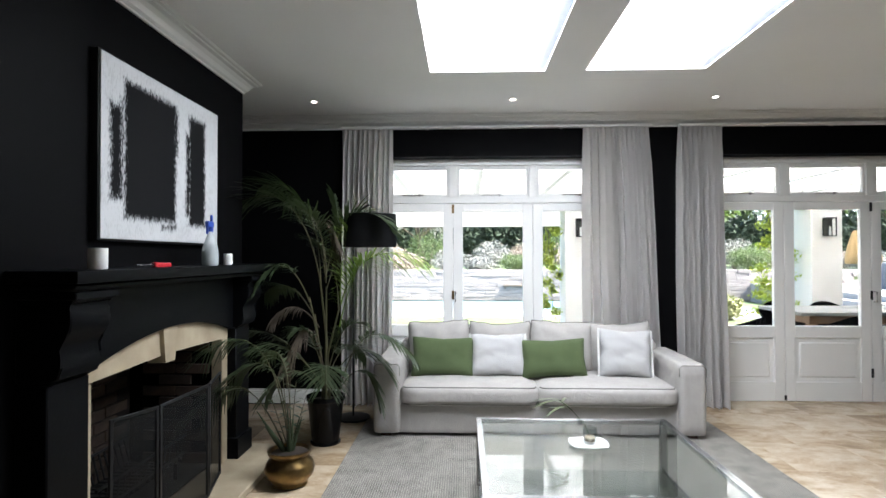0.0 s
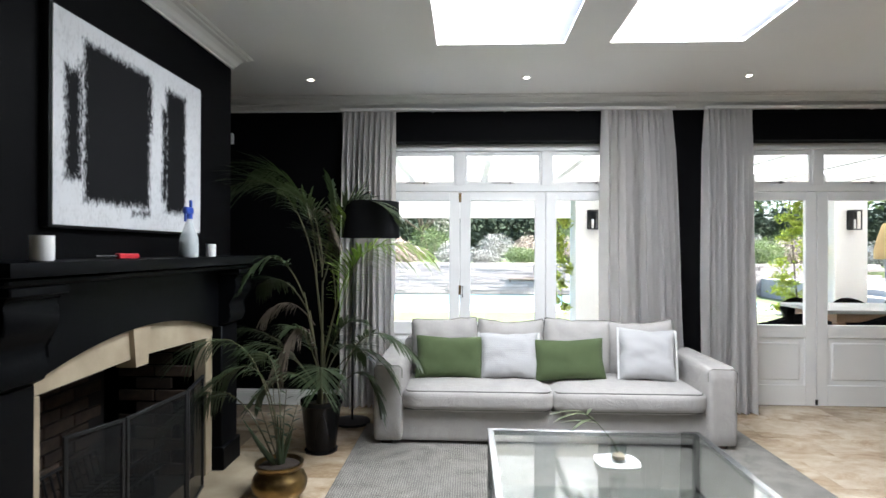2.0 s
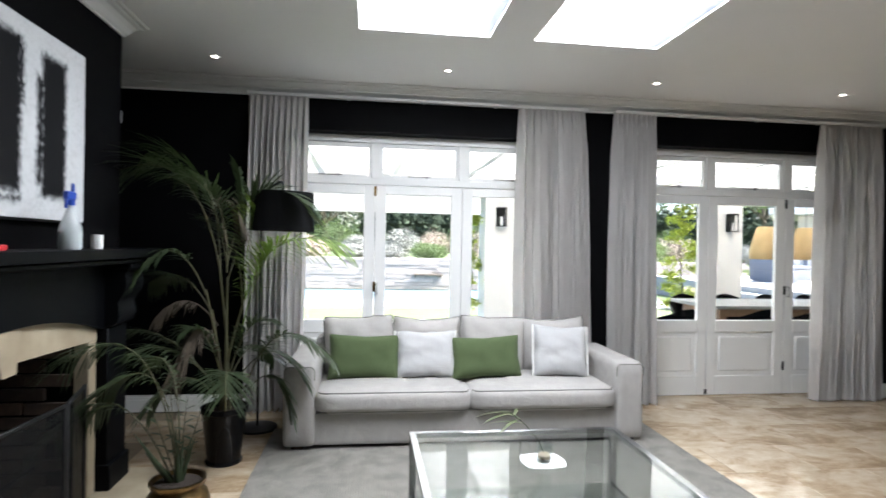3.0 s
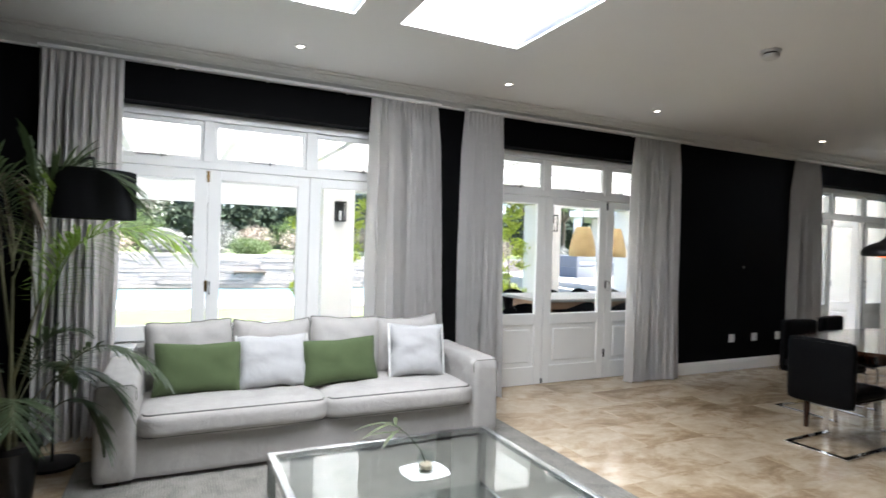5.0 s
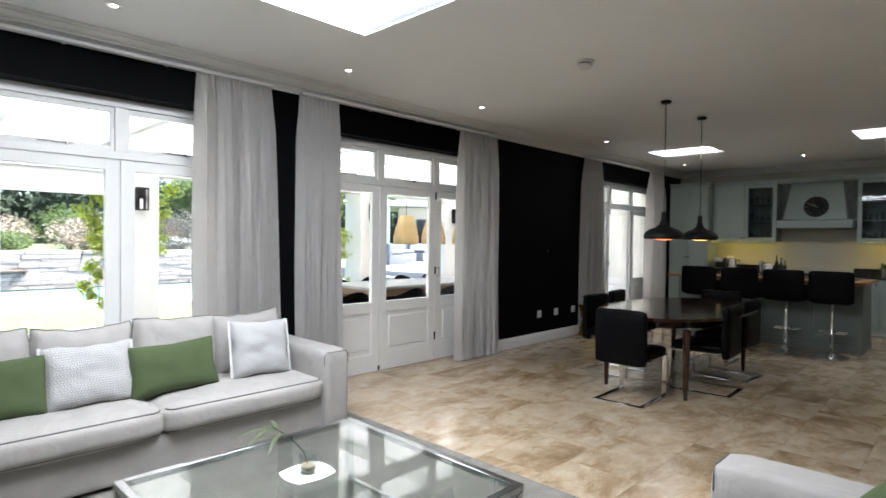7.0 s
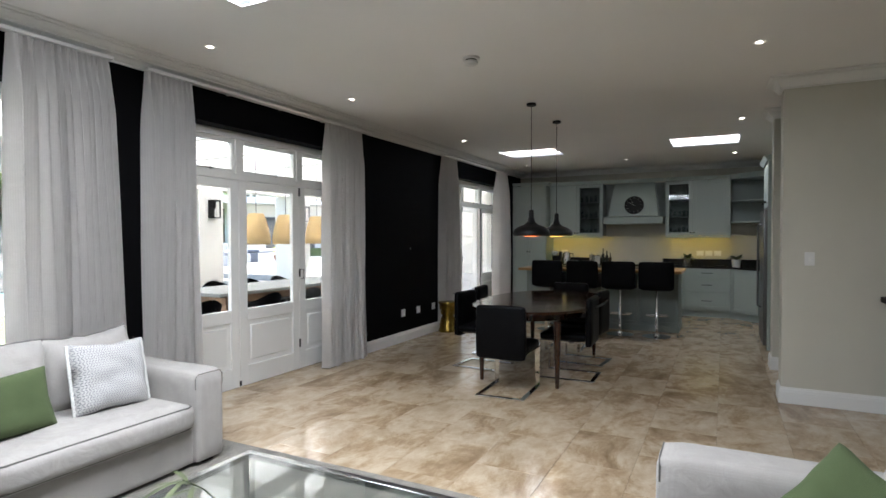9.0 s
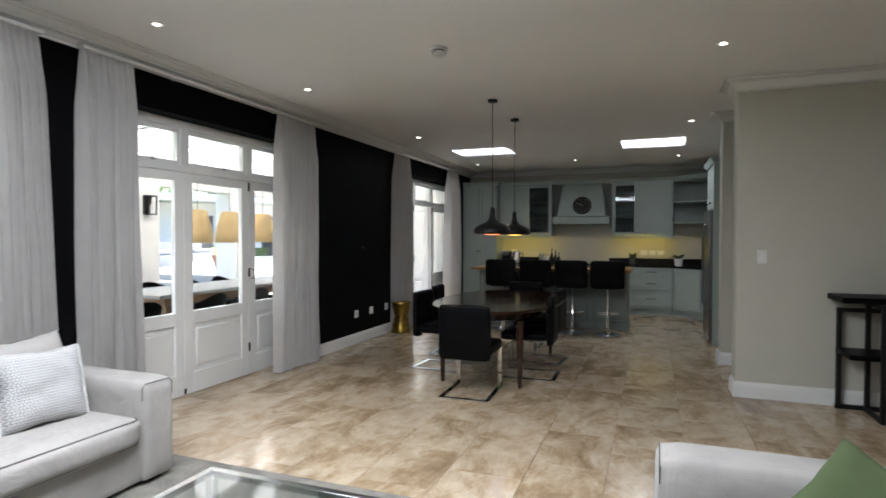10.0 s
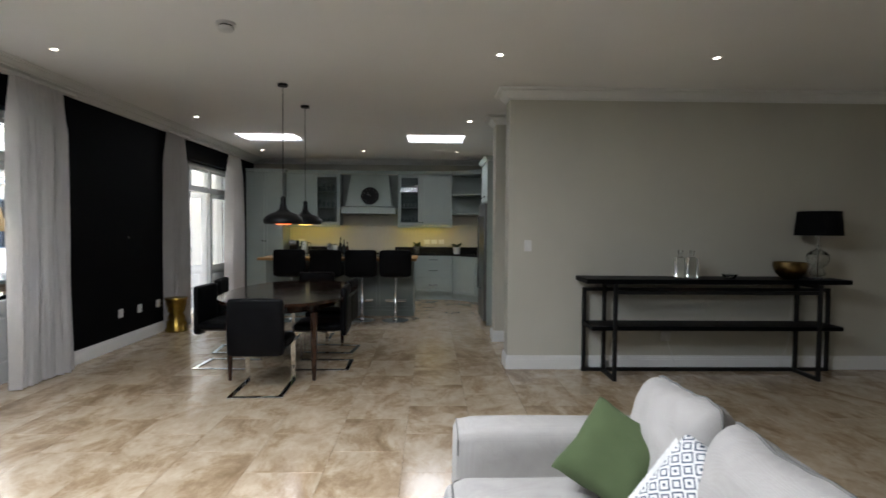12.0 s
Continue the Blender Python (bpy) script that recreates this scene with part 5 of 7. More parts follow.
def pendant(x, y, glow):
    t = thing("pendant_lamp", "black metal bell pendant, glowing copper inside, over the dining table", "pendant lamp", (x, y, 0), group="pendants over the dining table")
    part("ceiling_rose", lathe(B(), [(0.0, CEIL - 0.001), (0.05, CEIL - 0.001), (0.048, CEIL - 0.025), (0.0, CEIL - 0.028)], 24), M_BLACK, t)
    part("cord", tube(B(), [(0, 0, CEIL - 0.027), (0, 0, 1.73)], 0.0035, 6), M_BLACK, t)
    out = [(0.012, 1.735), (0.024, 1.725), (0.026, 1.66), (0.04, 1.61), (0.075, 1.58), (0.13, 1.56), (0.175, 1.53), (0.19, 1.5), (0.188, 1.475), (0.175, 1.462)]
    part("shade", lathe(B(), out, 40), M_BLACK, t, "black outer bell")
    inner = [(0.174, 1.464), (0.184, 1.476), (0.186, 1.498), (0.17, 1.524), (0.125, 1.552), (0.05, 1.57), (0.0, 1.572)]
    part("lining", lathe(B(), inner, 40), M_COPPER, t, "copper inside")
    part("bulb", lathe(B(), [(0.0, 1.455), (0.06, 1.457), (0.09, 1.463), (0.1, 1.474), (0.08, 1.5), (0.0, 1.53)], 28), glow, t, "warm glowing diffuser")
    return t


pendant(5.384, 3.841, M_BULB)
pendant(6.363, 3.842, M_BULBY)


def wall_plate(name, label, x, y, z, rz, w=0.075, h=0.115, holes=1):
    t = thing(name, label, "electric fitting", (x, y, z), rz)
    part("cover_plate", box(B(), -w / 2, w / 2, -0.009, 0.0, -h / 2, h / 2, 0.003), M_PLASTIC, t)
    for k in range(holes):
        cx = (k - (holes - 1) / 2) * 0.03
        part("rocker", box(B(), cx - 0.01, cx + 0.01, -0.013, -0.0092, -0.02, 0.02, 0.002), M_WHITE, t)
    return t


for x in (6.452, 6.88, 7.351):
    wall_plate("wall_outlet", "white socket plate low on the black wall", x, WALL_N - 0.0005, 0.4, 0, 0.1, 0.1)
wall_plate("light_switch", "white rocker switch on the greige wall", WALL_E - 0.0005, 1.4, 1.26, -90)
wall_plate("wall_outlet", "white socket behind the console table", WALL_E - 0.0005, -0.03, 0.34, -90, 0.1, 0.1)
kn = thing("door_stop_plate", "small round grey fitting on the black wall", "wall fitting", (6.62, WALL_N - 0.0005, 1.29))
bm = lathe(B(), [(0.0, 0.0), (0.02, 0.0), (0.018, 0.02), (0.0, 0.022)], 20)
bmesh.ops.transform(bm, matrix=pose(0, 0, 0, 90, 0, 0), verts=bm.verts)
part("button", bm, M_STEEL, kn)
al = thing("motion_sensor", "small white sensor high on the black wall", "sensor", (-1.76, WALL_N - 0.001, 2.48))
part("housing", box(B(), -0.03, 0.03, -0.04, 0, -0.05, 0.05, 0.01, 2), M_PLASTIC, al)


# ---- dining ----
TX, TY = 5.88, 3.86
dt = thing("dining_table", "oval dark walnut dining table on four tapered legs, below the pendants", "dining table", (TX, TY, 0))


def oval(a, b, n=64, p=2.4):
    return [(a * math.copysign(abs(math.cos(2 * math.pi * k / n)) ** (2 / p), math.cos(2 * math.pi * k / n)), b * math.copysign(abs(math.sin(2 * math.pi * k / n)) ** (2 / p), math.sin(2 * math.pi * k / n))) for k in range(n)]


bm = prism(B(), oval(1.12, 0.66), 0.722, 0.75, "z")
bmesh.ops.bevel(bm, geom=[e for e in bm.edges if abs(e.verts[0].co.z - e.verts[1].co.z) < 1e-5], offset=0.007, segments=2, affect="EDGES")
part("tabletop", bm, M_WOOD, dt)
bm = prism(B(), oval(0.95, 0.5), 0.64, 0.7215, "z")
part("apron", bm, M_WOOD, dt)
for x in (-0.84, 0.84):
    for y in (-0.39, 0.39):
        part("leg", lathe(B(), [(0.0, 0.0), (0.017, 0.0), (0.022, 0.1), (0.034, 0.55), (0.036, 0.64), (0.0, 0.64)], 16, x, y), M_WOOD, dt)


def dining_chair(x, y, rz):
    t = thing("dining_chair", "black leather chair on a chrome cantilever frame by the table", "dining chair", (x, y, 0), rz, group="chairs round the dining table")
    w = 0.23
    bm = B()
    for s in (-1, 1):
        xx = s * (w - 0.022)
        box(bm, xx - 0.022, xx + 0.022, 0.0, 0.56, 0.0, 0.014, 0.002)
        box(bm, xx - 0.022, xx + 0.022, 0.546, 0.56, 0.014, 0.4, 0.002)
        box(bm, xx - 0.022, xx + 0.022, 0.14, 0.546, 0.386, 0.399, 0.002)
    box(bm, -w + 0.044, w - 0.044, 0.0, 0.045, 0.0, 0.014, 0.002)
    part("frame", bm, M_CHROME, t, "polished chrome cantilever frame")
    part("seat", soft_box(B(), -w, w, 0.07, 0.55, 0.4, 0.475, 0.028, 0.008, 3, 8), M_LEATHER, t)
    bm = soft_box(B(), -w, w, -0.035, 0.03, 0.35, 0.83, 0.022, 0.005, 4, 8)
    bmesh.ops.transform(bm, matrix=Matrix.Translation((0, 0.06, 0)) @ Matrix.Shear("XZ", 4, (0, -0.1)), verts=bm.verts)
    part("backrest", bm, M_LEATHER, t)
    bm = B()
    tube(bm, [(-w + 0.02, 0.005, 0.815), (w - 0.02, 0.005, 0.815)], 0.003, 6)
    bmesh.ops.transform(bm, matrix=Matrix.Translation((0, 0.0, 0)), verts=bm.verts)
    part("seam", bm, M_LEATHER, t, "stitched leather seam")
    return t


c0 = dining_chair(4.46, 3.845, -88)
for x, y, rz in ((5.6, 3.2, 2), (6.33, 3.24, -4), (5.64, 4.76, 177), (6.33, 4.86, 186), (7.35, 3.9, 92)):
    copy_thing(c0, pose(x, y, 0, 0, 0, rz))

# ---- kitchen ----


def shaker(bm, x, y0, y1, z0, z1, st=0.06, t=0.02):
    """A framed door in the plane of x, facing the room."""
    box(bm, x, x + t, y0, y0 + st, z0, z1, 0.002)
    box(bm, x, x + t, y1 - st, y1, z0, z1, 0.002)
    box(bm, x, x + t, y0 + st, y1 - st, z1 - st, z1, 0.002)
    box(bm, x, x + t, y0 + st, y1 - st, z0, z0 + st, 0.002)
    return bm


def knob(parent, x, y, z):
    bm = B()
    bm2 = lathe(bm, [(0.0, 0.0), (0.006, 0.0), (0.006, 0.012), (0.014, 0.02), (0.013, 0.027), (0.0, 0.03)], 12)
    bmesh.ops.transform(bm2, matrix=pose(x, y, z, 0, -90, 0), verts=bm2.verts)
    part("knob", bm2, M_BLACK, parent, "dark round knob")


def kdoor(parent, x, y0, y1, z0, z1, knob_y=None, knob_z=None, glazed=False):
    y0, y1 = y0 + 0.003, y1 - 0.003
    d = part("door", shaker(B(), x, y0, y1, z0, z1), M_SAGE, parent)
    if glazed:
        p = part("pane", box(B(), x + 0.008, x + 0.012, y0 + 0.058, y1 - 0.058, z0 + 0.058, z1 - 0.058), M_SMOKE, d, "glass pane")
    else:
        part("door_panel", box(B(), x + 0.009, x + 0.019, y0 + 0.06, y1 - 0.06, z0 + 0.06, z1 - 0.06), M_SAGE, d)
    if knob_y is not None:
        knob(d, x, knob_y, knob_z)
    return d


UX, BX = 11.1, 10.88
UG = "sage green kitchen cabinets"
tall = thing("tall_cabinet", "full-height sage green larder cabinet with two long doors beside the window", "kitchen cabinet", (0, 0, 0), group=UG)
part("body", box(B(), BX, KW - 0.002, 5.29, 6.0, 0.1, 2.5, 0.002), M_SAGE, tall)
part("plinth", box(B(), BX + 0.06, KW - 0.002, 5.29, 6.0, 0.0, 0.099), M_SAGE, tall)
kdoor(tall, BX - 0.022, 5.3, 5.65, 0.12, 2.49, 5.625, 1.15)
kdoor(tall, BX - 0.022, 5.65, 6.0, 0.12, 2.49, 5.675, 1.15)
CORN = [(0.0, 0.0), (0.015, 0.0), (0.02, 0.02), (0.045, 0.045), (0.05, 0.06), (0.0, 0.06)]
part("cornice", moulding(B(), [(KW - 0.002, 5.27), (BX, 5.27), (BX, 6.0)], CORN, 2.505, 1.0), M_SAGE, tall)

for y0, ym, y1, gl_first, name in ((4.2, 4.72, 5.27, True, "a"), (1.95, 2.577, 3.045, False, "b")):
    u = thing("wall_cabinet", "sage green wall cabinet, one door glazed, glowing strip below", "kitchen cabinet", (0, 0, 0), group=UG)
    for q in ((UX, KW - 0.002, y0, y0 + 0.018, 1.47, 2.5), (UX, KW - 0.002, y1 - 0.018, y1, 1.47, 2.5), (UX, KW - 0.002, y0 + 0.0185, y1 - 0.0185, 1.47, 1.488), (UX, KW - 0.002, y0 + 0.0185, y1 - 0.0185, 2.482, 2.5), (KW - 0.014, KW - 0.002, y0 + 0.0185, y1 - 0.0185, 1.4885, 2.4815), (UX, KW - 0.0145, ym - 0.009, ym + 0.009, 1.4885, 2.4815)):
        part("side_panel", box(B(), *q), M_SAGEDK, u)
    for z in (1.82, 2.14):
        part("shelf", box(B(), UX + 0.02, KW - 0.014, y0 + 0.019, y1 - 0.019, z, z + 0.012), M_SAGEDK, u)
    if name == "a":
        kdoor(u, UX - 0.022, y0, ym, 1.475, 2.49, ym - 0.03, 1.53, True)
        kdoor(u, UX - 0.022, ym, y1, 1.475, 2.49, ym + 0.03, 1.53)
        gy0, gy1 = y0, ym
    else:
        kdoor(u, UX - 0.022, ym, y1, 1.475, 2.49, ym + 0.03, 1.53, True)
        kdoor(u, UX - 0.022, y0, ym, 1.475, 2.49, ym - 0.03, 1.53)
        gy0, gy1 = ym, y1
    part("cornice", moulding(B(), [(UX, y0), (UX, y1)], CORN, 2.503, 1.0), M_SAGE, u)
    part("light_rail", box(B(), UX - 0.018, UX, y0, y1, 1.43, 1.469, 0.003), M_SAGE, u)
    part("light_strip", box(B(), UX + 0.015, UX + 0.045, y0 + 0.05, y1 - 0.05, 1.455, 1.4695), M_STRIP, u, "glowing yellow light strip")
    rnd = random.Random(9)
    for z in (1.489, 1.833, 2.153):
        for k in range(5):
            y = gy0 + 0.08 + k * (gy1 - gy0 - 0.16) / 4
            g = thing("drinking_glass", "clear glass on a shelf in the glazed cabinet", "glass", (UX + 0.14, y, z), group="glasses in the cabinets")
            r, h = rnd.uniform(0.025, 0.034), rnd.uniform(0.09, 0.16)
            part("bowl", lathe(B(), [(0.0, 0.0), (r * 0.85, 0.0), (r, h), (r * 0.93, h), (r * 0.8, 0.006), (0.0, 0.006)], 14), M_CLEAR, g)

hood = thing("extractor_hood", "sage green tapered cooker hood bearing a round clock", "cooker hood", (0, 3.62, 0))
bm = B()
v = [bm.verts.new(p) for p in ((10.98, -0.46, 1.845), (KW - 0.002, -0.46, 1.845), (KW - 0.002, 0.46, 1.845), (10.98, 0.46, 1.845), (11.17, -0.37, 2.5), (KW - 0.002, -0.37, 2.5), (KW - 0.002, 0.37, 2.5), (11.17, 0.37, 2.5))]
for f in ((0, 1, 2, 3), (4, 5, 6, 7), (0, 1, 5, 4), (1, 2, 6, 5), (2, 3, 7, 6), (3, 0, 4, 7)):
    bm.faces.new([v[k] for k in f])
bmesh.ops.bevel(bm, geom=bm.edges[:], offset=0.005, segments=1, affect="EDGES")
part("chimney", bm, M_SAGE, hood)
part("canopy", box(B(), 10.93, KW - 0.002, -0.54, 0.54, 1.7, 1.83, 0.006), M_SAGE, hood)
part("canopy_moulding", moulding(B(), [(KW - 0.01, -0.54), (10.93, -0.54), (10.93, 0.54), (KW - 0.01, 0.54)], [(0.0, 0.0), (0.012, 0.0), (0.03, 0.014), (0.0, 0.014)], 1.8305, 1.0), M_SAGE, hood)
part("cornice", moulding(B(), [(UX, -0.56), (UX, 0.57)], CORN, 2.503, 1.0), M_SAGE, hood)
# solid darker panel in place of the shade in the gap beside the hood
part("gap_shade_panel", box(B(), 11.35, KW - 0.003, -0.57, 0.57, 1.832, 2.5), M_SAGEDK, hood, "darker sage panel standing for the shaded gap beside the hood")

ck = thing("wall_clock", "round black clock with pale hands on the cooker hood", "clock", (11.02, 3.6, 2.06))


def clockp(name, bm, m, lab=""):
    bmesh.ops.transform(bm, matrix=pose(0, 0, 0, 0, -74, 0), verts=bm.verts)
    return part(name, bm, m, ck, lab)


clockp("case", lathe(B(), [(0.0, -0.03), (0.17, -0.03), (0.178, -0.01), (0.178, 0.012), (0.165, 0.014), (0.163, 0.0), (0.0, 0.0)], 48), M_BLACK)
bm = B()
for h in range(12):
    b2 = box(B(), 0.125, 0.15, -0.003, 0.003, 0.001, 0.004)
    bmesh.ops.transform(b2, matrix=pose(0, 0, 0, 0, 0, 30 * h), verts=b2.verts)
    me = bpy.data.meshes.new("tick")
    b2.to_mesh(me)
    bm.from_mesh(me)
    b2.free()
tagged(clockp("dial_marks", bm, M_STEEL), label="pale hour marks", kind="stuff")
for nm, ln, a in (("hour_hand", 0.09, 35), ("minute_hand", 0.13, 65)):
    b2 = box(B(), -0.02, ln, -0.004, 0.004, 0.005, 0.007)
    bmesh.ops.transform(b2, matrix=pose(0, 0, 0, 0, 0, a), verts=b2.verts)
    clockp(nm, b2, M_STEEL, "pale metal hand")

# base run behind the island
base = thing("base_cabinet", "sage green base cabinet with three deep drawers on dark pulls", "kitchen cabinet", (0, 0, 0), group=UG)
part("body", box(B(), BX, KW - 0.002, 1.95, 2.7, 0.12, 0.88, 0.002), M_SAGE, base)
part("plinth", box(B(), BX + 0.05, KW - 0.002, 1.95, 2.7, 0.0, 0.119), M_SAGE, base)
for z0, z1 in ((0.725, 0.872), (0.455, 0.715), (0.16, 0.44)):
    d = part("drawer", shaker(B(), BX - 0.022, 1.957, 2.693, z0, z1, 0.045), M_SAGE, base)
    part("drawer_panel", box(B(), BX - 0.016, BX - 0.002, 2.002, 2.648, z0 + 0.045, z1 - 0.045, 0.003), M_SAGE, d)
    zc = (z0 + z1) / 2
    bm = tube(B(), [(BX - 0.02, 2.24, zc), (BX - 0.045, 2.25, zc), (BX - 0.045, 2.4, zc), (BX - 0.02, 2.41, zc)], 0.006, 8)
    part("drawer_pull", bm, M_BLACK, d, "dark bar pull")
for k in range(4):
    y0 = 2.7 + k * 0.6475
    b = thing("base_cabinet", "sage green base cabinet with a panelled door under the worktop", "kitchen cabinet", (0, 0, 0), group=UG)
    part("body", box(B(), BX, KW - 0.002, y0 + 0.001, y0 + 0.6465, 0.12, 0.88, 0.002), M_SAGE, b)
    part("plinth", box(B(), BX + 0.05, KW - 0.002, y0 + 0.001, y0 + 0.6465, 0.0, 0.119), M_SAGE, b)
    kdoor(b, BX - 0.022, y0 + 0.004, y0 + 0.643, 0.13, 0.872, y0 + 0.05, 0.8)

ang = thing("corner_cabinet", "angled sage green corner base cabinet with one panelled door", "kitchen cabinet", (0, 0, 0), group=UG)
cp = [(BX, 1.948), (10.42, 1.5), (10.42, 0.902), (KW - 0.002, 0.902), (KW - 0.002, 1.948)]
part("body", prism(B(), cp, 0.12, 0.88, "z"), M_SAGE, ang)
cp2 = [(BX + 0.05, 1.948), (10.47, 1.46), (10.47, 0.902), (KW - 0.002, 0.902), (KW - 0.002, 1.948)]
part("plinth", prism(B(), cp2, 0.0, 0.119, "z"), M_SAGE, ang)
dl = math.hypot(BX - 10.42, 0.448)
bm = shaker(B(), 0.0, 0.03, dl - 0.03, 0.13, 0.872)
box(bm, 0.007, 0.018, 0.09, dl - 0.09, 0.19, 0.812)
bmesh.ops.transform(bm, matrix=pose(10.42 - 0.017, 1.5 + 0.017, 0, 0, 0, -math.degrees(math.atan2(BX - 10.42, 0.448))), verts=bm.verts)
part("door", bm, M_SAGE, ang)

os_ = thing("open_shelf_cabinet", "angled open sage green corner wall shelves", "kitchen cabinet", (0, 0, 0), group=UG)
sp = [(UX, 1.945), (10.62, 1.42), (10.62, 0.902), (KW - 0.002, 0.902), (KW - 0.002, 1.945)]
for z in (1.7, 2.08, 2.48):
    part("shelf", prism(B(), sp, z, z + 0.022, "z"), M_SAGE, os_)
part("side_panel", box(B(), 10.6, 10.619, 0.902, 1.42, 1.7, 2.5), M_SAGE, os_)
part("back_panel", box(B(), KW - 0.014, KW - 0.003, 0.903, 1.94, 1.722, 2.48), M_SAGE, os_)
part("cornice", moulding(B(), [(10.6, 1.0), (10.6, 1.42), (UX, 1.945)], CORN, 2.503, 1.0), M_SAGE, os_)

wt = thing("worktop", "polished black granite worktop with a low upstand along the kitchen wall", "worktop", (0, 0, 0))
part("slab", prism(B(), [(BX - 0.03, 5.288), (BX - 0.03, 1.955), (10.39, 1.5), (10.39, 0.902), (KW - 0.002, 0.902), (KW - 0.002, 5.288)], 0.8805, 0.915, "z"), M_GRANITE, wt)
for ya, yb in ((0.95, 3.12), (4.12, 5.288)):
    part("upstand", box(B(), KW - 0.022, KW - 0.002, ya, yb, 0.9155, 1.03, 0.002), M_GRANITE, wt)
part("cooktop", box(B(), 10.95, 11.3, 3.3, 3.95, 0.9155, 0.922, 0.002), M_BLACK, wt, "black glass cooktop")
structure("splashback", box(box(B(), KW - 0.006, KW - 0.0015, 0.91, 5.285, 1.031, 1.468), KW - 0.006, KW - 0.0015, 3.121, 4.119, 0.916, 1.0305), M_SPLASH, "cream painted splashback", parent=None)

ft = thing("tall_cabinet", "sage green surround panel and high cupboard round the steel fridge", "kitchen cabinet", (0, 0, 0), group=UG)
part("end_panel", box(B(), 7.98, 8.0, 0.902, 1.56, 0.0, 2.42, 0.002), M_SAGE, ft)
part("high_cupboard", box(B(), 8.001, 8.93, 0.902, 1.53, 1.83, 2.42, 0.002), M_SAGE, ft)
for k in range(2):
    a = 8.003 + k * 0.464
    bm = B()
    box(bm, a, a + 0.46, 1.532, 1.552, 1.84, 2.41, 0.002)
    box(bm, a + 0.06, a + 0.4, 1.5525, 1.556, 1.9, 2.35, 0.003)
    d = part("door", bm, M_SAGE, ft)
    part("knob", lathe(B(), [(0.0, 1.9), (0.012, 1.9), (0.012, 1.925), (0.0, 1.925)], 12, a + 0.4, 1.568), M_BLACK, d, "dark knob")
part("cornice", moulding(B(), [(7.975, 0.95), (7.975, 1.56), (8.94, 1.56)], CORN, 2.423, 1.0), M_SAGE, ft)
fr = thing("fridge", "tall brushed steel double-door fridge with long bar handles", "fridge", (8.01, 0.93, 0))
part("body", box(B(), 0.0, 0.9, 0.0, 0.62, 0.03, 1.8, 0.006), M_FRIDGE, fr)
for k in range(2):
    d = part("door", box(B(), 0.002 + k * 0.45, 0.448 + k * 0.45, 0.622, 0.67, 0.06, 1.8, 0.008, 2), M_FRIDGE, fr)
    x = 0.41 + k * 0.08
    bm = tube(B(), [(x, 0.67, 0.5), (x, 0.715, 0.52), (x, 0.715, 1.6), (x, 0.67, 1.62)], 0.011, 8)
    part("handle", bm, M_FRIDGE, d, "long steel bar handle")
for x in (0.08, 0.82):
    for y in (0.08, 0.54):
        part("foot", box(B(), x - 0.02, x + 0.02, y - 0.02, y + 0.02, 0, 0.029), M_BLACK, fr)

isl = thing("kitchen_island", "sage green panelled kitchen island with an oiled oak top", "kitchen island", (0, 0, 0))
# island in the darker sage, its shade put into the colour
part("body", box(B(), 8.87, 9.6, 2.66, 5.03, 0.08, 0.905, 0.003), M_SAGESHADE, isl)
part("plinth", box(B(), 8.855, 9.6, 2.65, 5.04, 0.0, 0.095, 0.004), M_SAGESHADE, isl)
for k in range(4):
    a = 2.66 + k * 0.5925
    part("side_panel", shaker(B(), 8.852, a + 0.002, a + 0.59, 0.1, 0.9, 0.05, 0.0175), M_SAGESHADE, isl)
part("countertop", box(B(), 8.58, 9.63, 2.6, 5.09, 0.906, 0.948, 0.005, 2), M_OAK, isl, "oiled oak top")
part("black_worktop", box(B(), 9.05, 9.6, 2.75, 4.95, 0.9485, 0.96, 0.002), M_GRANITE, isl, "black granite inset")


def bar_stool(x, y, rz):
    t = thing("bar_stool", "black leather bar stool on a chrome column by the island", "bar stool", (x, y, 0), rz, group="stools along the island")
    part("base_disc", lathe(B(), [(0.0, 0.0), (0.2, 0.0), (0.2, 0.006), (0.05, 0.02), (0.03, 0.05), (0.0, 0.05)], 32), M_CHROME, t)
    part("column", lathe(B(), [(0.0, 0.05), (0.022, 0.05), (0.022, 0.42), (0.014, 0.43), (0.014, 0.68), (0.0, 0.68)], 20), M_CHROME, t)
    bm = tube(B(), [(0.03, 0.0, 0.3), (0.14, 0.0, 0.3), (0.16, 0.08, 0.3), (0.16, 0.16, 0.3), (-0.16, 0.16, 0.3), (-0.16, 0.08, 0.3), (-0.14, 0.0, 0.3), (-0.03, 0, 0.3)], 0.009, 8)
    part("footrest", bm, M_CHROME, t)
    part("seat", soft_box(B(), -0.21, 0.21, -0.18, 0.2, 0.68, 0.76, 0.03, 0.008, 5, 8), M_LEATHER, t)
    bm = soft_box(B(), -0.235, 0.235, -0.215, -0.165, 0.7, 1.09, 0.022, 0.006, 6, 8)
    part("backrest", bm, M_LEATHER, t)
    for s in (-1, 1):
        part("armrest", box(B(), min(s * 0.2, s * 0.235), max(s * 0.2, s * 0.235), -0.163, 0.06, 0.7, 0.9, 0.012, 2), M_LEATHER, t)
    return t


s0 = bar_stool(8.4, 4.5, -88)
for y, rz in ((3.95, -92), (3.43, -90), (2.92, -87)):
    copy_thing(s0, pose(8.4, y, 0, 0, 0, rz))

CT = 0.9155


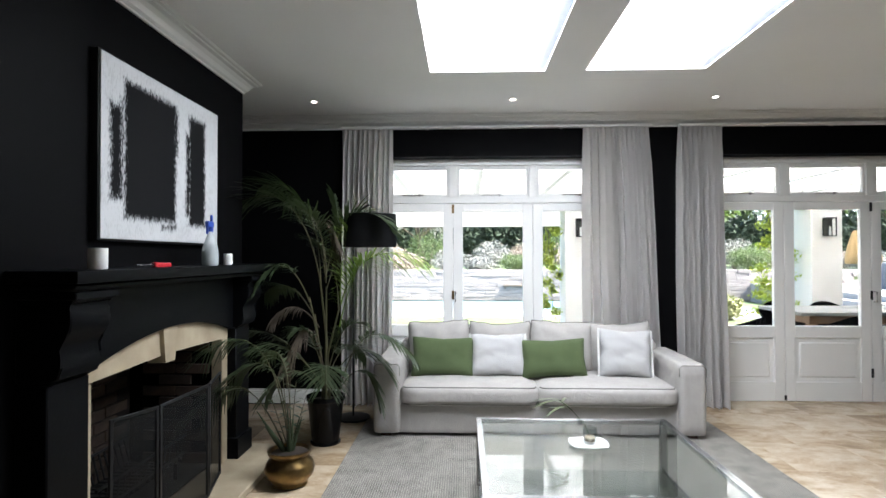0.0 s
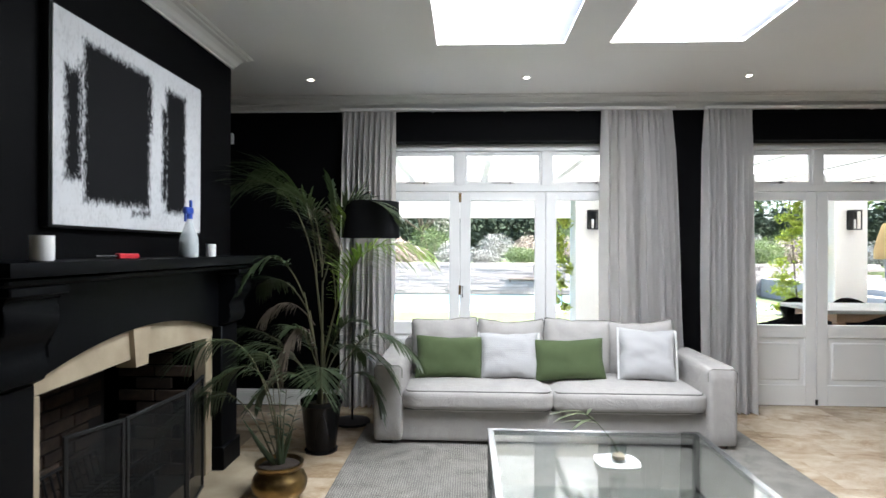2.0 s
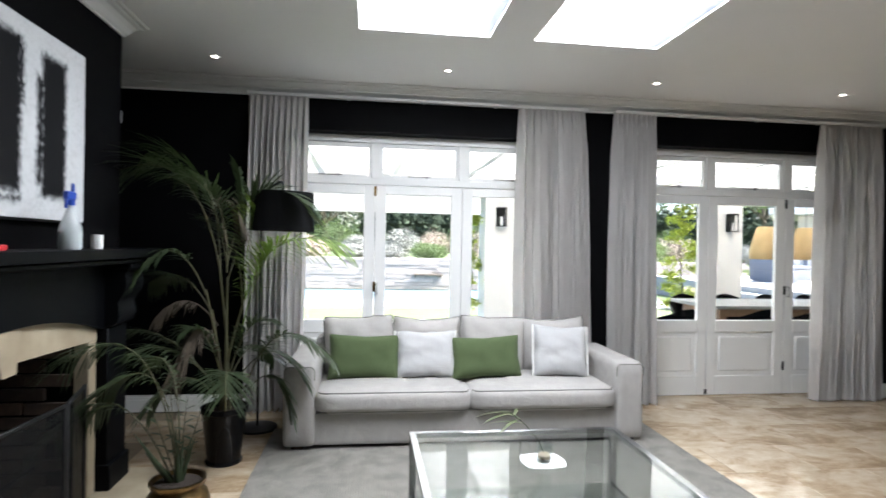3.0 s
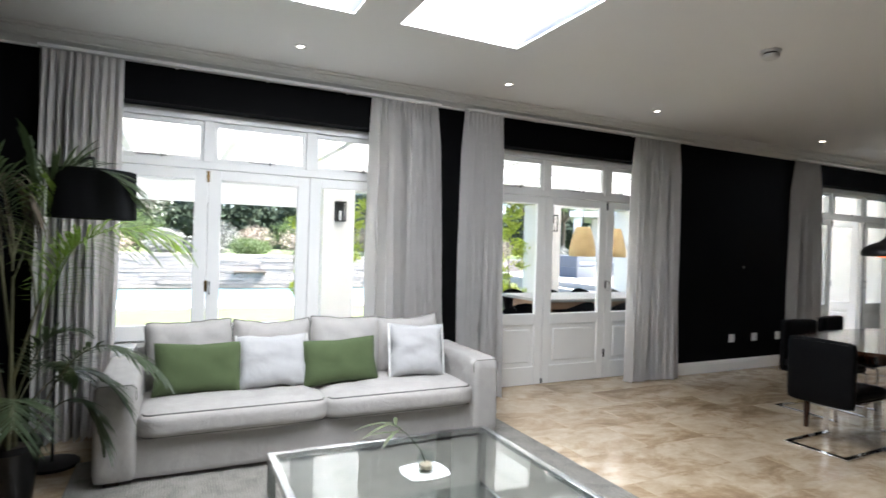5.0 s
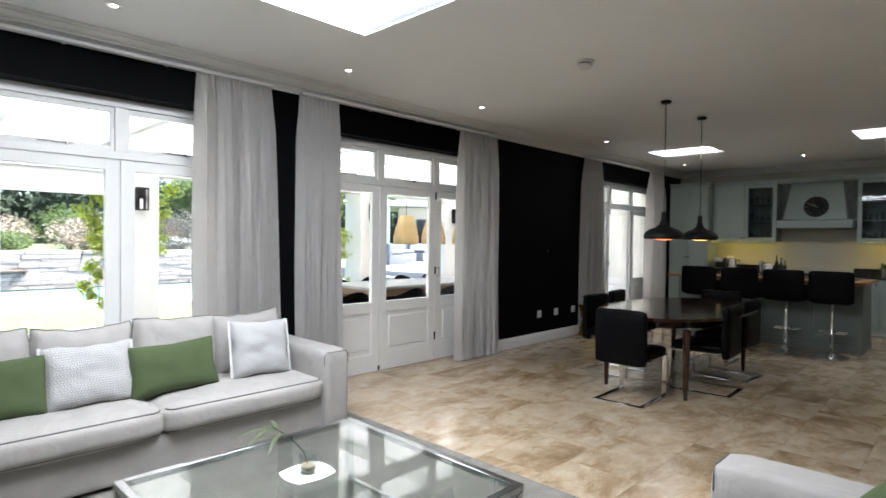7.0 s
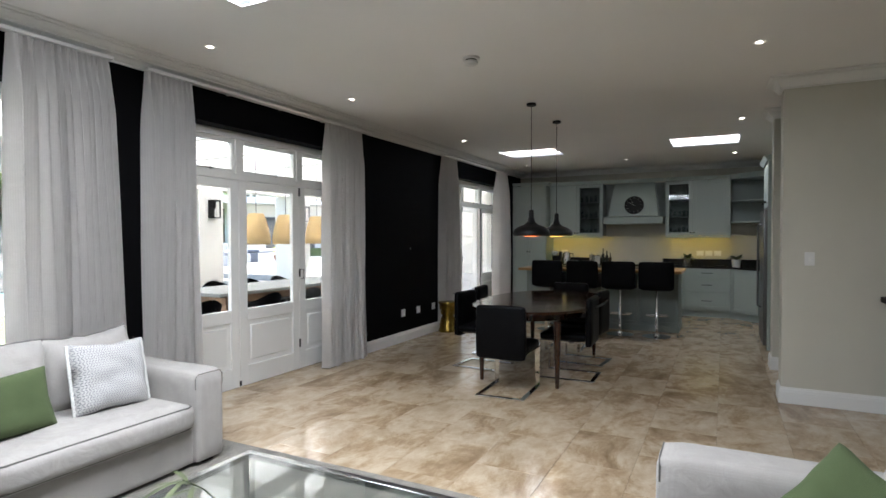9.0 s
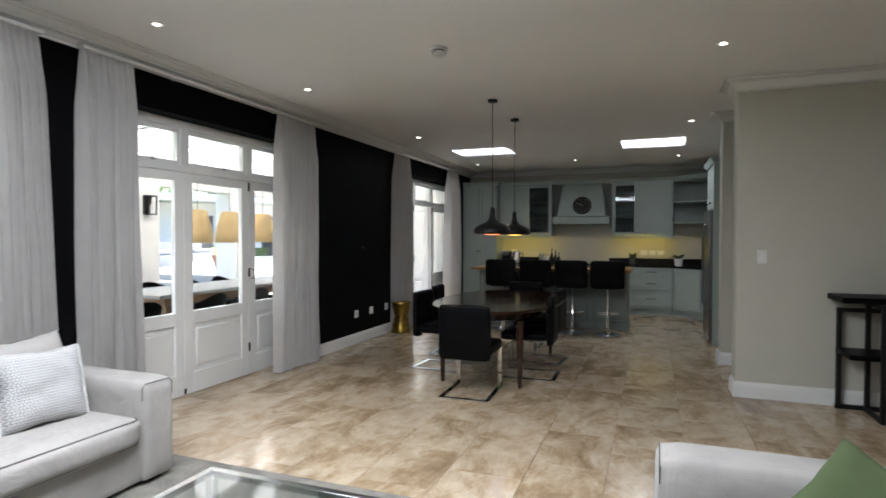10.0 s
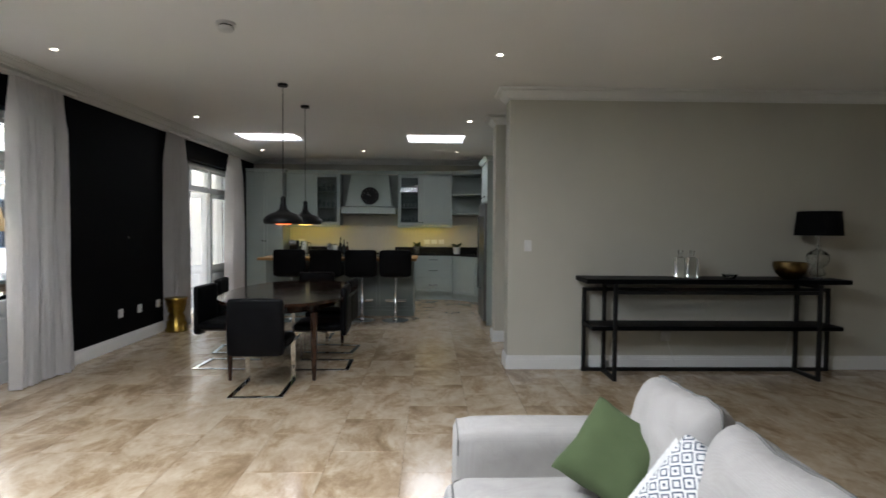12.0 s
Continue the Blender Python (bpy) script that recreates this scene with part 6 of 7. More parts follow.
def bottle(name, label, x, y, z, r, h, m, cap, category="bottle"):
    t = thing(name, label, category, (x, y, z))
    part("body", lathe(B(), [(0.0, 0.0), (r, 0.0), (r, h * 0.6), (r * 0.35, h * 0.75), (r * 0.35, h), (0.0, h)], 16), m, t)
    if cap:
        part("cap", lathe(B(), [(0.0, h + 0.0005), (r * 0.4, h + 0.0005), (r * 0.4, h + 0.025), (0.0, h + 0.025)], 12), cap, t)


bottle("oil_bottle", "dark green oil bottle beside the cooktop", 11.2, 4.14, CT, 0.033, 0.24, M_DARKGLASS, M_BLACK)
bottle("sauce_bottle", "dark sauce bottle among the cooking oils", 11.24, 4.22, CT, 0.03, 0.29, M_DARKGLASS, M_STEEL)
bottle("vinegar_bottle", "slim brown bottle beside the cooktop", 11.12, 4.06, CT, 0.028, 0.2, M_WOOD, M_BLACK)
for y, h in ((4.42, 0.17), (4.31, 0.15)):
    c = thing("canister", "white ceramic canister on the black worktop" if h < 0.16 else "brushed steel canister on the black worktop", "canister", (11.12, y, CT))
    part("jar", lathe(B(), [(0.0, 0.0), (0.05, 0.0), (0.052, h), (0.0, h)], 20), M_WHITE if h < 0.16 else M_STEEL, c)
    part("lid", lathe(B(), [(0.0, h + 0.0005), (0.053, h + 0.0005), (0.05, h + 0.015), (0.01, h + 0.02), (0.01, h + 0.035), (0.0, h + 0.035)], 20), M_STEEL, c, "metal lid")
k = thing("kettle", "brushed steel kettle on the black worktop", "kettle", (11.1, 4.92, CT))
part("body", lathe(B(), [(0.0, 0.0), (0.085, 0.0), (0.085, 0.02), (0.07, 0.21), (0.055, 0.235), (0.0, 0.24)], 24), M_STEEL, k)
part("handle", tube(B(), [(0, -0.07, 0.2), (0, -0.13, 0.2), (0, -0.13, 0.06), (0, -0.08, 0.05)], 0.01, 8), M_BLACK, k, "black handle")
k = thing("coffee_machine", "compact black coffee machine on the worktop", "coffee machine", (11.12, 5.14, CT))
part("housing", box(box(B(), -0.14, 0.14, -0.09, 0.09, 0.0, 0.05, 0.01), 0.0, 0.14, -0.09, 0.09, 0.05, 0.24, 0.02, 2), M_BLACK, k)
part("brew_head", box(B(), -0.13, -0.001, -0.07, 0.07, 0.15, 0.25, 0.02, 2), M_STEEL, k, "steel brew head")
for x, y, m2, h, lab in ((11.1, 2.66, M_STEEL, 0.13, "leafy green plant in a grey metal pot on the worktop"), (10.95, 1.86, M_WHITE, 0.13, "leafy green plant in a small white jug on the worktop")):
    t = thing("worktop_plant", lab, "potted plant", (x, y, CT))
    part("pot", lathe(B(), [(0.0, 0.0), (0.06, 0.0), (0.075, h), (0.068, h), (0.06, h - 0.02), (0.0, h - 0.02)], 20), m2, t)
    bm = B()
    rnd = random.Random(int(y * 10))
    for q in range(26):
        a, e = rnd.uniform(0, 6.28), rnd.uniform(0.2, 1.2)
        leaf(bm, (0.02 * math.cos(a), 0.02 * math.sin(a), h), (math.cos(a) * math.cos(e), math.sin(a) * math.cos(e), math.sin(e)), rnd.uniform(0.12, 0.22), 0.06, 0.4)
    part("leaves", bm, M_PALM, t, "broad green leaves", smooth=False, kind="stuff")
for y in (2.46, 2.31, 2.16):
    wall_plate("wall_outlet", "white socket plate on the yellow-lit splashback", KW - 0.0065, y, 1.14, -90, 0.12, 0.09, 2)
wall_plate("wall_outlet", "white socket plate on the splashback by the larder", KW - 0.0065, 5.05, 1.14, -90, 0.12, 0.09, 2)

# ---- gold stool ----
g = thing("gold_stool", "pierced gold ceramic garden stool against the black wall", "stool", (7.52, 5.86, 0))
part("drum", lathe(B(), [(0.0, 0.0), (0.145, 0.0), (0.15, 0.015), (0.13, 0.06), (0.1, 0.16), (0.09, 0.24), (0.1, 0.32), (0.13, 0.41), (0.15, 0.44), (0.145, 0.46), (0.0, 0.465)], 32), M_GOLD, g)
bm = B()
for k in range(10):
    a = k * math.pi / 5
    for z0, z1, r0, r1 in ((0.08, 0.22, 0.128, 0.098), (0.26, 0.4, 0.098, 0.13)):
        tube(bm, [(r0 * math.cos(a), r0 * math.sin(a), z0), (r1 * math.cos(a + 0.3), r1 * math.sin(a + 0.3), z1)], 0.007, 6)
part("lattice", bm, M_GOLD, g, "raised gold lattice")

# ---- console table ----
co = thing("console_table", "black console table with a lower shelf on square metal frames", "console table", (0, 0, 0))
CZ = 0.965
CX0, CX1 = 5.0, 5.42
part("tabletop", box(B(), CX0, CX1, -1.605, 0.92, CZ - 0.045, CZ, 0.004), M_MANTEL, co)
part("shelf", box(B(), CX0 + 0.03, CX1 - 0.02, -1.555, 0.86, 0.475, 0.515, 0.004), M_MANTEL, co)


def bar(x0, y0, z0, x1, y1, z1, nm):
    t = 0.0175
    part(nm, box(B(), min(x0, x1) - t, max(x0, x1) + t, min(y0, y1) - t, max(y0, y1) + t, min(z0, z1) - t, max(z0, z1) + t, 0.002), M_BLACK, co)


for ya, yb in ((0.835, 0.645), (-1.66, -1.31)):
    bar(CX1 - 0.02, ya, 0.036, CX1 - 0.02, ya, 0.83, "post")
    bar(CX1 - 0.06, yb, 0.053, CX1 - 0.06, yb, 0.9, "post")
    bar(CX0 + 0.02, yb, 0.0175, CX0 + 0.02, yb, 0.9, "post")
    bar(CX0 + 0.056, yb, 0.0175, CX1 - 0.06, yb, 0.0175, "foot_bar")
    bar(CX0 + 0.056, yb, 0.9, CX1 - 0.097, yb, 0.9, "top_bar")
bar(CX1 - 0.02, -1.66, 0.0175, CX1 - 0.02, 0.84, 0.0175, "long_rail")
bar(CX1 - 0.02, -1.624, 0.83, CX1 - 0.02, 0.804, 0.83, "long_rail")
bar(CX0 + 0.02, -1.274, 0.84, CX0 + 0.02, 0.609, 0.84, "long_rail")

tl = thing("table_lamp", "glass-bodied table lamp with a black drum shade on the console", "table lamp", (5.2, -1.4, CZ))
part("foot", lathe(B(), [(0.0, 0.0), (0.1, 0.0), (0.1, 0.012), (0.03, 0.02), (0.0, 0.02)], 28), M_CHROME, tl, "round chrome foot")
part("glass_body", lathe(B(), [(0.03, 0.021), (0.062, 0.035), (0.068, 0.06), (0.05, 0.095), (0.042, 0.11), (0.075, 0.135), (0.1, 0.19), (0.095, 0.235), (0.06, 0.27), (0.025, 0.285), (0.02, 0.33), (0.016, 0.33), (0.021, 0.283), (0.056, 0.267), (0.091, 0.234), (0.096, 0.19), (0.071, 0.137), (0.038, 0.11), (0.046, 0.095), (0.064, 0.06), (0.058, 0.037), (0.026, 0.023)], 32), M_CRYSTAL, tl, "two clear glass globes")
part("stem", tube(B(), [(0, 0, 0.02), (0, 0, 0.5)], 0.006, 8), M_CHROME, tl)
part("shade", lathe(B(), [(0.204, 0.42), (0.208, 0.42), (0.188, 0.655), (0.184, 0.655), (0.204, 0.42)], 48), M_SHADE, tl, "black cloth shade")
bw = thing("bowl", "round hammered brass bowl on the console table", "bowl", (5.2, -1.13, CZ))
part("shell", lathe(B(), [(0.0, 0.0), (0.07, 0.0), (0.13, 0.05), (0.155, 0.12), (0.15, 0.16), (0.14, 0.16), (0.145, 0.12), (0.12, 0.055), (0.0, 0.012)], 40), M_BRASS, bw)
for x, y, h in ((5.24, -0.06, 0.2), (5.16, -0.14, 0.2)):
    t = thing("decanter", "square clear glass decanter with a stopper on the console", "decanter", (x, y, CZ), group="decanters on the console")
    bm = B()
    box(bm, -0.05, 0.05, -0.045, 0.045, 0.0, h, 0.015, 2)
    lathe(bm, [(0.0, h - 0.01), (0.022, h - 0.005), (0.018, h + 0.03), (0.0, h + 0.03)], 16)
    part("body", bm, M_CRYSTAL, t)
    part("stopper", box(B(), -0.02, 0.02, -0.02, 0.02, h + 0.0305, h + 0.07, 0.006), M_CRYSTAL, t, "glass stopper")
ad = thing("glass_dish", "small cut glass dish lying on the console", "dish", (5.2, -0.53, CZ))
part("dish", lathe(B(), [(0.0, 0.0), (0.05, 0.0), (0.08, 0.04), (0.072, 0.04), (0.045, 0.008), (0.0, 0.008)], 8), M_CRYSTAL, ad)
cb = thing("lamp_cable", "thin pale lamp cable hanging to the socket behind the console", "cable", (0, 0, 0))
part("cord", tube(B(), [(5.455, -0.03, 0.33), (5.44, -0.07, 0.2), (5.445, -0.12, 0.06), (5.44, -0.3, 0.005), (5.44, -1.2, 0.005), (5.452, -1.3, 0.3), (5.455, -1.33, 0.98)], 0.003, 6), M_PLASTIC, cb)

# ---- outdoors ----
GZ = -0.1
structure("ground", box(B(), -400, 400, 6.43, 700, -1.0, GZ - 0.02), M_EARTH, "planted garden soil")
structure("patio", box(B(), -8, 24, 6.43, 10.6, -0.4, -0.05, 0.004), M_PORCH, "pale paved terrace")
structure("lawn", box(B(), -14, 9, 10.62, 14.7, -0.5, GZ), M_LAWN, "bright mown lawn")
structure("pool_coping", box(B(), -12, 9.2, 14.72, 16.5, -0.5, GZ + 0.03, 0.01), M_PAVE, "pale pool edge")
structure("water_pool", box(B(), -12, 9.2, 16.51, 20.2, -0.5, GZ - 0.005), M_WATER, "clear blue swimming pool")
structure("terrace_east", box(B(), 10.5, 40, 10.62, 24.5, -0.5, 0.5), M_PAVE, "pale paved upper terrace")


def stacked_wall(x0, x1, y, z0, z1, seed):
    t = thing("garden_wall", "long dry-stacked grey stone retaining wall behind the pool", "garden wall", (0, 0, 0))
    part("core", box(B(), x0, x1, y - 0.1, y + 0.5, z0, z1 - 0.03), M_ROCK, t)
    rnd = random.Random(seed)
    kinds = [finish(box(B(), -w / 2, w / 2, -0.13, 0.13, -0.0595, 0.0595, 0.011), "stone", M_ROCK, False) for w in (0.45, 0.65, 0.85)]
    n = 0
    z = z0 + 0.06
    while z < z1:
        x = x0 + rnd.uniform(0, 0.5)
        while x < x1 and n < 300:
            k = rnd.randrange(3)
            w = (0.45, 0.65, 0.85)[k]
            s = new("stone", kinds[k])
            s.parent = t
            s.matrix_basis = pose(x + w / 2, y + rnd.uniform(-0.012, 0.012), z, 0, 0, rnd.uniform(-1.5, 1.5))
            x += w + 0.006
            n += 1
        z += 0.121
    return t


stacked_wall(-7.5, 14.0, 20.5, GZ, 0.93, 3)
wl = thing("wall_ledge", "dark timber ledge fixed to the stone garden wall", "shelf", (2.4, 20.34, 0.4), group="")
part("plank", box(B(), -0.5, 0.5, -0.1, 0.06, 0.0, 0.05, 0.006), M_BARK, wl)
for x in (-0.45, 0.45):
    part("bracket", box(B(), x - 0.03, x + 0.03, -0.04, 0.06, -0.08, -0.001, 0.004), M_BARK, wl)
structure("terrace_bank", box(B(), -60, 60, 20.9, 70, -0.9, 0.9), M_EARTH, "sloping planted bank above the wall")


def foliage(bm, centre, radii, n, size, seed, shell=0.55):
    """Many small two-triangle leaves scattered through a lumpy ellipsoid."""
    rnd = random.Random(seed)
    lumps = [(Vector((rnd.gauss(0, 1), rnd.gauss(0, 1), rnd.gauss(0, 0.8))).normalized(), rnd.uniform(0.8, 1.15)) for _ in range(9)]
    for _ in range(n):
        d = Vector((rnd.gauss(0, 1), rnd.gauss(0, 1), rnd.gauss(0, 1))).normalized()
        k = 0.85
        for ld, s in lumps:
            k = max(k, s * max(0.0, d.dot(ld)) ** 3)
        r = rnd.uniform(shell, 1.0) * k
        p = Vector(centre) + Vector((d.x * radii[0], d.y * radii[1], d.z * radii[2])) * r
        a = Vector((rnd.gauss(0, 1), rnd.gauss(0, 1), rnd.gauss(0, 1))).normalized() * size * rnd.uniform(0.6, 1.3)
        b = a.cross(Vector((rnd.gauss(0, 1), rnd.gauss(0, 1), rnd.gauss(0, 1)))).normalized() * size * 0.45
        v = [bm.verts.new(q) for q in (p - a, p + b, p + a, p - b)]
        bm.faces.new(v)


def shrub(name, label, m, x, y, z, rx, rz, seed, n=700, size=0.09, group=""):
    t = thing(name, label, "shrub", (x, y, z), group=group)
    bm = B()
    for k in range(5):
        a = k * 1.26
        tube(bm, [(0, 0, -0.05), (0.4 * rx * math.cos(a), 0.4 * rx * math.sin(a), rz * 1.1)], 0.03, 5, 0.01)
    part("stems", bm, M_BARK, t, kind="stuff")
    bm = B()
    foliage(bm, (0, 0, rz * 0.85), (rx, rx, rz), n, size, seed, 0.35)
    part("foliage", bm, m, t, smooth=False, kind="stuff")
    return t


rnd = random.Random(77)
SH = [("lavender_bush", "rounded silvery lavender bush above the stone wall", M_SHRUB), ("green_bush", "rounded green shrub in the garden bank", M_SHRUBG), ("ornamental_grass", "soft clump of tawny ornamental grass above the wall", M_DRYG)]
k = 0
for row, y in ((0, 21.9), (1, 24.3), (2, 27.5)):
    x = -9.0
    while x < 17:
        nm, lab, m = SH[[2, 0, 0, 1, 2, 0, 0, 1][k % 8]]
        rx = rnd.uniform(0.65, 1.25) * (1 + 0.2 * row)
        shrub(nm, lab, m, x, y + rnd.uniform(-0.4, 0.4), 0.88, rx, rx * rnd.uniform(0.42, 0.6) * (1 + 0.3 * row), 100 + k, 2600, 0.045, "shrubs on the garden bank")
        x += rx * rnd.uniform(1.5, 2.4) * (1 + 0.35 * row)
        k += 1


def tree(x, y, z, h, r, m, seed, n=2600, size=0.16):
    t = thing("tree", "leafy garden tree with a spreading crown behind the bank", "tree", (x, y, z), group="garden trees")
    rn = random.Random(seed)
    bm = tube(B(), [(0, 0, -0.1), (0.1, 0, h * 0.3), (0.0, 0.1, h * 0.55), (0.1, 0.1, h * 0.85)], 0.16, 8, 0.05)
    trunk = part("trunk", bm, M_BARK, t)
    crown = B()
    bm = B()
    for k in range(7):
        a = k * 0.9 + rn.uniform(-0.2, 0.2)
        e = Vector((r * 0.65 * math.cos(a), r * 0.65 * math.sin(a), h * rn.uniform(0.5, 0.85)))
        tube(bm, [(0.05, 0, h * 0.35), e * 0.5 + Vector((0, 0, h * 0.2)), e], 0.06, 6, 0.015)
        foliage(crown, e, (r * 0.5, r * 0.5, r * 0.38), n // 8, size, seed + k, 0.2)
    foliage(crown, (0, 0, h * 0.85), (r * 0.55, r * 0.55, r * 0.4), n // 8, size, seed + 9, 0.2)
    part("limb", bm, M_BARK, trunk, kind="stuff")
    part("crown", crown, m, t, smooth=False, kind="stuff")
    return t


for i, (x, y, h, r, m) in enumerate(((-6.5, 27, 4.2, 2.6, M_SHRUBG), (-2.2, 33, 4.6, 3.0, M_SHRUB), (13.5, 30, 6.0, 3.4, M_SHRUBG), (10.2, 25.0, 4.0, 2.2, M_SHRUBG), (17.5, 27, 6.5, 3.6, M_SHRUBG), (-12, 30, 6, 3.6, M_SHRUBG), (24, 32, 7, 4, M_SHRUBG), (31, 28, 7, 4, M_HEDGE))):
    tree(x, y, 0.85, h, r, m, 300 + i * 17)
hg = thing("hedge", "tall dark clipped hedge across the end of the garden", "hedge", (0, 0, 0.85))
part("hedge_core", box(B(), -30, 60, 40.8, 42, -0.3, 2.75), M_HEDGE, hg)
bm = B()
for k in range(30):
    foliage(bm, (-28 + k * 3, 40.6, 1.6), (2.2, 0.9, 1.75), 800, 0.26, 500 + k, 0.7)
part("hedge_leaves", bm, M_HEDGE, hg, smooth=False, kind="stuff")
hg = thing("woodland", "distant dark trees beyond the hedge", "trees", (0, 0, 0.85))
bm = B()
for k in range(22):
    foliage(bm, (-45 + k * 5.2, 58, 3.2 + (k * 7 % 5) * 0.35), (4.0, 2.0, 2.6), 520, 0.42, 600 + k, 0.3)
for k in range(22):
    part("trunk", tube(B(), [(-45 + k * 5.2, 58, -0.9), (-44.8 + k * 5.2, 58, 2.8)], 0.3, 6, 0.15), M_BARK, hg)
part("tree_crowns", bm, M_HEDGE, hg, smooth=False, kind="stuff")

for k, (x, y) in enumerate(((6.9, 14.3), (8.5, 14.4))):
    shrub("ornamental_grass", "low clump of pale yellow-green grass at the lawn's edge", M_GRASSY, x, y, GZ, 0.4, 0.38, 850 + k, 1800, 0.045, "grass clumps by the pool")

# porch end wall, then posts, beam, roof
RZ = 2.62
bm = B()
box(bm, -6, 11.2, 6.425, 10.1, RZ, RZ + 0.012)
structure("porch_roof", bm, M_POLY, "opal sheet porch roof")
structure("porch_end_wall", box(B(), 11.21, 11.45, 6.425, 9.92, GZ - 0.1, RZ + 0.012, 0.004), M_RENDER, "white plastered wall closing the porch")
structure("porch_beam", box(B(), -6, 11.2, 9.62, 9.92, 2.24, RZ - 0.001, 0.005), M_RENDER, "white painted porch beam")
bm = B()
for k in range(16):
    x = -5.6 + k * 1.05
    box(bm, x - 0.04, x + 0.04, 6.43, 9.61, RZ - 0.16, RZ - 0.0015)
structure("porch_rafters", bm, M_TRIM, "white painted porch rafters")
bl = thing("porch_blind", "white roller blind part lowered under the porch beam", "blind", (0, 9.55, 0))
part("blind_cloth", box(B(), -6, 2.05, -0.004, 0.004, 1.96, 2.23), M_TRIM, bl)
part("blind_bar", box(B(), -6, 2.05, -0.015, 0.015, 1.94, 1.9595, 0.004), M_TRIM, bl)
part("blind_box", box(B(), -6, 2.05, -0.05, 0.05, 2.23, 2.35, 0.01), M_TRIM, bl)


def porch_post(x, side):
    t = thing("porch_post", "square white plastered porch post", "post", (x, 9.75, -0.05), group="porch posts")
    part("shaft", box(B(), -0.24, 0.24, -0.24, 0.24, 0.0, 2.289, 0.01), M_RENDER, t)
    w = thing("wall_lantern", "black framed glass wall lantern on the porch post", "wall lamp", (x + side, 9.513, 1.78), group="lanterns on the posts")
    part("back_plate", box(B(), -0.07, 0.07, -0.015, 0.0, 0.0, 0.27, 0.003), M_BLACK, w)
    bm = B()
    for sx in (-0.062, 0.062):
        for sy in (-0.13, -0.022):
            box(bm, sx - 0.008, sx + 0.008, sy - 0.006, sy + 0.006, 0.0, 0.26)
    box(bm, -0.075, 0.075, -0.14, -0.016, 0.2605, 0.28, 0.004)
    box(bm, -0.075, 0.075, -0.14, -0.016, -0.015, -0.0005, 0.004)
    part("cage", bm, M_BLACK, w)
    part("candle_tube", lathe(B(), [(0.0, 0.0), (0.02, 0.0), (0.02, 0.14), (0.0, 0.14)], 12, 0, -0.07), M_WHITE, w)


porch_post(2.36, 0.0)
porch_post(6.22, 0.0)
porch_post(-3.0, 0.0)
porch_post(8.4, 0.0)

vn = thing("climbing_vine", "lime green vine hanging down beside the porch post", "climbing plant", (1.93, 9.72, -0.05))
bm = B()
rnd = random.Random(12)
for k in range(7):
    x = rnd.uniform(-0.12, 0.14)
    tube(bm, [(x, 0, 2.5), (x + rnd.uniform(-0.1, 0.1), -0.05, 1.7), (x + rnd.uniform(-0.15, 0.1), 0.0, rnd.uniform(0.5, 1.2))], 0.006, 5, 0.003)
part("tendril", bm, M_STEM, vn, kind="stuff")
bm = B()
for k in range(16):
    foliage(bm, (rnd.uniform(-0.2, 0.14), rnd.uniform(-0.1, 0.1), 2.4 - k * 0.12), (0.2 - 0.006 * k, 0.14, 0.12), 130, 0.032, 900 + k, 0.1)
for k in range(7):
    foliage(bm, (0.75 + rnd.uniform(-0.1, 0.3), 0.25, 2.3 - k * 0.17), (0.2, 0.14, 0.12), 130, 0.032, 930 + k, 0.1)
part("vine_leaves", bm, M_VINE, vn, smooth=False, kind="stuff")
vn = thing("climbing_vine", "lime green vine on the porch post by the outdoor table", "climbing plant", (5.6, 9.85, -0.05))
bm = B()
for k in range(18):
    foliage(bm, (rnd.uniform(-0.3, 0.2), rnd.uniform(-0.1, 0.1), 2.3 - k * 0.1), (0.24, 0.16, 0.12), 120, 0.034, 960 + k, 0.1)
part("vine_leaves", bm, M_VINE, vn, smooth=False, kind="stuff")
bm = tube(B(), [(0.1, 0, 0.0), (0.0, 0, 1.0), (-0.1, 0, 2.3)], 0.015, 6, 0.008)
part("vine_stem", bm, M_BARK, vn)
gc = thing("grass_clump", "clump of long bright grass at the porch edge", "grass", (1.1, 10.3, -0.05))
bm = B()
for k in range(160):
    a, r = rnd.uniform(0, 6.28), rnd.uniform(0, 0.28)
    leaf(bm, (r * math.cos(a), r * math.sin(a), 0.0), (0.5 * math.cos(a), 0.5 * math.sin(a), 1.2), rnd.uniform(0.25, 0.42), 0.016, 0.3)
part("blades", bm, M_VINE, gc, smooth=False, kind="stuff")

# outdoor dining
ot = thing("outdoor_table", "long pale-topped teak table on the porch", "outdoor table", (6.4, 8.05, -0.05))
part("tabletop", box(B(), -1.75, 1.75, -0.5, 0.5, 0.765, 0.81, 0.006), M_PAVE, ot, "pale table top")
part("apron", box(B(), -1.6, 1.6, -0.42, 0.42, 0.66, 0.764, 0.004), M_TEAK, ot)
for x in (-1.55, 1.55):
    for y in (-0.38, 0.38):
        part("leg", box(B(), x - 0.05, x + 0.05, y - 0.05, y + 0.05, 0.0, 0.659, 0.004), M_TEAK, ot)


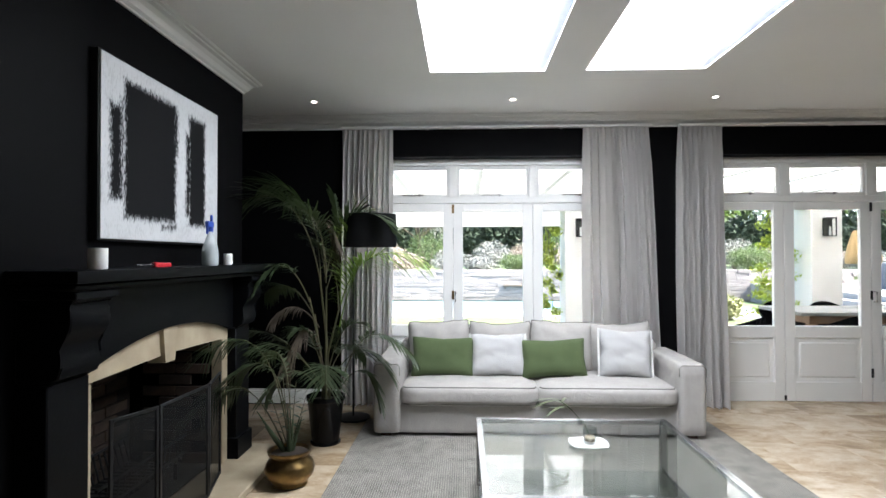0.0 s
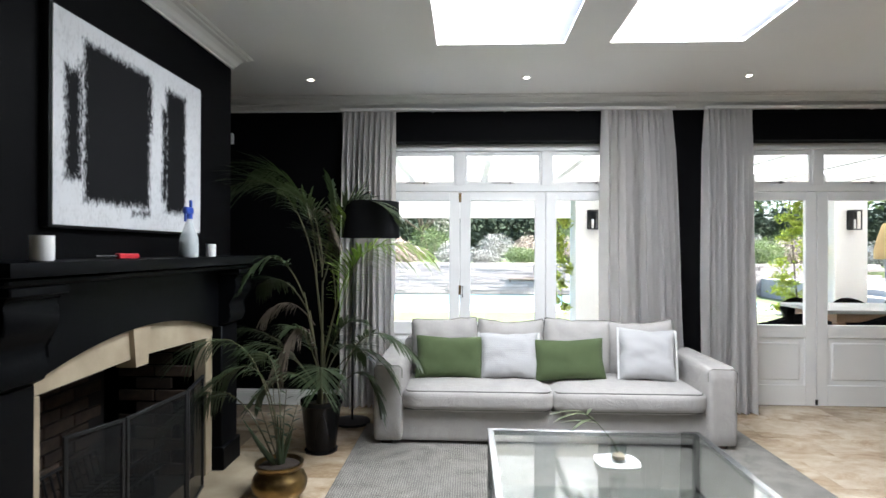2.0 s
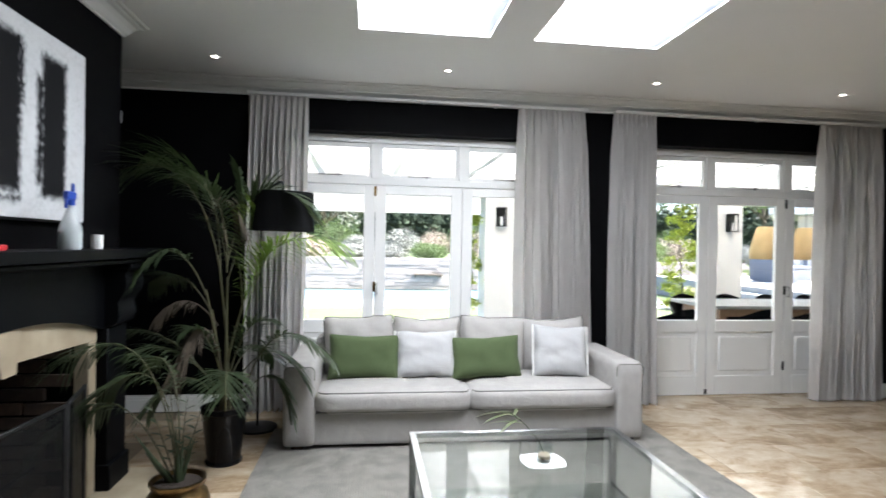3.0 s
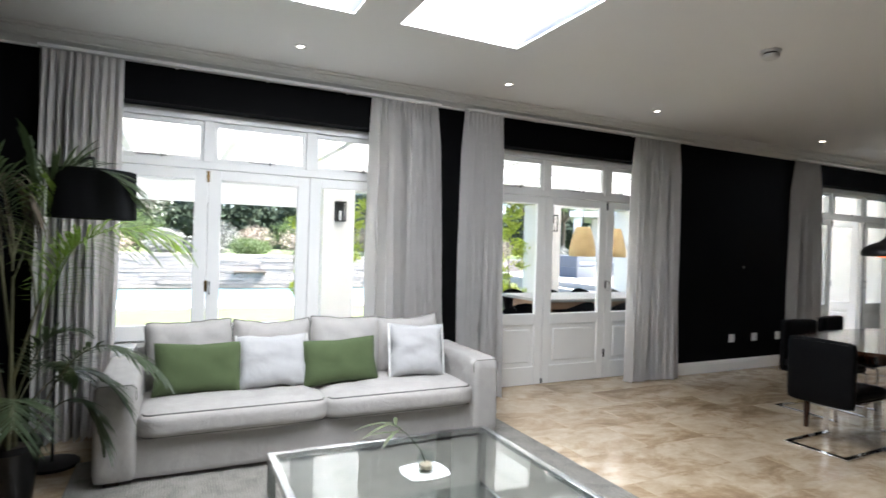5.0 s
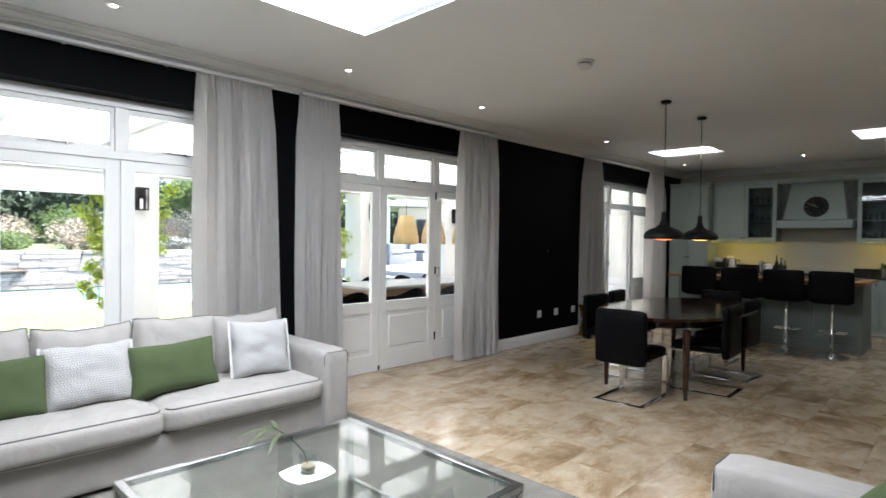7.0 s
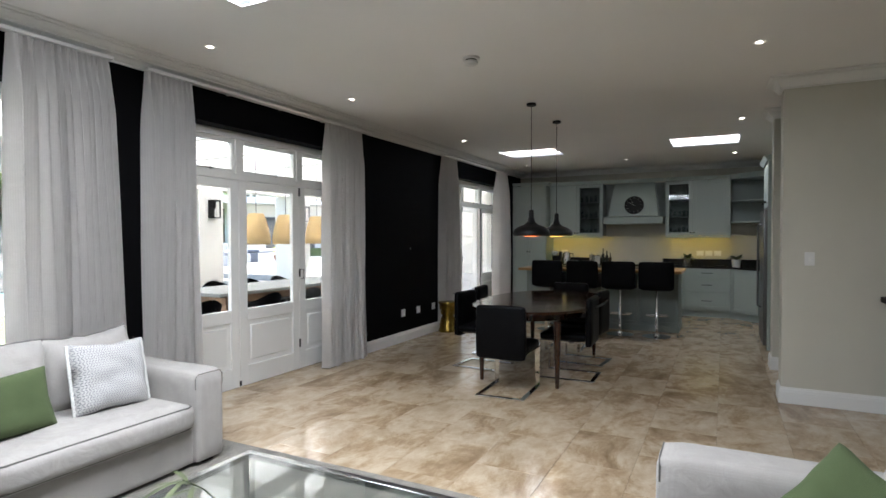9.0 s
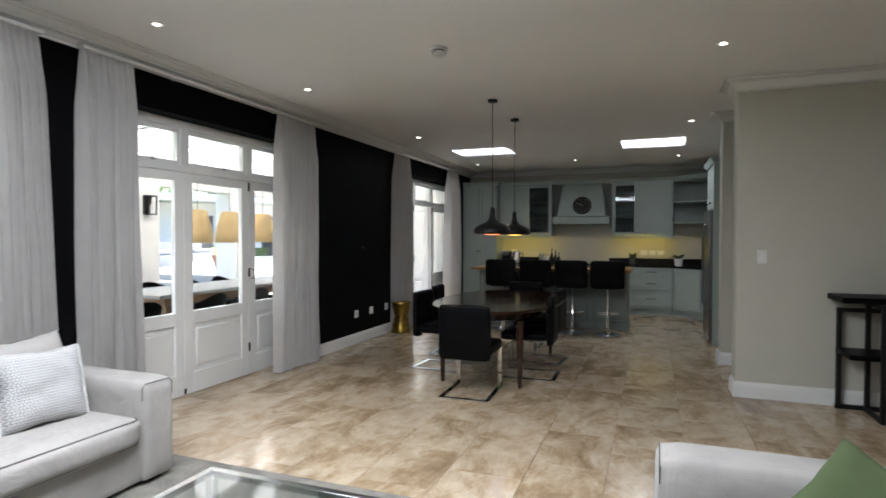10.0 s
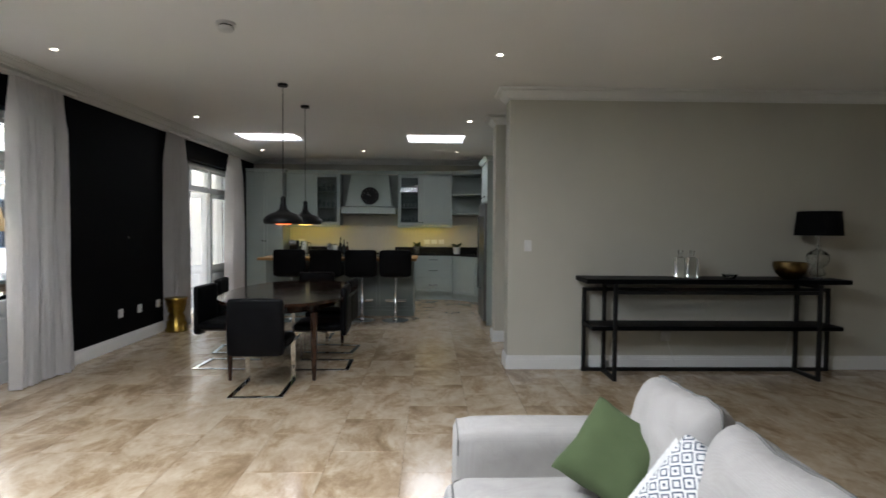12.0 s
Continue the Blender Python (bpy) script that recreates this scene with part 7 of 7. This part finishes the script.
def porch_chair(x, y, rz):
    t = thing("outdoor_chair", "black moulded outdoor armchair at the porch table", "outdoor chair", (x, y, -0.05), rz, group="chairs at the porch table")
    bm = B()
    N1, M1 = 14, 6
    g = {}
    for i in range(N1 + 1):
        a = math.pi * (i / N1)
        for j in range(M1 + 1):
            v = j / M1
            top = 0.66 + 0.17 * math.sin(a) ** 1.3 - 0.03 * math.sin(2 * a) ** 2
            z = 0.43 + (top - 0.43) * v
            r = 0.29 + 0.08 * v
            g[i, j] = bm.verts.new((r * math.cos(a), -r * math.sin(a) * 0.95, z))
    for i in range(N1):
        for j in range(M1):
            bm.faces.new((g[i, j], g[i + 1, j], g[i + 1, j + 1], g[i, j + 1]))
    bmesh.ops.solidify(bm, geom=bm.faces, thickness=0.018)
    part("shell_back", bm, M_LEATHER, t)
    part("seat", box(B(), -0.25, 0.25, -0.22, 0.26, 0.4, 0.44, 0.015, 2), M_BLACK, t)
    for sx in (-0.2, 0.2):
        for sy in (-0.18, 0.2):
            part("leg", tube(B(), [(sx * 1.15, sy * 1.15, 0), (sx, sy, 0.4)], 0.014, 8), M_BLACK, t)
    return t


p0 = porch_chair(4.02, 7.35, 0)
for x, y, rz in ((4.95, 7.33, 4), (5.75, 7.35, -3), (6.55, 7.34, 2), (7.35, 7.35, 0), (5.2, 8.8, 180), (5.9, 8.82, 176), (6.6, 8.8, 180), (7.3, 8.8, 184)):
    copy_thing(p0, pose(x, y, -0.05, 0, 0, rz))


def wicker(x, y):
    t = thing("wicker_pendant", "large bell-shaped woven wicker pendant above the porch table", "pendant lamp", (x, y, 0), group="wicker pendants")
    part("shade", lathe(B(), [(0.085, 1.79), (0.1, 1.8), (0.12, 1.77), (0.17, 1.6), (0.2, 1.45), (0.2, 1.37), (0.19, 1.35), (0.188, 1.37), (0.16, 1.58), (0.085, 1.79)], 32), M_WICKER, t)
    part("cord", tube(B(), [(0, 0, 1.79), (0, 0, RZ - 0.001)], 0.005, 6), M_BLACK, t)
    bm = B()
    tube(bm, [(-0.1, 0, 1.785), (0.1, 0, 1.785)], 0.004, 6)
    part("spider", bm, M_BLACK, t)


for x in (5.79, 6.4, 7.14):
    wicker(x, 8.1)

# neighbouring wing, lounge and steps
wg = thing("garden_pavilion", "white plastered pavilion with dark framed glass doors", "building", (24.5, 22.8, 0), -40)
part("wall", box(B(), -4.5, 4.5, -2, 2, GZ, 3.1, 0.02), M_RENDER, wg)
part("roof", box(B(), -5.6, 5.0, -3.6, 2.4, 3.1005, 3.4, 0.02), M_RENDER, wg, "flat white overhanging roof")
for k in range(4):
    x = -3.6 + k * 1.9
    w = part("window", box(B(), x, x + 1.5, -2.03, -2.0005, 0.15, 2.5), M_DARKGLASS, wg)
    bm = B()
    for q in (0.0, 0.72, 1.44):
        box(bm, x + q, x + q + 0.06, -2.07, -2.0305, 0.15, 2.5)
    box(bm, x, x + 1.5, -2.069, -2.031, 2.44, 2.5)
    part("window_frame", bm, M_GREYC, w)
for x in (-5.2, -1.0):
    part("column", box(B(), x - 0.2, x + 0.2, -3.4, -3.0, GZ, 3.0995, 0.01), M_RENDER, wg)


def lounge(x, y, w, rz=0):
    t = thing("outdoor_sofa", "grey upholstered outdoor sofa on the upper terrace", "outdoor sofa", (x, y, 0.5), rz, group="terrace sofas")
    part("base", box(B(), -w / 2, w / 2, -0.4, 0.4, 0.0, 0.36, 0.02, 2), M_GREYC, t)
    part("backrest", box(B(), -w / 2, w / 2, 0.25, 0.42, 0.361, 0.75, 0.03, 2), M_GREYC, t)
    part("seat_cushion", soft_box(B(), -w / 2 + 0.1, w / 2 - 0.1, -0.4, 0.24, 0.365, 0.5, 0.04, 0.01, 3, 6), M_GREYC, t)


lounge(14.2, 18.2, 1.8)
lounge(16.4, 18.6, 1.6, 12)
lounge(13.0, 17.0, 1.0, 90)
for k, (x, y) in enumerate(((11.3, 12.6), (12.3, 13.4))):
    t = thing("terracotta_planter", "terracotta pot of long green grasses on the terrace", "planter", (x, y, 0.5), group="terrace planters")
    part("pot", lathe(B(), [(0.0, 0.0), (0.2, 0.0), (0.3, 0.42), (0.32, 0.42), (0.32, 0.48), (0.27, 0.48), (0.26, 0.4), (0.0, 0.4)], 24), M_TERRA, t)
    bm = B()
    for q in range(120):
        a, r = rnd.uniform(0, 6.28), rnd.uniform(0, 0.22)
        leaf(bm, (r * math.cos(a), r * math.sin(a), 0.4), (0.6 * math.cos(a), 0.6 * math.sin(a), 1.0), rnd.uniform(0.35, 0.6), 0.025, 0.4)
    part("blades", bm, M_VINE, t, smooth=False, kind="stuff")
bm = B()
for k in range(3):
    box(bm, 9.22 + k * 0.42, 9.22 + (k + 1) * 0.42, 10.65, 15.6, -0.5, 0.05 + 0.15 * k, 0.01)
structure("garden_step", bm, M_PAVE, "low pale stone steps up to the terrace")

# ---- floor stones, last ----
TW, TD, GAP = 0.61, 0.46, 0.0016
tile_me = finish(box(B(), -TW / 2 + GAP / 2, TW / 2 - GAP / 2, -TD / 2 + GAP / 2, TD / 2 - GAP / 2, -0.0125, 0.0, 0.0005), "floor_tile", M_TILE, False)
shown = []
rest = B()
j = 0
y = 2.09 + 8 * TD + TD / 2
while y > -3.2:
    x = -1.2 + TW / 2 - (TW / 2 if j % 2 else 0)
    while x < 11.45 + TW / 2:
        hidden = x > 5.6 and y < 0.7 or (x > 10.9 + TW / 2) or (-0.04 < x < 2.25 and 1.3 < y < 5.2)
        if not hidden:
            shown.append((x, y))
        x += TW
    y -= TD
    j += 1
shown.sort(key=lambda p: (p[0] - 3.4) ** 2 + (p[1] - 3.0) ** 2)
for x, y in shown[:300]:
    o = new("floor_tile", tile_me)
    o.parent = floor
    o.matrix_basis = pose(x, y, 0)
bm = B()
for x, y in shown[300:]:
    vs = [bm.verts.new((x + a * (TW - GAP) / 2, y + b * (TD - GAP) / 2, 0)) for a, b in ((-1, -1), (1, -1), (1, 1), (-1, 1))]
    ws = [bm.verts.new((v.co.x, v.co.y, -0.0125)) for v in vs]
    bm.faces.new(vs)
    for q in range(4):
        bm.faces.new((vs[q], ws[q], ws[(q + 1) % 4], vs[(q + 1) % 4]))
structure("floor_tiles_far", bm, M_TILE, "far travertine floor blocks", parent=floor)["kind"] = "stuff"
